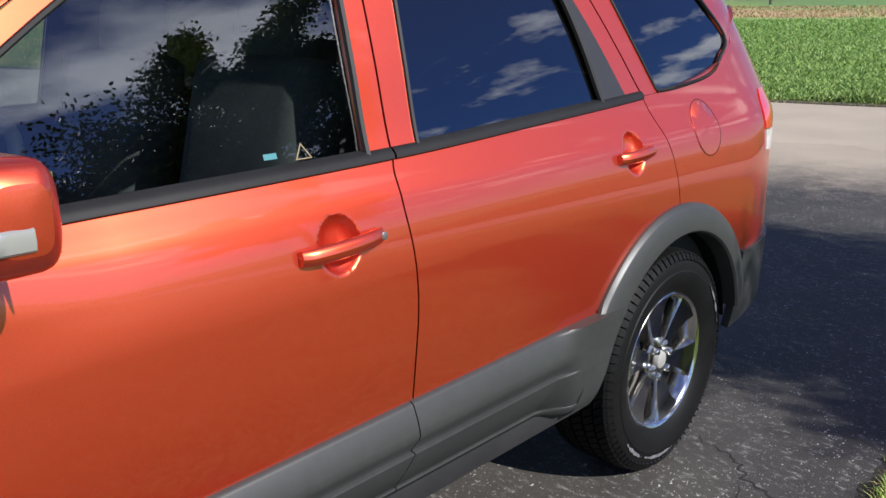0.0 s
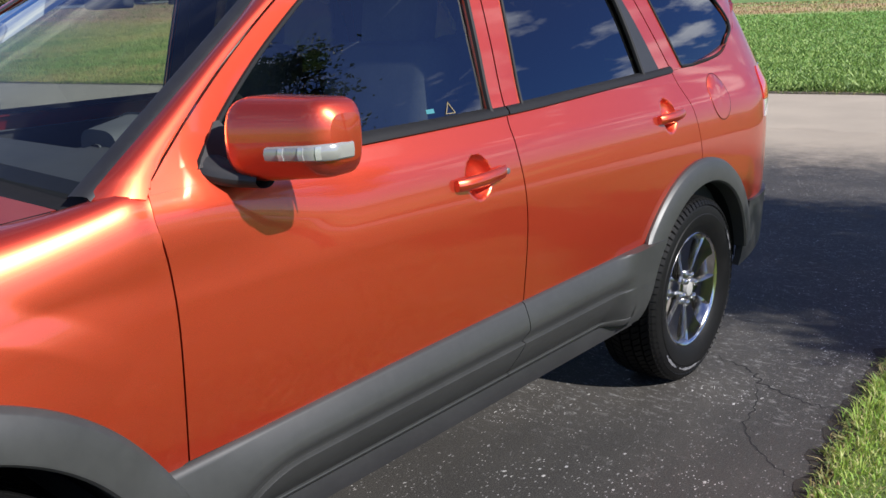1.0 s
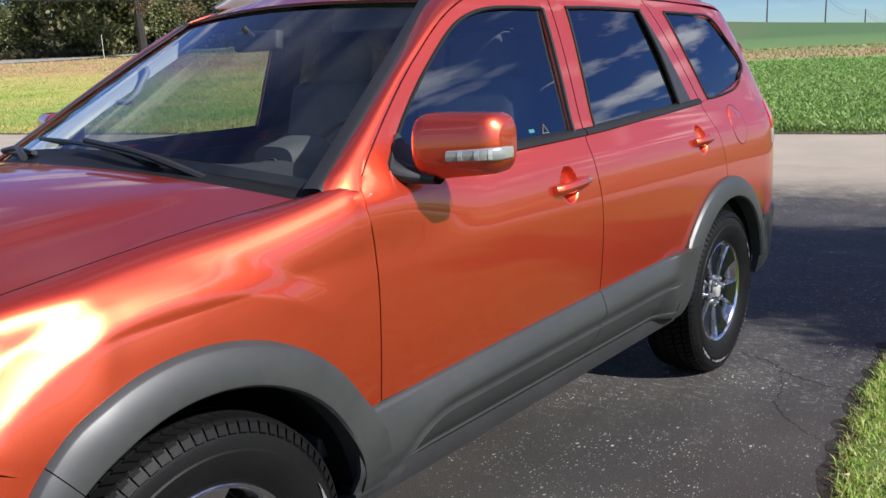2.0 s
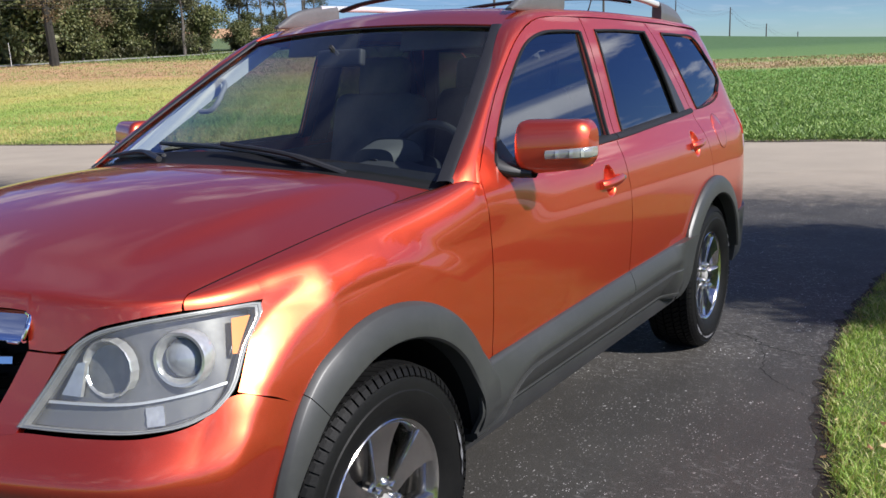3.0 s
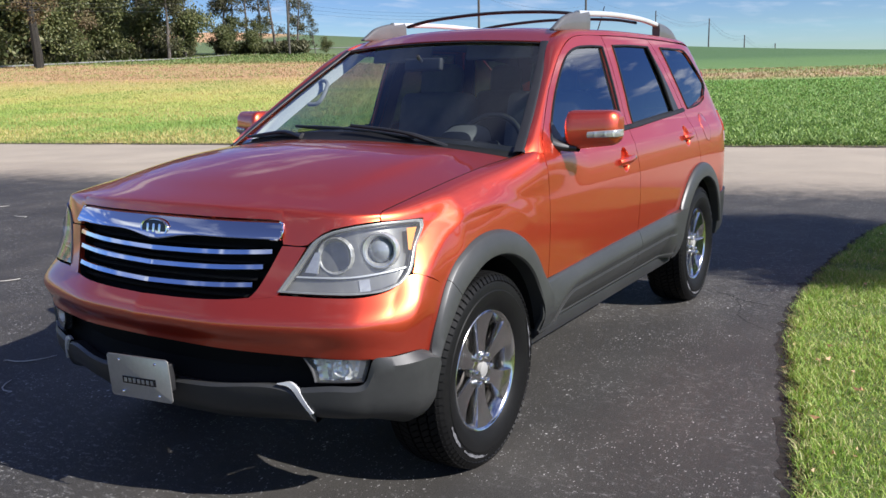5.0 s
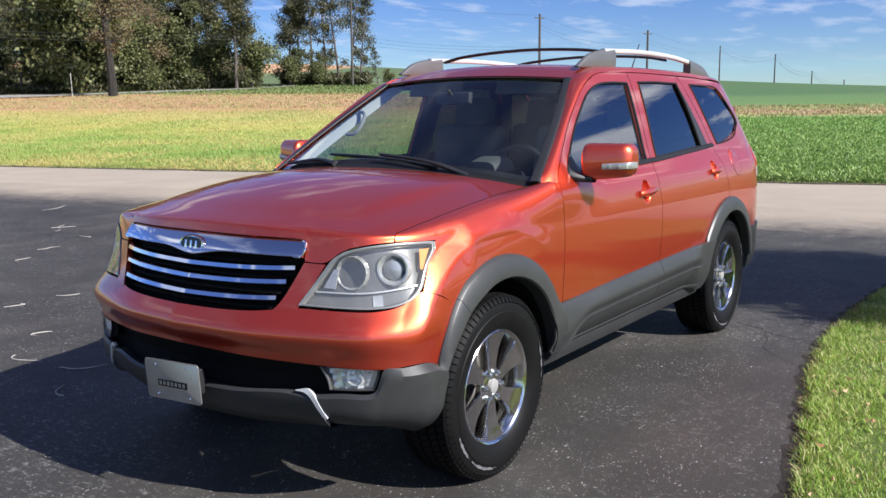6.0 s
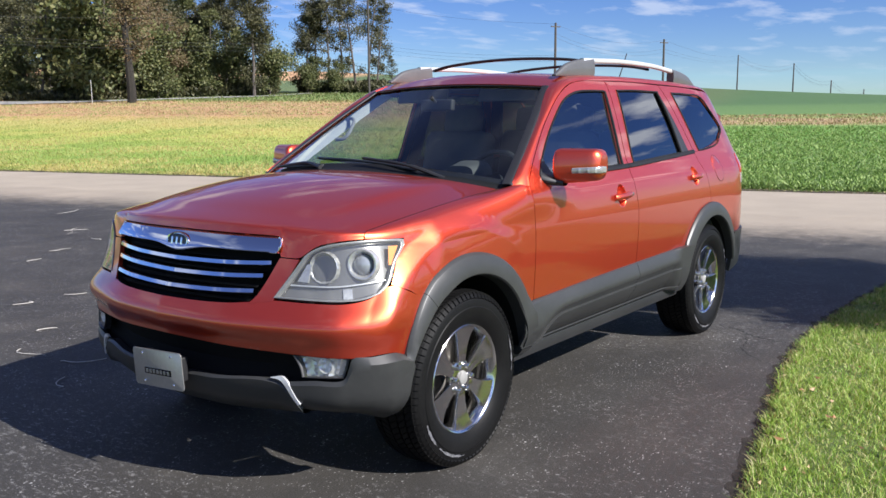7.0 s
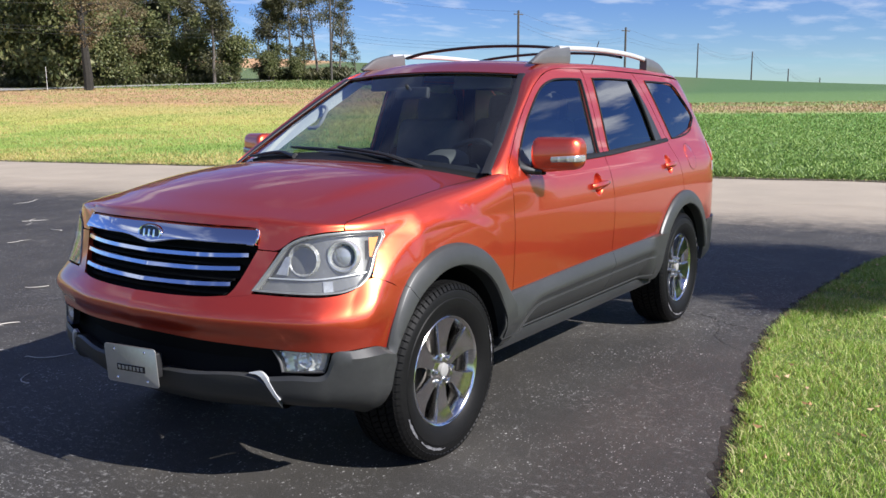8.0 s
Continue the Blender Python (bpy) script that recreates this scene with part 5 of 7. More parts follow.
sided("lens", sheet(hl_grid, skin, 0.006, 0.008, False), LENS)
sided("housing", joined(collar(hl_grid, [(0.0, 0.003), (0.015, 0.002), (0.04, -0.008), (0.07, -0.022)]), sheet(hl_grid, skin, -0.028, 0, False)), LAMP_GREY)
sided("bezel", collar(hl_grid, [(0.0, -0.001), (0.008, 0.0045), (0.030, 0.0045), (0.034, 0.002), (0.042, 0.002), (0.046, 0.0045), (0.060, 0.0040), (0.068, -0.012)]), BEZEL_GREY)
# lower lamp strip with ribs
low_grid = coons([(0.408, 0.811), (0.58, 0.803), (0.73, 0.826)], [(0.430, 0.850), (0.58, 0.848), (hl_q[0][0] - 0.012, 0.866)], [(0.408, 0.811), (0.430, 0.850)], [(0.73, 0.826), (hl_q[0][0] - 0.012, 0.866)], 40, 6)
strip_pts = [[(q, z) for q, z in row] for row in low_grid]
ribbed = [[tuple(on_nose(q, z, -0.022 + (0.0008 if i % 2 else -0.0008))[0]) for i, (q, z) in enumerate(row)] for row in strip_pts]
sided("side_lamp", sheet(ribbed, None, 0, 0.01, False), material("ribbed_lamp_silver", (0.20, 0.20, 0.195), 0.2, 0.4), "pale ribbed lower lamp strip")
lit = coons([(0.605, 0.808), (0.640, 0.809)], [(0.605, 0.844), (0.640, 0.846)], [(0.605, 0.808), (0.605, 0.844)], [(0.640, 0.809), (0.640, 0.846)], 6, 5)
sided("parking_bulb", sheet([[tuple(on_nose(q, z, -0.020 + 0.004 * ((i + j) % 2))[0]) for i, (q, z) in enumerate(row)] for j, row in enumerate(lit)], None, 0, 0.004, False), BOWL, "bright parking bulb reflector")
sided("divider", sheet(coons([(0.436, 0.851), (0.58, 0.850), (hl_q[0][0] - 0.01, 0.868)], [(0.438, 0.856), (0.58, 0.855), (hl_q[0][0] - 0.008, 0.873)], [(0.436, 0.851), (0.438, 0.856)], [(hl_q[0][0] - 0.01, 0.868), (hl_q[0][0] - 0.008, 0.873)], 20, 3), skin, -0.012, 0.03, False), SILVER)


def faced(piece, q, z, out, tilt=0.55):
    """Turns a piece that was turned about +y to look out of the lamp at (q, z)."""
    p, n = on_nose(q, z, out)
    n = (n * tilt + Vector((1, 0.12, 0)) * (1 - tilt)).normalized()
    m = Matrix.Translation(p) @ n.to_track_quat("Y", "Z").to_matrix().to_4x4()
    return moved(piece, m)


sided("high_beam", faced(joined(lathe([(0.0, -0.050), (0.024, -0.045), (0.030, -0.036), (0.046, -0.020), (0.050, -0.010), (0.057, 0.002), (0.060, 0.004), (0.0615, 0.0), (0.062, -0.02)], 18), lathe([(0.0, -0.016), (0.009, -0.018), (0.010, -0.045)], 12)), 0.540, 0.920, -0.014, 0.35), BOWL, angle=8)
sided("low_beam", faced(lathe([(0.041, -0.016), (0.044, 0.000), (0.050, 0.007), (0.056, 0.008), (0.060, 0.002), (0.061, -0.03)], 36), 0.690, 0.930, -0.003, 0.35), BOWL)
sided("projector_lens", faced(lathe([(0.0, 0.014), (0.014, 0.012), (0.026, 0.006), (0.036, -0.004), (0.041, -0.012), (0.041, -0.03)], 28), 0.690, 0.930, -0.005, 0.35), material("projector_glass", (0.22, 0.24, 0.26), 0.03, 0.0, Coat_Weight=1.0, Specular_IOR_Level=1.0))
amber = [(hl_q[1][0] - 0.034, 0.922), (hl_q[1][0] - 0.024, 0.920)], [(hl_q[2][0] - 0.070, 0.990), (hl_q[2][0] - 0.030, 0.988)]
sided("side_reflector", sheet(coons(amber[0], amber[1], [amber[0][0], amber[1][0]], [amber[0][1], amber[1][1]], 6, 9), skin, -0.006, 0.001, False), AMBER, "amber side reflector")
# bright panel beside the high beam
sided("reflector_panel", sheet(coons([(0.458, 0.868), (0.490, 0.865)], [(0.486, 0.930), (0.500, 0.932)], [(0.458, 0.868), (0.486, 0.930)], [(0.490, 0.865), (0.500, 0.932)], 6, 8), skin, -0.014, 0.010, False), BOWL)
pair("lamp_gap", collar(hl_grid, [(-0.014, -0.008), (0.0, -0.004)]), DARK)

# lower bumper
low_q = list(np.linspace(0, 0.47, 28))
mesh_object("lower_intake", *sheet(nose_rows(list(np.linspace(0, 0.62, 28)), lambda q: [(0.640, -0.012), (0.60, -0.035), (0.54, -0.055), (0.47, -0.045), (0.42, -0.02)], None), None, 0, 0, True), DARK, car)
lip_top = pchip([0.0, 0.2, 0.34, 0.40, 0.47], [0.478, 0.484, 0.497, 0.488, 0.385])
mesh_object("lower_lip", *sheet(nose_rows(low_q, lambda q: [(float(lip_top(q)), -0.04), (float(lip_top(q)), 0.002), (float(lip_top(q)) - 0.010, 0.010), ((float(lip_top(q)) + 0.33) / 2, 0.004), (0.335, -0.012), (0.295, -0.05), (0.29, -0.14)], None), None, 0, 0, True), CLAD, car)
# bright trim along the lip's upper edge and down its end
trim_pts = [(0.376, 0.500), (0.405, 0.500), (0.424, 0.484), (0.440, 0.452), (0.453, 0.424), (0.464, 0.404)]
trim_line = curve(trim_pts, 60)
rows = []
for w, o in ((-0.5, 0.002), (-0.4, 0.014), (0.4, 0.014), (0.5, 0.002)):
    row = []
    for i, p in enumerate(trim_line):
        d = np.array(trim_line[min(i + 1, 59)]) - np.array(trim_line[max(i - 1, 0)])
        d = np.array([d[0], d[1]]) / (math.hypot(d[0] * 1.2, d[1]) + 1e-9)
        k = min(max((p[0] - 0.376) / 0.03, 0), 1) * (1 - 0.5 * min(max((p[0] - 0.43) / 0.045, 0), 1))
        wid = 0.003 + 0.015 * k
        row.append(tuple(on_nose(p[0] - d[1] * w * wid * 0.8, p[1] + d[0] * w * wid * 1.2, o)[0]))
    rows.append(row)
pair("skid_trim", sheet(rows, None, 0, 0, True), SILVER)
# grey corners of the bumper, with the fog lamps
cb = [(0.455, 0.330), (0.60, 0.310), (0.78, 0.300), (q_at(1.868, 0.33), 0.33)]
ct = [(0.420, 0.488), (0.50, 0.500), (0.598, 0.508), (0.613, 0.55), (0.630, 0.590), (0.70, 0.592), (0.8, 0.594), to_q(arch(WB, 0.480, 25, 26, 2))[0]]
cr = [cb[-1], *to_q([(1.879, 0.40), (1.872, 0.48), (1.862, 0.535)]), ct[-1]]
corner = coons(cb, ct, [cb[0], (0.452, 0.40), ct[0]], cr, 40, 12)
lifted = [[tuple(on_nose(q, z, (0.010 + 0.025 * min(max((q - 0.62) / 0.16, 0), 1) ** 1.5) * (0.1 if j == 11 else 1) - 0.050 * (max(0.425 - z, 0) / 0.12) ** 1.2)[0]) for q, z in row] for j, row in enumerate(corner)]
pair("bumper_corner", sheet(lifted, None, 0, 0.03, False), CLAD, angle=28)
fogs = []
for sgn in (1, -1):
    o = new("fog_lamp"); o.parent = car; fogs.append(o)
fog_grid = coons([(0.468, 0.512), (0.593, 0.518)], [(0.440, 0.592), (0.614, 0.592)], [(0.468, 0.512), (0.440, 0.592)], [(0.593, 0.518), (0.614, 0.592)], 12, 9)
pair("lens", sheet(fog_grid, skin, -0.004, 0.004, False), LENS, fogs)
pair("reflector", joined(sheet([[tuple(on_nose(q, z, -0.026 + 0.006 * ((i // 2 + j) % 2) - 0.004 * (i % 3))[0]) for i, (q, z) in enumerate(r)] for j, r in enumerate(fog_grid)], None, 0, 0, False), faced(lathe([(0.0, -0.03), (0.016, -0.022), (0.027, 0.0), (0.030, 0.004), (0.031, -0.02)], 24), 0.525, 0.555, -0.016, 0.4)), FOG_SILVER, fogs)
pair("fog_surround", collar(fog_grid, [(-0.05, 0.004), (-0.01, 0.002), (0.03, -0.006), (0.04, -0.03)]), BLACK, fogs)

# front plate: plain metal with a dark lettered bar
plate = new("front_plate"); plate.parent = car
plate_at = pose(2.372, 0.028, 0.482, 0, 2, 2) @ pose(0, 0, 0, 2.5, 0, 0)
corner_of = [(sy * (0.1525 - 0.014) + 0.014 * math.cos(radians(a)), sz * (0.0775 - 0.014) + 0.014 * math.sin(radians(a))) for sy, sz, a0 in ((1, 1, 0), (-1, 1, 90), (-1, -1, 180), (1, -1, 270)) for a in range(a0, a0 + 91, 15)]
sheet_v = [(x, y * k, z * k) for x, k in ((-0.002, 1.0), (0.0012, 1.0), (0.002, 0.994)) for y, z in corner_of]
nc = len(corner_of)
sheet_f = [(j * nc + k, j * nc + (k + 1) % nc, (j + 1) * nc + (k + 1) % nc, (j + 1) * nc + k) for j in range(2) for k in range(nc)] + [tuple(range(2 * nc, 3 * nc)), tuple(range(nc - 1, -1, -1))]
mesh_object("plate_sheet", *moved((sheet_v, sheet_f), plate_at), PLATE, plate, label="brushed metal front plate")
bm = box((0.003, 0.165, 0.026), (0.003, 0.0, -0.012), bevel=0.001)
bm.transform(plate_at)
part("name_bar", bm, GLOSS_BLACK, plate)
for k in range(7):
    bm = box((0.002, 0.013, 0.015), (0.0052, -0.066 + 0.022 * k, -0.012), bevel=0.0006)
    bm.transform(plate_at)
    part("name_bar_mark", bm, PLATE, plate)
for y, z in ((-0.09, 0.058), (0.09, 0.058), (-0.09, -0.058), (0.09, -0.058)):
    bolt = lathe([(0.0, 0.007), (0.004, 0.0065), (0.006, 0.004), (0.0065, 0.0)], 12)
    mesh_object("bolt", *moved(bolt, plate_at @ pose(0, y, z, 0, 0, -90)), CHROME, plate)
part("plate_bracket", box((0.05, 0.26, 0.10), (2.342, 0.02, 0.49), bevel=0.008), BLACK, plate)

# ---- sides: handles, mirrors, fuel door ----
def build_handle(x0, x1, z0, z1, doors, lock):
    """A pull bar over a round finger cup."""
    c, zc = (x0 + x1) / 2, (z0 + z1) / 2
    n = 13
    rows = []
    for i in range(n):
        t = i / (n - 1)
        x, z = x0 + (x1 - x0) * t, z0 + (z1 - z0) * t
        lift = 0.020 + 0.016 * math.sin(math.pi * t) ** 0.6
        h = 0.0185 * (1 - 0.10 * abs(2 * t - 1) ** 3)
        y = side_y(x, z)
        thin = 0.012 if 0 < i < n - 1 else 0.009
        rows.append([(x, y + lift - 0.012 + 0.013 * math.cos(a) * (thin / 0.012), z + h * math.sin(a)) for a in np.linspace(0, 2 * math.pi, 15)])
    ends = [(rows[0], False), (rows[-1], True)]
    v, f = sheet(rows, None, 0, 0, False)
    for r, rev in ends:
        k = len(v)
        v += r[:-1]
        f.append(tuple(range(k, k + 14)) if rev else tuple(range(k + 13, k - 1, -1)))
    for x in (x0 - math.copysign(0.012, x0 - x1), x1 + math.copysign(0.012, x0 - x1)):
        z = z0 if abs(x - x0) < 0.05 else z1
        t = tube([(x, side_y(x, z) - 0.004, z), (x, side_y(x, z) + 0.016, z)], 0.013, 10)
        v, f = joined((v, f), t)
    handles = pair("door_handle", (v, f), PAINT, doors)
    if lock:
        x, z = x1 + 0.006, z1 + 0.001
        pair("key_lock", moved(lathe([(0.0, 0.002), (0.007, 0.002), (0.009, 0.0005), (0.009, -0.01)], 14), Matrix.Translation((x, side_y(x, z) + 0.024, z))), RAIL_GREY, handles)


build_handle(0.055, -0.158, 1.046, 1.056, door_fl, True)
build_handle(-1.098, -1.290, 1.098, 1.106, door_rl, False)


def build_mirrors():
    heads = []
    for sgn in (1, -1):
        o = new("door_mirror"); o.parent = (door_fl if sgn > 0 else door_fl[::-1])[0]
        heads.append(o)
    # shell: rounded-box sections from the inner end to the outer one
    secs = []
    for t in (0, 0.03, 0.07, 0.12, 0.2, 0.3, 0.4, 0.5, 0.6, 0.7, 0.78, 0.85, 0.91, 0.95, 0.98, 0.995, 1.0):
        y = 0.900 + 0.218 * t
        grow = (1 - (1 - min(t / 0.10, 1)) ** 2 * 0.45) * (1 - max((t - 0.80) / 0.20, 0) ** 3 * 0.38)
        cz, hz = 1.246 + 0.010 * t, 0.087 * grow * (1 - 0.14 * t)
        cx, hx = 0.690 - 0.055 * t, 0.082 * grow * (1 - 0.25 * t)
        sec = []
        for k in range(33):
            a = 2 * math.pi * k / 32
            ca, sa = math.cos(a), math.sin(a)
            e = 0.62 if ca > 0 else 0.35
            under = 1 - 0.42 * max(-sa - 0.25, 0) ** 1.3 if ca > 0 else 1.05
            sec.append((cx + hx * math.copysign(abs(ca) ** e, ca) * under, y, cz + hz * math.copysign(abs(sa) ** 0.72, sa)))
        secs.append(sec)
    v, f = sheet(secs, None, 0, 0, False)
    for sec, rev in ((secs[0], True), (secs[-1], False)):
        k = len(v)
        c = np.mean(np.array(sec[:-1]), axis=0) + np.array([0, -0.004 if rev else 0.006, 0])
        v += sec[:-1] + [tuple(c)]
        f += [((k + i, k + (i + 1) % 32, k + 32)[::-1] if not rev else (k + i, k + (i + 1) % 32, k + 32)) for i in range(32)]
    shells = pair("mirror_shell", (v, f), PAINT, heads, angle=60)
    # lamp in the shell
    rows = []
    for s, o in ((-1.0, 0.001), (-0.8, 0.007), (0.0, 0.010), (0.8, 0.007), (1.0, 0.001)):
        row = []
        for t in (*np.linspace(0.48, 0.9, 10), 0.94, 0.97, 0.99, 1.0):
            y = 0.900 + 0.218 * t
            cx, hx = 0.690 - 0.055 * t, 0.082 * (1 - 0.25 * t) * (1 - max((t - 0.80) / 0.20, 0) ** 3 * 0.38)
            z = 1.223 + 0.010 * t + s * (0.012 + 0.004 * t)
            row.append((cx + hx * 0.985 + o, y, z))
        row += [(x, 1.121 + o * 0.6, 1.233 + s * 0.016) for x in (0.668, 0.655, 0.640, 0.622)]
        rows.append(row)
    pair("turn_signal", sheet(rows, None, 0.0, 0.012, False), material("signal_lens", (0.30, 0.30, 0.285), 0.16, 0.35, Coat_Weight=1.0), shells, "clear turn signal strip")
    rows2 = [[(x + 0.0015, y, z) for x, y, z in row[2:14]] for row in (rows[1], rows[2], rows[3])]
    bits = [sheet([[p for p in r[i:i + 2]] for r in rows2], None, 0.0005, 0.002, False) for i in (1, 5, 8)]
    for b in bits:
        pair("signal_bulb", b, BOWL, shells)
    # foot and sail
    foot = [(0.768, 0.835, 1.203), (0.748, 0.885, 1.182), (0.702, 0.950, 1.168)]
    rows = []
    for i, p in enumerate(curve(foot, 8)):
        r = 0.016 + 0.014 * (1 - i / 7)
        rows.append([(p[0] + 1.5 * r * math.cos(a), p[1], p[2] + r * math.sin(a)) for a in np.linspace(0, 2 * math.pi, 17)])
    pair("mirror_foot", sheet(rows, None, 0, 0, False), BLACK, heads)
    sail = coons([(0.66, 1.200), (0.80, 1.196)], [(0.715, 1.280), (0.728, 1.279)], [(0.66, 1.200), (0.715, 1.280)], [(0.80, 1.196), (0.728, 1.279)], 10, 8)
    pair("mirror_sail", sheet(sail, side, 0.006, 0.012, True), BLACK, heads)
    glassm = [[(0.594 - 0.026 * t, 0.935 + 0.13 * t, 1.25 + 0.055 * s) for t in np.linspace(0, 1, 6)] for s in (-1, 0, 1)]
    pair("mirror_glass", sheet(glassm, None, 0, 0.003, True), CHROME, heads)


build_mirrors()
fuel = []
for s, o in ((1.0, -0.002), (0.97, 0.0015), (0.5, 0.002), (0.02, 0.002)):
    fuel.append([(-1.665 + 0.086 * s * math.cos(a), side_y(-1.665 + 0.086 * s * math.cos(a), 1.135 + 0.09 * s * math.sin(a)) + o, 1.135 + 0.09 * s * math.sin(a)) for a in np.linspace(0, 2 * math.pi, 41)])
pair("fuel_door", sheet(fuel, None, 0, 0, False), PAINT, quarter_low)
gap = [[(-1.665 + 0.0885 * s * math.cos(a), side_y(-1.665 + 0.0885 * s * math.cos(a), 1.135 + 0.0925 * s * math.sin(a)) + 0.0008, 1.135 + 0.0925 * s * math.sin(a)) for a in np.linspace(0, 2 * math.pi, 41)] for s in (1.0, 0.975)]
pair("fuel_door_gap", sheet(gap, None, 0, 0, False), DARK, quarter_low)

# ---- rear end ----
REAR = pchip([0.66, 0.85, 1.10, 1.25, 1.53, 1.61], [-2.52, -2.55, -2.535, -2.47, -2.295, -2.23])


def rear_rows(z0, z1, n, out=0.0, inset=0.0):
    rows = []
    for z in np.linspace(z0, z1, n):
        xe = float(REAR(z))
        ye = side_y(xe, z) * (1 - inset)
        rows.append([(xe - (0.055 * (1 - v ** 2) + 0.02 * (1 - abs(v) ** 8)) - out, ye * v, z) for v in np.linspace(-1, 1, 31)])
    return rows


tailgate = mesh_object("tailgate", *sheet(rear_rows(0.66, 1.23, 14), None, 0, 0.01, True), PAINT, car)
mesh_object("rear_glass", *sheet(rear_rows(1.24, 1.58, 12), None, 0, 0.006, True), PRIVACY, tailgate)
top = curve(RAIL_IN[3:], 60)[-1]
spoil = [[(float(REAR(1.585)) - 0.055 * (1 - v * v), side_y(float(REAR(1.585)), 1.585) * 0.97 * v, 1.585) for v in np.linspace(-1, 1, 31)],
         [(float(top[0]) - 0.13 - 0.05 * (1 - v * v), 0.545 * v, 1.640 + 0.03 * (1 - v * v)) for v in np.linspace(-1, 1, 31)],
         [(float(top[0]), 0.55 * v, float(top[2]) + 0.028 * (1 - abs(v) ** 2.2)) for v in np.linspace(-1, 1, 31)]]
mesh_object("roof_spoiler", *sheet(spoil, None, 0, 0.01, True), PAINT, tailgate)
tails = []
for sgn in (1, -1):
    o = new("tail_light"); o.parent = car; tails.append(o)
pair("red_lens", sheet(coons([(-2.530, 1.075), (-2.130, 1.088)], [(-2.470, 1.232), (-2.190, 1.226)], [(-2.530, 1.075), (-2.50, 1.15), (-2.470, 1.232)], [(-2.130, 1.088), (-2.142, 1.15), (-2.190, 1.226)], 20, 10), side, 0.004, 0.015, True), RED, tails)
pair("clear_lens", sheet(coons([(-2.538, 0.985), (-2.122, 1.012)], [(-2.530, 1.070), (-2.130, 1.083)], [(-2.538, 0.985), (-2.530, 1.070)], [(-2.122, 1.012), (-2.130, 1.083)], 20, 6), side, 0.004, 0.015, True), material("reversing_lens", (0.66, 0.66, 0.65), 0.15, 0.2, Coat_Weight=1.0), tails)
rb_b = [(-2.50, 0.47), (-2.2, 0.43), (-1.90, 0.37)]
rb_t = [(-2.53, 0.665), (-2.2, 0.668), (-1.94, 0.660)]
rbv = sheet(coons(rb_b, rb_t, [rb_b[0], rb_t[0]], [rb_b[-1], rb_t[-1]], 16, 8), side, 0.014, 0.03, True)
rows = []
for z, x, k in ((0.455, -2.50, 0.99), (0.50, -2.535, 1.0), (0.60, -2.555, 1.0), (0.665, -2.54, 1.0)):
    rows.append([(x - 0.06 * (1 - v * v), (side_y(-2.52, z) + 0.012) * v * k, z) for v in np.linspace(-1, 1, 31)])
mesh_object("rear_bumper", *joined(half_and_mirror(*rbv), sheet(rows, None, 0, 0.02, True)), CLAD, car)

# ---- roof rails and cross bars ----
rails = []
for sgn in (1, -1):
    o = new("roof_rail"); o.parent = car; rails.append(o)


def oblong(path, ry, rz, n=16):
    """A rounded bar along x: sections of half-widths ry and half-heights rz."""
    rows = []
    for (x, y, z), a, b in zip(path, ry, rz):
        rows.append([(x, y + a * math.copysign(abs(math.cos(t)) ** 0.7, math.cos(t)), z + b * math.copysign(abs(math.sin(t)) ** 0.7, math.sin(t))) for t in np.linspace(0, 2 * math.pi, n + 1)])
    v, f = sheet(rows, None, 0, 0, True)
    k = len(v)
    v += rows[0][:-1] + rows[-1][:-1]
    f += [tuple(range(k, k + n)), tuple(range(k + 2 * n - 1, k + n - 1, -1))]
    return v, f


bar = curve([(-0.12, 0.592, 1.806), (-0.6, 0.600, 1.824), (-1.1, 0.600, 1.822), (-1.50, 0.590, 1.800)], 16)
pair("rail_bar", oblong(bar, [0.017] * 16, [0.015] * 16), SILVER, rails)
def rail_foot(xs, tops, ws):
    """A wedge that rises from the roof to the bar."""
    n = 14
    x, t, w = np.linspace(xs[0], xs[1], n), pchip([0, 0.35, 0.7, 1], tops), np.linspace(ws[0], ws[1], n)
    path = [(a, 0.586 + 0.008 * k / (n - 1), (1.706 + float(t(k / (n - 1)))) / 2) for k, a in enumerate(x)]
    return oblong(path, list(w), [(float(t(k / (n - 1))) - 1.706) / 2 for k in range(n)])


pair("rail_foot", rail_foot((0.185, -0.235), (1.716, 1.788, 1.814, 1.826), (0.014, 0.026)), RAIL_GREY, rails)
pair("rail_foot", rail_foot((-1.885, -1.42), (1.716, 1.785, 1.810, 1.820), (0.014, 0.026)), RAIL_GREY, rails)
for xb in (-0.27, -1.08):
    cross = curve([(xb, -0.575, 1.802), (xb, -0.45, 1.826), (xb - 0.01, 0, 1.850), (xb, 0.45, 1.826), (xb, 0.575, 1.802)], 24)
    rows = []
    for p in cross:
        rows.append([(p[0] + 0.026 * math.copysign(abs(math.cos(t)) ** 0.8, math.cos(t)), p[1], p[2] + 0.009 * math.sin(t)) for t in np.linspace(0, 2 * math.pi, 15)])
    mesh_object("cross_bar", *sheet(rows, None, 0, 0, False), BLACK, car)
mesh_object("aerial", *joined(tube([(-1.72, 0.05, 1.74), (-1.76, 0.07, 1.85), (-1.80, 0.09, 1.975)], [0.006, 0.004, 0.0035], 8), tube([(-1.715, 0.05, 1.735), (-1.725, 0.053, 1.775)], [0.022, 0.010], 12)), BLACK, car)

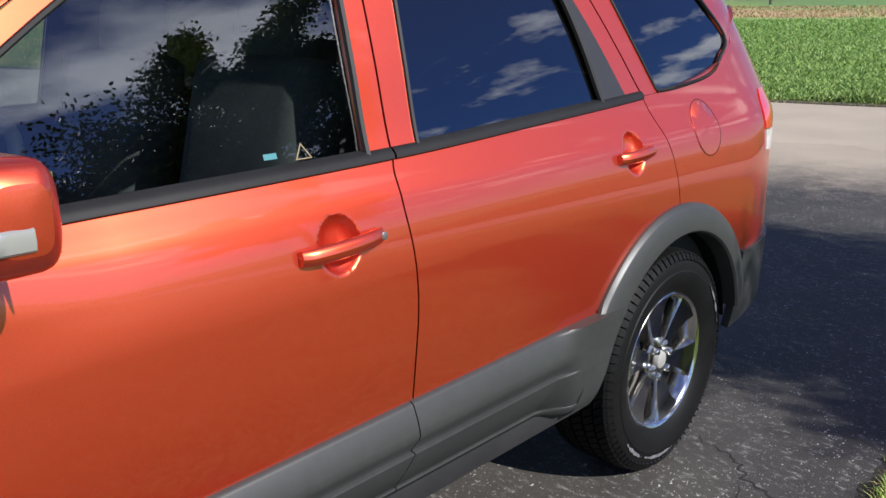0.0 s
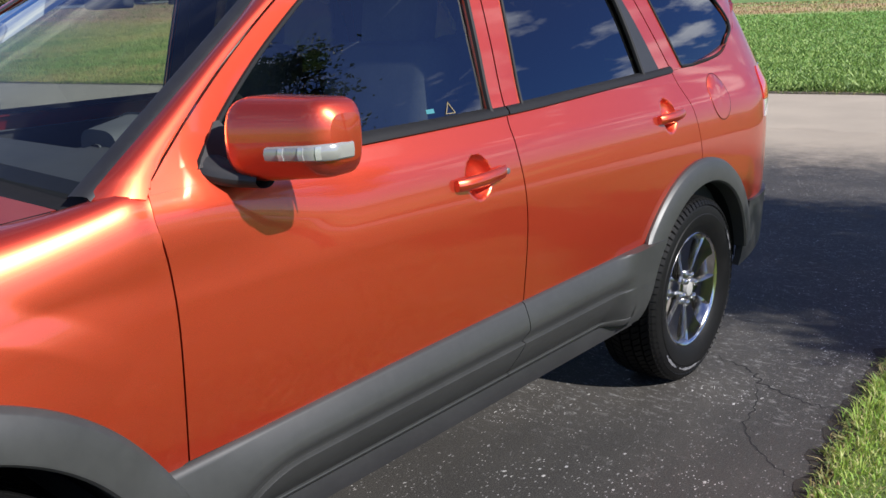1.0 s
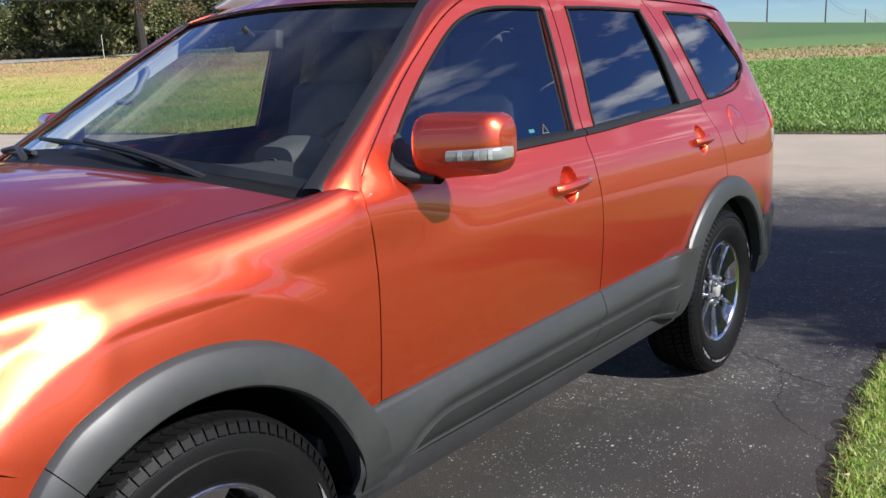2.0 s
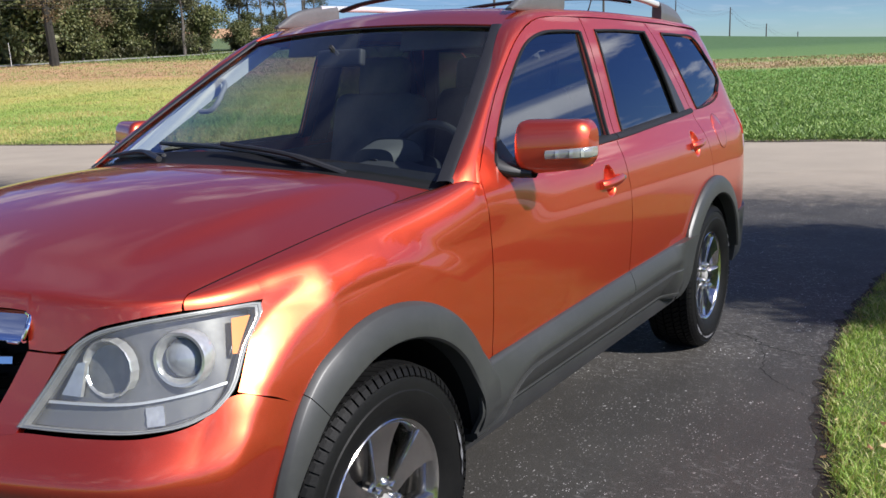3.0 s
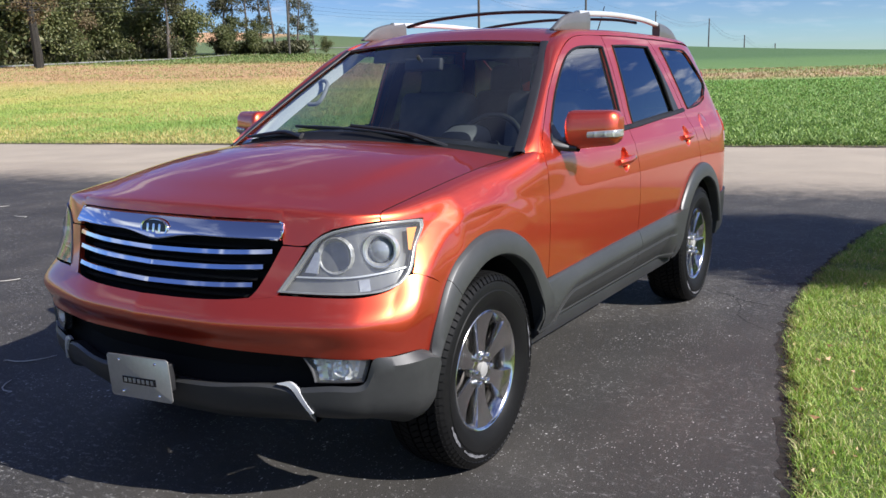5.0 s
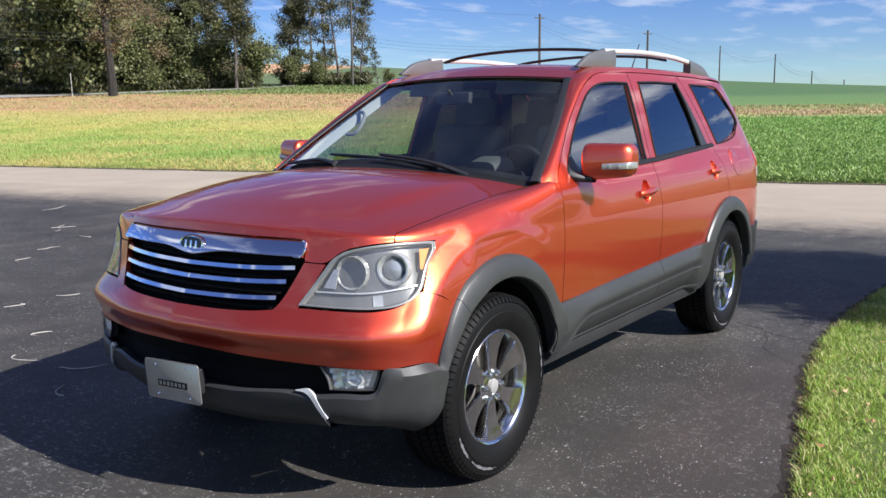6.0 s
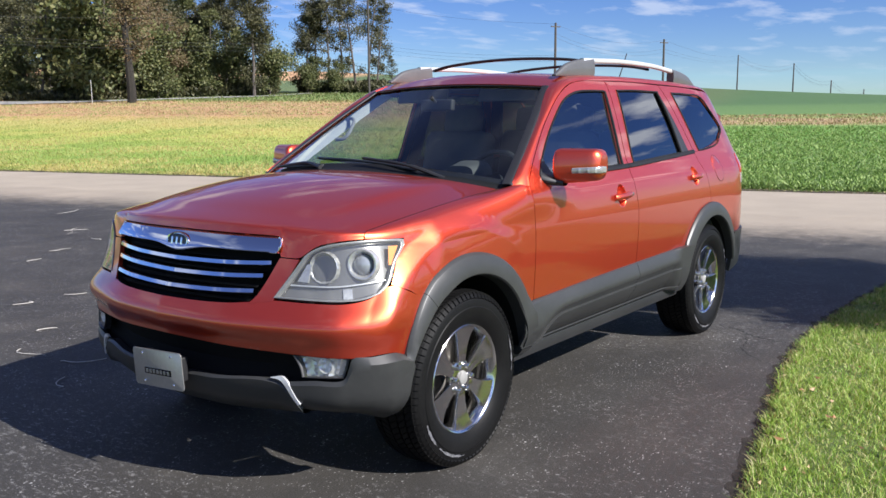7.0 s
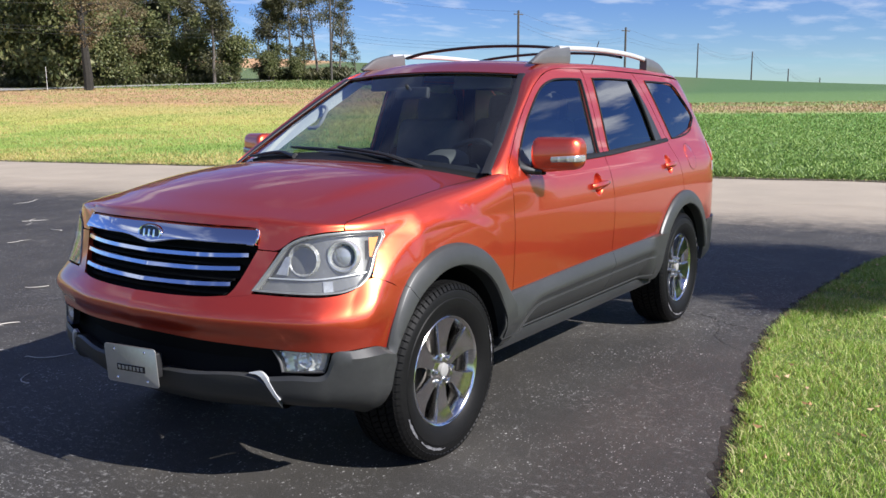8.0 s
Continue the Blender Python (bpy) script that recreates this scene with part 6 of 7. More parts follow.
# ---- wipers ----
def build_wiper(points, tip0, tip1):
    w = new("wiper"); w.parent = car
    mesh_object("arm", *tube([tuple(p) for p in curve(points, 14)], [0.011] * 5 + [0.008] * 9, 8), BLACK, w)
    a, b = Vector(tip0), Vector(tip1)
    mid = [tuple(a.lerp(b, t) + Vector((0.006, 0, 0.012 * math.sin(math.pi * t)))) for t in np.linspace(0, 1, 12)]
    mesh_object("bridge", *tube(mid, 0.006, 6), BLACK, w)
    mesh_object("blade", *tube([tuple(a), tuple(a.lerp(b, 0.5)), tuple(b)], 0.007, 6), BLACK, w)


def on_screen(v, t, out=0.015):
    left = curve(RAIL_IN[:4], 24)
    p = left[int(t * 23)]
    bow = (0.152 * (1 - t) + 0.075 * t) * (1 - v * v)
    return (p[0] - 0.012 + bow + out * 0.55, (p[1] - 0.012) * v, p[2] - 0.004 + 0.024 * (1 - v * v) * t + 0.070 * (1 - v * v) * (1 - t) + out * 0.8)


build_wiper([(1.10, 0.52, 1.195), on_screen(0.42, 0.0, 0.035), on_screen(0.05, 0.045, 0.035)], on_screen(0.46, 0.03), on_screen(-0.42, 0.10))
build_wiper([(1.20, -0.20, 1.235), on_screen(-0.42, 0.0, 0.035), on_screen(-0.62, 0.03, 0.035)], on_screen(-0.28, 0.02), on_screen(-0.86, 0.05))

# ---- cabin ----
part("headliner", box((2.0, 0.98, 0.03), (-0.92, 0, 1.672), bevel=0.01), INNER, car)
part("tailgate_trim", box((0.05, 1.02, 0.14), (-2.02, 0, 1.62), bevel=0.015), INNER_DARK, car)
part("cabin_floor", box((3.2, 1.62, 0.06), (-0.55, 0, 0.52), bevel=0.01), INNER_DARK, car)
inner = sheet(coons([(-2.2, 0.60), (0.90, 0.60)], [(-2.0, 1.245), (-0.9, 1.215), (0.0, 1.185), (0.88, 1.165)], [(-2.2, 0.60), (-2.0, 1.245)], [(0.90, 0.60), (0.88, 1.165)], 24, 10), side, -0.075, 0.01, True)
pair("door_trim", inner, INNER_DARK)
for pts in ([(-0.30, 1.19), (-0.315, 1.66)], [(-1.32, 1.24), (-1.13, 1.66)], [(-2.05, 1.40), (-1.80, 1.66)]):
    w = 0.06
    pair("pillar_trim", sheet(coons([(pts[0][0] - w, pts[0][1]), (pts[0][0] + w, pts[0][1])], [(pts[1][0] - w, pts[1][1]), (pts[1][0] + w, pts[1][1])], [(pts[0][0] - w, pts[0][1]), (pts[1][0] - w, pts[1][1])], [(pts[0][0] + w, pts[0][1]), (pts[1][0] + w, pts[1][1])], 5, 8), side, -0.035, 0.01, True), INNER_DARK)
front_pillar = []
for k in range(16):
    t = k / 15
    a = Vector(side(*[float(v) for v in curve([(0.80, 1.20), (0.70, 1.295), (0.50, 1.45), (0.30, 1.575)], 16)[k]])) - Vector((0.0, 0.040, 0.0))
    b = Vector([float(v) for v in curve(RAIL_IN[:4], 16)[k]]) - Vector((0.045, 0.030, 0.010))
    c = b + Vector((-0.042, -0.050, -0.016))
    front_pillar.append([tuple(a), tuple(a.lerp(c, 0.45) + Vector((0, -0.022, 0))), tuple(c), tuple(b)])
pair("front_pillar_trim", sheet(front_pillar, None, 0, 0.004, False), varied("pale_pillar_trim", (0.40, 0.41, 0.40), (0.50, 0.50, 0.48), 6.0, 0.6))
dash = []
for v in np.linspace(-1, 1, 25):
    hump = 0.045 * math.exp(-((v - 0.47) / 0.17) ** 2)
    dash.append([(0.52, 0.74 * v, 0.70), (0.54, 0.74 * v, 1.02), (0.58, 0.75 * v, 1.13 + hump), (0.66, 0.75 * v, 1.165 + hump * 0.9), (0.82, 0.75 * v, 1.160 + 0.03 * (1 - v * v)), (0.93 + 0.17 * (1 - v * v), 0.73 * v, 1.145 + 0.05 * (1 - v * v))])
mesh_object("dashboard", *sheet(dash, None, 0, 0.02, False), INNER_DARK, car)
dome = [[(0.66 + 0.06 * w, 0.335 + (0.105 - 0.02 * w) * math.copysign(abs(math.cos(a)) ** 0.6, math.cos(a)), 1.185 + (0.062 - 0.012 * w) * math.sin(a) ** 0.7) for a in np.linspace(0, math.pi, 21)] for w in (-1.0, 0.0, 0.7, 1.0)]
dome.append([(0.722, 0.335 + 0.9 * (p[1] - 0.335) * 0.3, 1.185 + (p[2] - 1.185) * 0.3) for p in dome[-1]])
mesh_object("dash_dome", *sheet(dome, None, 0, 0.006, True), varied("dash_dome_grey", (0.040, 0.042, 0.042), (0.060, 0.062, 0.062), 8.0, 0.8), car, label="grey dome on the dashboard")
sw = new("steering_wheel"); sw.parent = car
sw_at = pose(0.45, 0.36, 1.13, 0, -24, 0)
ring_pts = [(0, 0.185 * math.cos(a), 0.185 * math.sin(a)) for a in np.linspace(0, 2 * math.pi, 41)]
mesh_object("steering_rim", *moved(tube(ring_pts, 0.015, 10, False), sw_at), INNER_DARK, sw)
mesh_object("steering_hub", *moved(oval(0.07, 0.06, [(1.0, -0.02), (1.0, 0.02), (0.6, 0.03)]), sw_at @ pose(0, 0, 0, 0, 0, 180)), INNER_DARK, sw)
for a in (0, 180, 250, 290):
    mesh_object("steering_spoke", *moved(tube([(0, 0.05 * math.cos(radians(a)), 0.05 * math.sin(radians(a))), (0, 0.18 * math.cos(radians(a)), 0.18 * math.sin(radians(a)))], 0.012, 6), sw_at), INNER_DARK, sw)


def soft_box(size, m, name, mat, parent, r=0.05):
    bm = box(size, bevel=r)
    bm.transform(m)
    return part(name, bm, mat, parent, angle=70)


def build_seat(x, y, w=0.50, mat=INNER):
    s = new("seat"); s.parent = car
    soft_box((0.52, w, 0.16), pose(x + 0.20, y, 0.76, 0, -8, 0), "cushion", mat, s)
    soft_box((0.17, w, 0.66), pose(x - 0.09, y, 1.08, 0, -14, 0), "backrest", mat, s, 0.075)
    soft_box((0.12, w * 0.54, 0.20), pose(x - 0.195, y, 1.475, 0, -10, 0), "headrest", mat, s, 0.058)
    for d in (-0.06, 0.06):
        mesh_object("headrest_post", *tube([(x - 0.17, y + d, 1.35), (x - 0.19, y + d, 1.43)], 0.007, 6), CHROME, s)


for y in (0.37, -0.37):
    build_seat(-0.12, y)
for y in (0.40, 0.0, -0.40):
    build_seat(-1.02, y, 0.40)
soft_box((0.03, 1.19, 0.10), pose(-1.98, 0.0, 1.642, 0, 0, 0), "rear_header", INNER_DARK, car, 0.004)
soft_box((0.035, 0.22, 0.065), pose(0.46, 0.0, 1.555, 0, -8, 0), "rear_view_mirror", INNER_DARK, car, 0.012)
mesh_object("mirror_stalk", *tube([(0.48, 0, 1.57), (0.52, 0, 1.60)], 0.009, 6), INNER_DARK, car)
mesh_object("grab_handle", *tube([tuple(p) for p in curve([(0.60, -0.660, 1.365), (0.585, -0.612, 1.368), (0.565, -0.592, 1.395), (0.535, -0.590, 1.435), (0.505, -0.598, 1.470), (0.490, -0.625, 1.487), (0.487, -0.655, 1.488)], 28)], 0.0105, 8), PALE_PLASTIC, car)
for y in (0.30, -0.30):
    soft_box((0.02, 0.38, 0.12), pose(0.20, y, 1.635, 0, -20, 0), "sun_visor", INNER, car, 0.008)
# small stickers in the front window
for x, z, w, h, mat in ((0.048, 1.238, 0.031, 0.011, material("cyan_sticker", (0.03, 0.15, 0.17), 0.5)),):
    g = coons([(x - w / 2, z - h / 2), (x + w / 2, z - h / 2)], [(x - w / 2, z + h / 2), (x + w / 2, z + h / 2)], [(x - w / 2, z - h / 2), (x - w / 2, z + h / 2)], [(x + w / 2, z - h / 2), (x + w / 2, z + h / 2)], 3, 3)
    mesh_object("window_sticker", *sheet(g, side, -0.0085, 0.0005, True), mat, panes[0][0], label="small cyan sticker")
tri = joined(*[sheet([[tuple(Vector(side(*p)) + Vector((0, -0.0085, 0))) for p in (a, b)], [tuple(Vector(side(*(np.array(p) * 0.78 + np.array((-0.030, 1.231)) * 0.22))) + Vector((0, -0.0085, 0))) for p in (a, b)]], None, 0, 0.0005, False)
               for a, b in (((-0.051, 1.222), (-0.009, 1.222)), ((-0.009, 1.222), (-0.030, 1.254)), ((-0.030, 1.254), (-0.051, 1.222)))])
mesh_object("window_sticker", *tri, material("gold_sticker", (0.20, 0.16, 0.08), 0.5), panes[0][0], label="small gold triangle sticker")


# ---- plants ----
def scatter(name, places, heights, widths, lean, mat, label, category, rng, bend=0.35, leaf=False):
    """Many blades or leaves as one mesh: each a bent strip, or a pointed leaf."""
    n = len(places)
    a = rng.uniform(0, 2 * np.pi, n)
    tilt = rng.uniform(0, 2 * np.pi, n)
    side_v = np.stack([np.cos(a), np.sin(a), np.zeros(n)], -1) * widths[:, None] / 2
    fall = np.stack([np.cos(tilt), np.sin(tilt), np.zeros(n)], -1) * (heights * lean)[:, None]
    up = np.zeros((n, 3))
    up[:, 2] = heights
    p = np.asarray(places, float)
    if leaf:
        rows = [p + up * 0.0, p - side_v + up * 0.45 + fall * 0.4, p + up * 0.95 + fall, p + side_v + up * 0.55 + fall * 0.6]
        verts = np.stack(rows, 1).reshape(-1, 3)
        faces = np.arange(4 * n).reshape(-1, 4)
    else:
        mid = p + up * 0.6 + fall * bend
        verts = np.stack([p - side_v, p + side_v, mid + side_v * 0.75, mid - side_v * 0.75, p + up * 0.97 + fall], 1).reshape(-1, 3)
        b = (np.arange(n) * 5)[:, None]
        quads, tris = b + np.array([0, 1, 2, 3]), b + np.array([3, 2, 4])
        me = bpy.data.meshes.new(name)
        me.from_pydata(verts.tolist(), [], quads.tolist() + tris.tolist())
        me.materials.append(mat)
        return tagged(new(name, me), label, category, kind="stuff")
    me = bpy.data.meshes.new(name)
    me.from_pydata(verts.tolist(), [], faces.tolist())
    me.materials.append(mat)
    return tagged(new(name, me), label, category, kind="stuff")


def lawn_blades():
    rng = np.random.default_rng(5)
    n = 170000
    x = rng.uniform(-7.5, 3.2, n)
    edge = np.array([float(LAWN_EDGE(v)) for v in np.linspace(-7.5, 3.2, 400)])
    y0 = np.interp(x, np.linspace(-7.5, 3.2, 400), edge)
    off = rng.random(n) ** 1.25 * 2.6
    y = y0 + off + rng.normal(0, 0.012, n) + 0.02 * np.sin(x * 19) + 0.015 * np.sin(x * 43 + 1)
    tuft = 0.75 + 0.5 * np.array([noise.noise((a * 3, b * 3, 0)) for a, b in zip(x, y)])
    h = rng.uniform(0.028, 0.062, n) * np.clip(tuft, 0.4, 1.4)
    w = rng.uniform(0.003, 0.006, n)
    scatter("lawn_grass", np.stack([x, y, np.full(n, 0.006)], -1), h, w, rng.uniform(0.2, 1.3, n), LAWN_BLADE, "short sunlit lawn grass, partly yellowed", "grass", rng)
    # the rest of the lawn, thinner
    m = 90000
    x = rng.uniform(-8.8, 8.8, m)
    y = np.array([float(LAWN_EDGE(v)) for v in x]) + 0.03 + rng.random(m) ** 0.9 * 9.0
    keep = (y - np.array([float(LAWN_EDGE(v)) for v in x]) > 2.1) | (x < -7.5) | (x > 3.2)
    x, y = x[keep], y[keep]
    m = len(x)
    scatter("lawn_grass", np.stack([x, y, np.full(m, 0.006)], -1), rng.uniform(0.035, 0.075, m), rng.uniform(0.006, 0.013, m), rng.uniform(0.3, 1.5, m), LAWN_BLADE, "short sunlit lawn grass away from the drive", "grass", rng)
    # bare pale rim of thatch where the lawn meets the drive
    m = 9000
    x = rng.uniform(-7, 3.2, m)
    y = np.interp(x, np.linspace(-7.5, 3.2, 400), edge) + rng.normal(-0.005, 0.022, m)
    scatter("lawn_thatch", np.stack([x, y, np.full(m, 0.002)], -1), rng.uniform(0.008, 0.03, m), rng.uniform(0.003, 0.007, m), rng.uniform(0.8, 2.5, m), VERGE_GRASS, "dry thatch along the lawn's edge", "grass", rng)


lawn_blades()


def field(name, mat, label, category, n, d0, d1, s0, s1, h, w, lean, seed, power=1.6, leaf=True, rows=0.0):
    rng = np.random.default_rng(seed)
    d = d0 + (d1 - d0) * rng.random(n) ** power
    s = rng.uniform(s0, s1, n) * (1 + 0.02 * d)
    along = np.array([-EDGE.y, EDGE.x])
    x = ROAD_X + EDGE.x * d + along[0] * s
    y = EDGE.y * d + along[1] * s
    z = np.array([rise(a, b) - 0.03 for a, b in zip(x, y)])
    lump = 0.8 + 0.6 * np.array([noise.noise((a * 0.9, b * 0.9, 0)) for a, b in zip(x, y)])
    big = 1 + 0.012 * d
    hh = rng.uniform(h * 0.45, h, n) * np.clip(lump, 0.35, 1.5)
    base = z + rng.uniform(0, 0.6, n) * hh * (1 if leaf else 0)
    return scatter(name, np.stack([x, y, base], -1), hh * (0.5 if leaf else 1) * big, rng.uniform(w * 0.6, w * 1.3, n) * big, rng.uniform(0.3, lean, n), mat, label, category, rng, leaf=leaf)


# s runs along the road: about -8 to the right of the car's tail, growing to the left
field("crop", CROP_LEAF, "dense green forage crop across the road", "crop", 250000, 0.35, 44, -26, 10, 0.27, 0.032, 1.4, 11)
field("meadow_grass", DRY_GRASS, "yellowing meadow grass across the road", "grass", 170000, 0.3, 46, 9, 62, 0.15, 0.022, 1.2, 12, leaf=False)
field("stubble", STUBBLE, "brown crop stubble with green weeds across the field", "stubble", 100000, 47, 70, -36, 110, 0.14, 0.04, 1.4, 14, 1.0, leaf=False)
field("meadow_grass", SHORT_GRASS, "short green grass before the wood", "grass", 42000, 69, 104, 20, 95, 0.17, 0.07, 1.3, 15, 1.0, leaf=False)
field("verge_grass", VERGE_GRASS, "dry grass and leaves along the road", "grass", 26000, -0.10, 0.75, -26, 60, 0.10, 0.03, 1.6, 13, 1.0, leaf=False)


def limb(p0, direction, length, r, rng, bendy=0.25, n=6):
    p, d = Vector(p0), Vector(direction).normalized()
    pts, rad = [tuple(p)], [r]
    for i in range(n):
        d = (d + Vector(rng.normal(0, bendy, 3)) * 0.5 + Vector((0, 0, 0.06))).normalized()
        p = p + d * length / n
        pts.append(tuple(p))
        rad.append(r * (1 - 0.85 * (i + 1) / n))
    return pts, rad


def build_tree(height, spread, mat, seed, label, leaves=5200, leaf=0.30, base=0.22, ragged=1.0, trunk_r=0.22, bare=0.0, bark=None):
    """A tapered trunk with limbs, and a crown of leaves in clumps round the limbs' ends."""
    rng = np.random.default_rng(seed)
    t = new("tree")
    tagged(t, label, "tree")
    wood = []
    pts, rad = limb((0, 0, -0.3), (rng.normal(0, 0.04), rng.normal(0, 0.04), 1), height * 0.92, trunk_r, rng, 0.10, 10)
    wood.append(tube(pts, rad, 8))
    tips = []
    for k in range(int(17 + height * 0.5)):
        f = base + (0.98 - base) * rng.random() ** 0.85
        i = min(int(f * 10), 9)
        p = Vector(pts[i]).lerp(Vector(pts[i + 1]), f * 10 - i)
        a = rng.uniform(0, 2 * math.pi)
        reach = spread * (0.45 + 0.55 * math.sin(math.pi * min(max((f - base) / (1 - base) * 0.85 + 0.12, 0), 1))) * rng.uniform(0.6, 1.15)
        lp, lr = limb(p, (math.cos(a), math.sin(a), rng.uniform(0.15, 0.8)), reach, max(trunk_r * 0.36 * (1 - f * 0.6), 0.02), rng, 0.35, 6)
        wood.append(tube(lp, lr, 5, False))
        tips += [(Vector(q), reach) for q in lp[2:]]
        for _ in range(2):
            j = int(rng.integers(2, 6))
            sp, sr = limb(lp[j], Vector(rng.normal(0, 1, 3)) + Vector((0, 0, 0.4)), reach * 0.45, lr[j] * 0.7 + 0.006, rng, 0.4, 4)
            wood.append(tube(sp, sr, 4, False))
            if rng.random() > bare:
                tips += [(Vector(q), reach) for q in sp[1:]]
    mesh_object("trunk", *joined(*wood), bark or BARK, t)
    per = max(leaves // len(tips), 4)
    c = np.array([q for q, _ in tips for _ in range(per)])
    size = np.array([min(0.30 * r, 0.9) * ragged for _, r in tips for _ in range(per)])
    n = len(c)
    c = c + rng.normal(0, 1, (n, 3)) * size[:, None] * np.array([0.55, 0.55, 0.42])
    c[:, 2] = np.maximum(c[:, 2], height * base * 0.45)
    u, w = rng.normal(0, 1, (n, 3)), rng.normal(0, 1, (n, 3))
    u /= np.linalg.norm(u, axis=1, keepdims=True)
    w -= u * (u * w).sum(1, keepdims=True)
    w /= np.linalg.norm(w, axis=1, keepdims=True)
    s = leaf * rng.uniform(0.5, 1.2, n)[:, None]
    verts = np.stack([c - u * s * 0.6, c - w * s * 0.30, c + u * s * 0.6, c + w * s * 0.34], 1).reshape(-1, 3)
    me = bpy.data.meshes.new("crown")
    me.from_pydata(verts.tolist(), [], np.arange(4 * n).reshape(-1, 4).tolist())
    me.materials.append(mat)
    crown = new("crown", me)
    crown.parent = t
    tagged(crown, kind="stuff")
    return t


def place_tree(t, x, y, turn=0.0, scale=1.0):
    t.scale = (scale,) * 3
    t.matrix_world = pose(x, y, rise(x, y) - 0.03, 0, 0, turn) @ Matrix.Diagonal((scale, scale, scale, 1))


# the tree on the lawn, which shades the drive and shows in the side windows
yard = build_tree(5.9, 2.0, YARD_LEAF, 31, "young leafy tree on the lawn beside the driveway", 150000, 0.052, 0.34, 0.50, 0.10)
place_tree(yard, -4.6, 7.0)

GREEN = "tall dark green tree in a row beyond the field"
kinds = [
    build_tree(20, 4.6, TREE_LEAF, 41, GREEN, 15000, 0.34, 0.05, 1.35, 0.34),
    build_tree(22, 4.0, TREE_LEAF_PALE, 42, "tall pale green tree in a row beyond the field", 13000, 0.34, 0.04, 1.3, 0.32),
    build_tree(19, 5.0, TREE_LEAF_BROWN, 43, "browning autumn tree with bare twigs beyond the field", 9000, 0.30, 0.08, 1.3, 0.45, 0.4),
    build_tree(23, 3.2, TREE_LEAF, 44, "tall narrow tree with thin foliage beyond the field", 5200, 0.32, 0.10, 1.1, 0.26, 0.4),
    build_tree(7, 3.0, TREE_LEAF_PALE, 45, "low bushy green tree at the wood's edge", 6500, 0.30, 0.02, 1.2, 0.14),
    build_tree(24, 4.4, TREE_LEAF_BROWN, 46, "thick dark trunk of an old tree with browning leaves", 9000, 0.30, 0.20, 1.3, 0.66, 0.3, OLD_BARK),
]
# direction from the drive, metres past the road, kind, size
WOOD = [(-112.5, 78, 0, 1.0), (-114.6, 74, 1, 0.9), (-116.2, 92, 3, 1.0), (-117.4, 72, 3, 1.0), (-118.3, 70, 3, 0.9), (-118.9, 88, 0, 0.9), (-119.6, 76, 4, 1.5), (-120.7, 72, 4, 1.55), (-121.9, 74, 4, 1.7),
        (-120.4, 98, 0, 1.0), (-123.4, 66, 5, 1.0), (-124.6, 86, 2, 0.9), (-125.9, 83, 2, 0.8), (-125.0, 79, 4, 1.0), (-126.6, 86, 4, 1.1), (-127.3, 93, 0, 0.8), (-128.3, 90, 1, 0.75), (-129.2, 94, 0, 0.85),
        (-130.9, 87, 0, 0.8), (-131.9, 91, 4, 0.9), (-129.9, 91, 4, 1.0), (-134.3, 104, 0, 0.78), (-134.8, 109, 3, 0.85), (-135.7, 106, 3, 0.85), (-136.6, 111, 3, 0.9), (-137.5, 108, 3, 0.85), (-138.3, 113, 3, 0.9), (-138.9, 110, 3, 0.75),
        (-134.6, 103, 4, 0.6), (-136.2, 105, 4, 0.5), (-140.0, 109, 3, 0.32), (-140.7, 112, 4, 0.28), (-116.8, 70, 4, 0.9), (-115.2, 69, 4, 1.0), (-128.0, 86, 4, 0.8)]
WOOD += [(-112 - 1.45 * i, 104 + (i % 3) * 7, (0, 1, 3)[i % 3], 1.0) for i in range(12)]
WOOD += [(-112.7 - 1.2 * i, 92 + (i % 4) * 5, (1, 0, 0)[i % 3], 0.9) for i in range(13)]
rng = np.random.default_rng(77)
used = set()
for az, d, k, sc in WOOD:
    p = bearing(az, d)
    turn, sc = rng.uniform(0, 360), sc * rng.uniform(0.95, 1.06)
    if k not in used:
        used.add(k)
        place_tree(kinds[k], p.x, p.y, turn, sc)
        tagged(kinds[k], group="trees beyond the field")
    else:
        copy_thing(kinds[k], pose(p.x, p.y, rise(p.x, p.y) - 0.03, 0, 0, turn) @ Matrix.Diagonal((sc, sc, sc, 1)))

# the lane that runs past the wood
LANE = pchip([-145, -140, -136.3, -131.8, -126.6, -120, -117, -108], [200, 150, 116, 89, 79, 67, 64.5, 58])
rows = []
for w in (-2.2, 0.0, 2.2):
    r = []
    for az in np.linspace(-145, -108, 90):
        p = bearing(az, float(LANE(az)) + w)
        r.append((p.x, p.y, rise(p.x, p.y) + 0.07 + 0.05 * (1 - abs(w) / 2.2)))
    rows.append(r)
tagged(mesh_object("lane", *sheet(rows, None, 0, 0), varied("pale_lane", (0.19, 0.185, 0.175), (0.33, 0.32, 0.30), 0.4, 0.9)), "pale country lane beyond the field", "road", kind="structure")

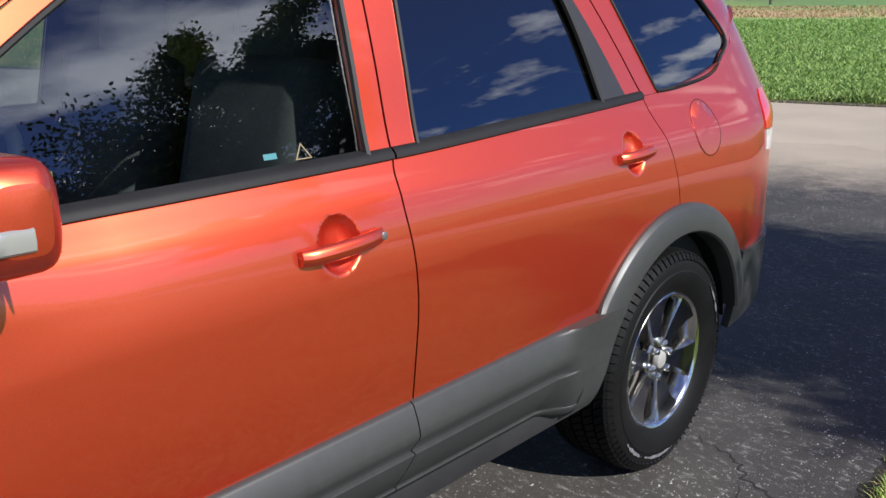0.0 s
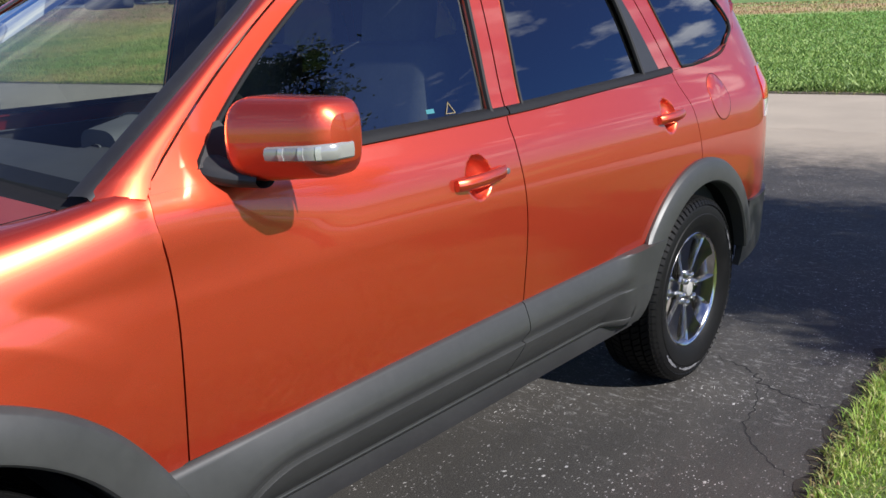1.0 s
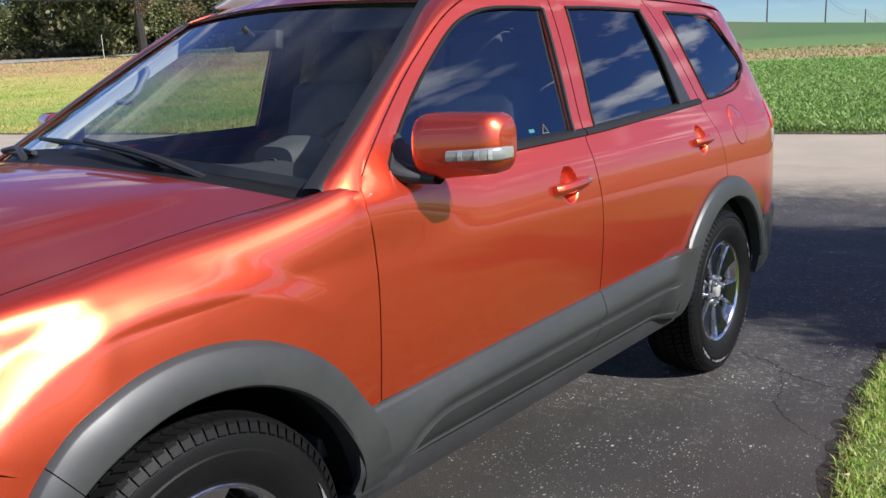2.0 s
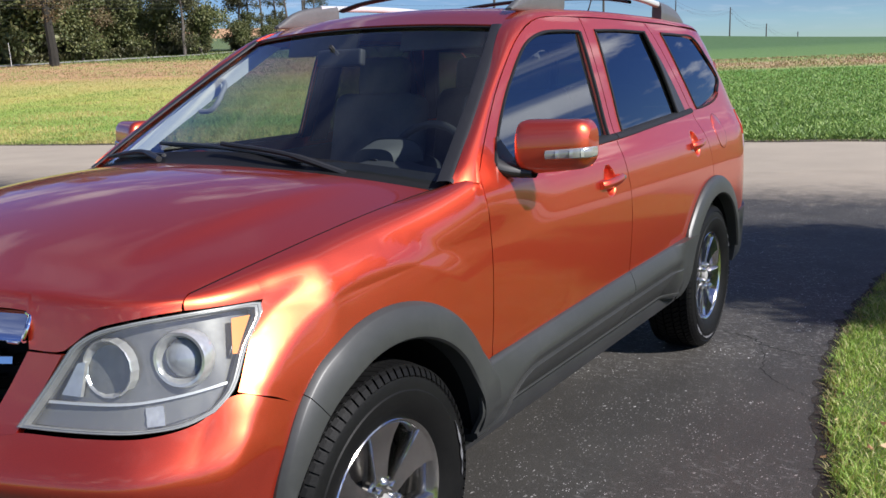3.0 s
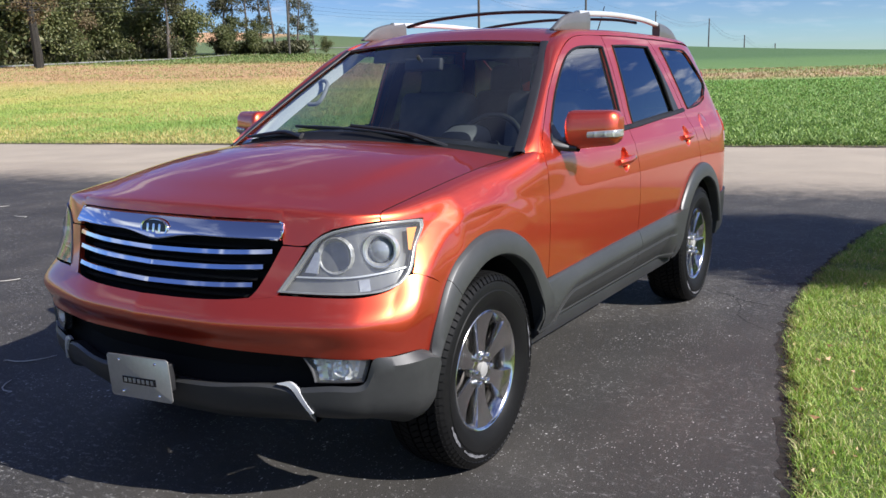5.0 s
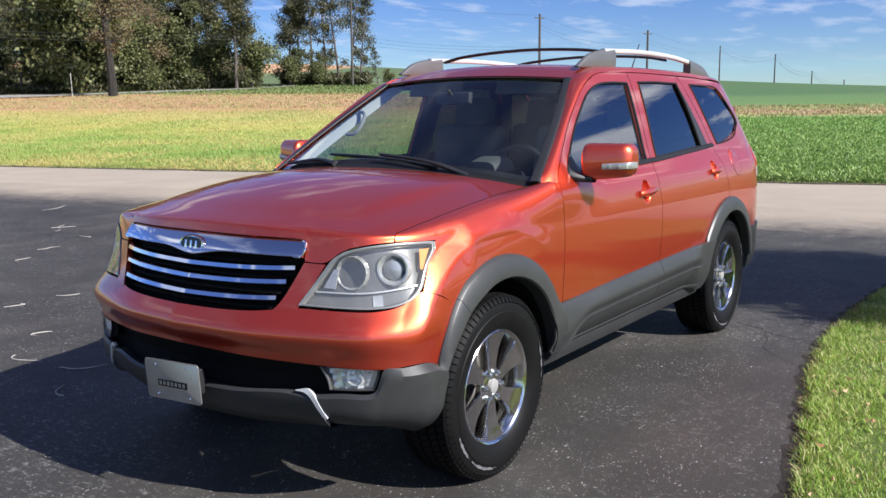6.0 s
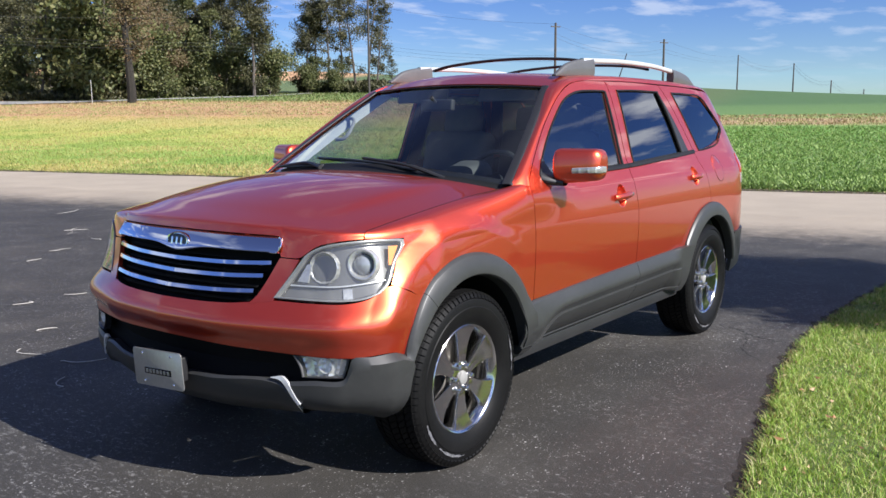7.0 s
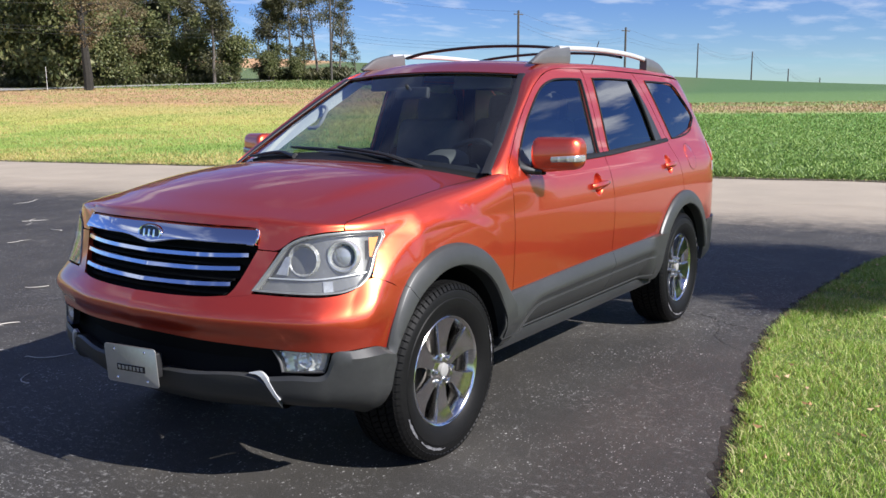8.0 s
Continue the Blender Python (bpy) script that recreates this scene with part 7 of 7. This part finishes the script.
# undergrowth along the wood's foot
rng = np.random.default_rng(9)
n = 70000
az = rng.uniform(-132.4, -110, n)
az[:9000] = rng.uniform(-139.5, -133.8, 9000)
dd = rng.uniform(3, 26, n) ** 1.0
pl = [bearing(a, float(LANE(a)) + b if a > -133 else 104 + 0.4 * b) for a, b in zip(az, dd)]
tall = np.array([max(0.3, 1.6 + 3.2 * noise.noise((p.x * 0.09, p.y * 0.09, 4))) for p in pl]) * np.where(az < -133, 0.5, 1.0)
z = np.array([rise(p.x, p.y) for p in pl]) + rng.random(n) * tall * (0.4 + 0.03 * dd)
scatter("undergrowth", np.stack([[p.x for p in pl], [p.y for p in pl], z], -1), rng.uniform(0.3, 0.9, n), rng.uniform(0.2, 0.45, n), rng.uniform(0.3, 1.2, n), TREE_LEAF, "dark undergrowth beneath the tree row", "bushes", rng, leaf=True)

# a leaning pale marker post by the lane
p = bearing(-121.1, 65.5)
z = rise(p.x, p.y)
tagged(mesh_object("marker_post", *tube([(p.x, p.y, z - 0.3), (p.x - 0.06, p.y - 0.16, z + 1.7), (p.x - 0.12, p.y - 0.32, z + 3.0)], [0.032, 0.03, 0.026], 8), varied("bleached_post", (0.5, 0.49, 0.46), (0.66, 0.65, 0.61), 6.0, 0.8)), "pale leaning marker post beside the lane", "post")

# ---- poles and wires ----
POLES = [(-100.4, -90.0, 22.5), (-78.45, -43.8, 12.2), (-92.6, -37.45, 11.15), (-271.2, -87.3, 22.7), (-285.5, -74.2, 20.3), (-330.3, -73.0, 16.6), (-432.0, -81.8, 16.7)]


def build_pole(x, y, top):
    p = thing("utility_pole", "weathered wooden utility pole beyond the field", "utility pole", pose(x, y, 0), "utility poles")
    z0 = rise(x, y) - 0.5
    r = 0.13 + 0.0004 * math.hypot(x, y)
    mesh_object("post", *tube([(0, 0, z0), (0, 0, (z0 + top) / 2), (0, 0, top)], [r, r * 0.85, r * 0.7], 8), POLE_WOOD, p)
    if math.hypot(x, y) < 150:
        part("cross_arm", box((0.10, 1.2, 0.10), (0, 0, top - 0.4), (0, 0, 65)), POLE_WOOD, p)


for q in POLES:
    build_pole(*q)


def build_wire(a, b, sag, r):
    pts = [tuple(Vector(a).lerp(Vector(b), t) - Vector((0, 0, sag * 4 * t * (1 - t)))) for t in np.linspace(0, 1, 25)]
    w = mesh_object("wire", *tube(pts, r, 4, False), WIRE)
    tagged(w, "thin dark overhead wire between poles", "wire", "overhead wires")


for a, b in zip(POLES[1:-1], POLES[2:]):
    far = math.hypot(*a[:2])
    for dz in (0.1, 1.1, 1.5):
        build_wire((a[0], a[1], a[2] - dz), (b[0], b[1], b[2] - dz), 0.5 + 0.006 * far, 0.005 + 0.00005 * far)
for z0, z1, z2 in ((20.4, 12.1, 12.3), (14.4, 8.8, 10.4), (13.8, 8.5, 10.1), (13.2, 8.2, 9.8)):
    build_wire((-100.4, -90.0, z0), (-78.45, -43.8, z1), 0.6, 0.011)
    build_wire((-100.4, -90.0, z0), (-30.0, -89.0, z2), 1.3 if z0 > 20 else 0.5, 0.011)

# ---- litter on the drive and lawn ----
def lawn_rim():
    """Dark crumbled soil with painted shade, where the drive's edge breaks off against the lawn."""
    xs = np.linspace(-8.5, 4.0, 500)
    rows = [[], [], []]
    for x in xs:
        e = float(LAWN_EDGE(x)) + 0.03 * noise.noise((x * 4, 2, 0)) + 0.02 * noise.noise((x * 13, 1, 0))
        w = 0.085 + 0.040 * noise.noise((x * 9, 5, 0)) + 0.014 * noise.noise((x * 31, 6, 0))
        for r, (y, z) in zip(rows, ((e - max(w, 0.006), 0.0015), (e, 0.004), (e + 0.03, 0.016))):
            r.append((x, y, z))
    o = mesh_object("lawn_rim", *sheet(rows, None, 0, 0, False), varied("shaded_soil", (0.012, 0.010, 0.008), (0.035, 0.028, 0.020), 18.0, 0.95, 0.0, 0.8, dist=0.01))
    tagged(o, "dark crumbled soil with painted shade along the lawn's edge", "soil", kind="structure")


lawn_rim()
rng = np.random.default_rng(21)
n = 75
x = rng.uniform(-6, 3, n)
y = np.array([float(LAWN_EDGE(v)) for v in x]) + np.abs(rng.normal(0, 0.45, n)) - 0.06
me_v, me_f = [], []
for i in range(n):
    s, a, c = rng.uniform(0.010, 0.024), rng.uniform(0, 6.28), rng.uniform(0.002, 0.012)
    zz = 0.03 + rng.uniform(0, 0.02) if y[i] > float(LAWN_EDGE(x[i])) else 0.004
    k = len(me_v)
    for px, py, pz in ((-1, 0, c), (0, -0.5, 0), (1, 0, c * 1.3), (0, 0.55, 0)):
        me_v.append((x[i] + s * (px * math.cos(a) - py * math.sin(a)), y[i] + s * (px * math.sin(a) + py * math.cos(a)), zz + pz))
    me_f += [(k, k + 1, k + 2), (k, k + 2, k + 3)]
litter = mesh_object("fallen_leaves", me_v, me_f, DEAD_LEAF, smooth=False)
tagged(litter, "dry fallen leaves along the lawn edge", "leaves", kind="stuff")

STICKS = [(-3.59, -11.02, 0.75, 30), (-2.17, -8.43, 0.3, 163), (-2.08, -8.36, 0.7, 47), (-0.99, -6.73, 0.3, 173), (-1.79, -7.25, 0.31, 79), (0.37, -4.01, 0.2, 131), (1.57, -1.97, 0.25, 147), (1.9, -1.61, 0.2, 44), (-0.34, -6.16, 0.34, 41), (0.86, -4.0, 0.16, 22), (1.25, -2.95, 0.11, 8), (1.66, -2.44, 0.25, 93)]
for x, y, ln, a in STICKS:
    pts = [(x + ln * (t - 0.5) * math.cos(radians(a)) + 0.035 * math.sin(t * 6 + 3 * x), y + ln * (t - 0.5) * math.sin(radians(a)) + 0.035 * math.cos(t * 5 + 2 * y), 0.006) for t in np.linspace(0, 1, 8)]
    s = mesh_object("stick", *tube(pts, [0.002, 0.003, 0.0035, 0.0035, 0.003, 0.003, 0.002, 0.001], 5), STICK)
    tagged(s, "bleached dry twig lying on the asphalt", "twig", "twigs on the drive")


# cracks in the asphalt, as thin open seams
def crack(points, width, seed):
    rng = np.random.default_rng(seed)
    p = curve(points, 40)
    rows = [[], []]
    for i, q in enumerate(p):
        d = np.array(p[min(i + 1, 39)]) - np.array(p[max(i - 1, 0)])
        d = d / (np.linalg.norm(d) + 1e-9)
        j = rng.normal(0, width * 0.8)
        w = width * rng.uniform(0.4, 1.2) * (0.25 + 0.75 * math.sin(math.pi * i / 39))
        for s, r in ((1, 0), (-1, 1)):
            rows[r].append((q[0] - d[1] * (w * s / 2 + j), q[1] + d[0] * (w * s / 2 + j), 0.0012))
    return sheet(rows, None, 0, 0)


drive = bpy.data.objects["driveway"]
CRACK_DARK = material("open_crack", (0.012, 0.012, 0.012), 0.95)
for pts, w in (([(-1.70, 0.90), (-1.655, 1.04), (-1.57, 1.14), (-1.48, 1.27), (-1.46, 1.52)], 0.013), ([(-1.57, 1.14), (-1.37, 1.21), (-1.05, 1.30), (-0.80, 1.60)], 0.007), ([(-4.6, -2.0), (-3.9, -3.0), (-3.4, -4.6)], 0.02)):
    mesh_object("crack", *crack(pts, w, 3), CRACK_DARK, drive)
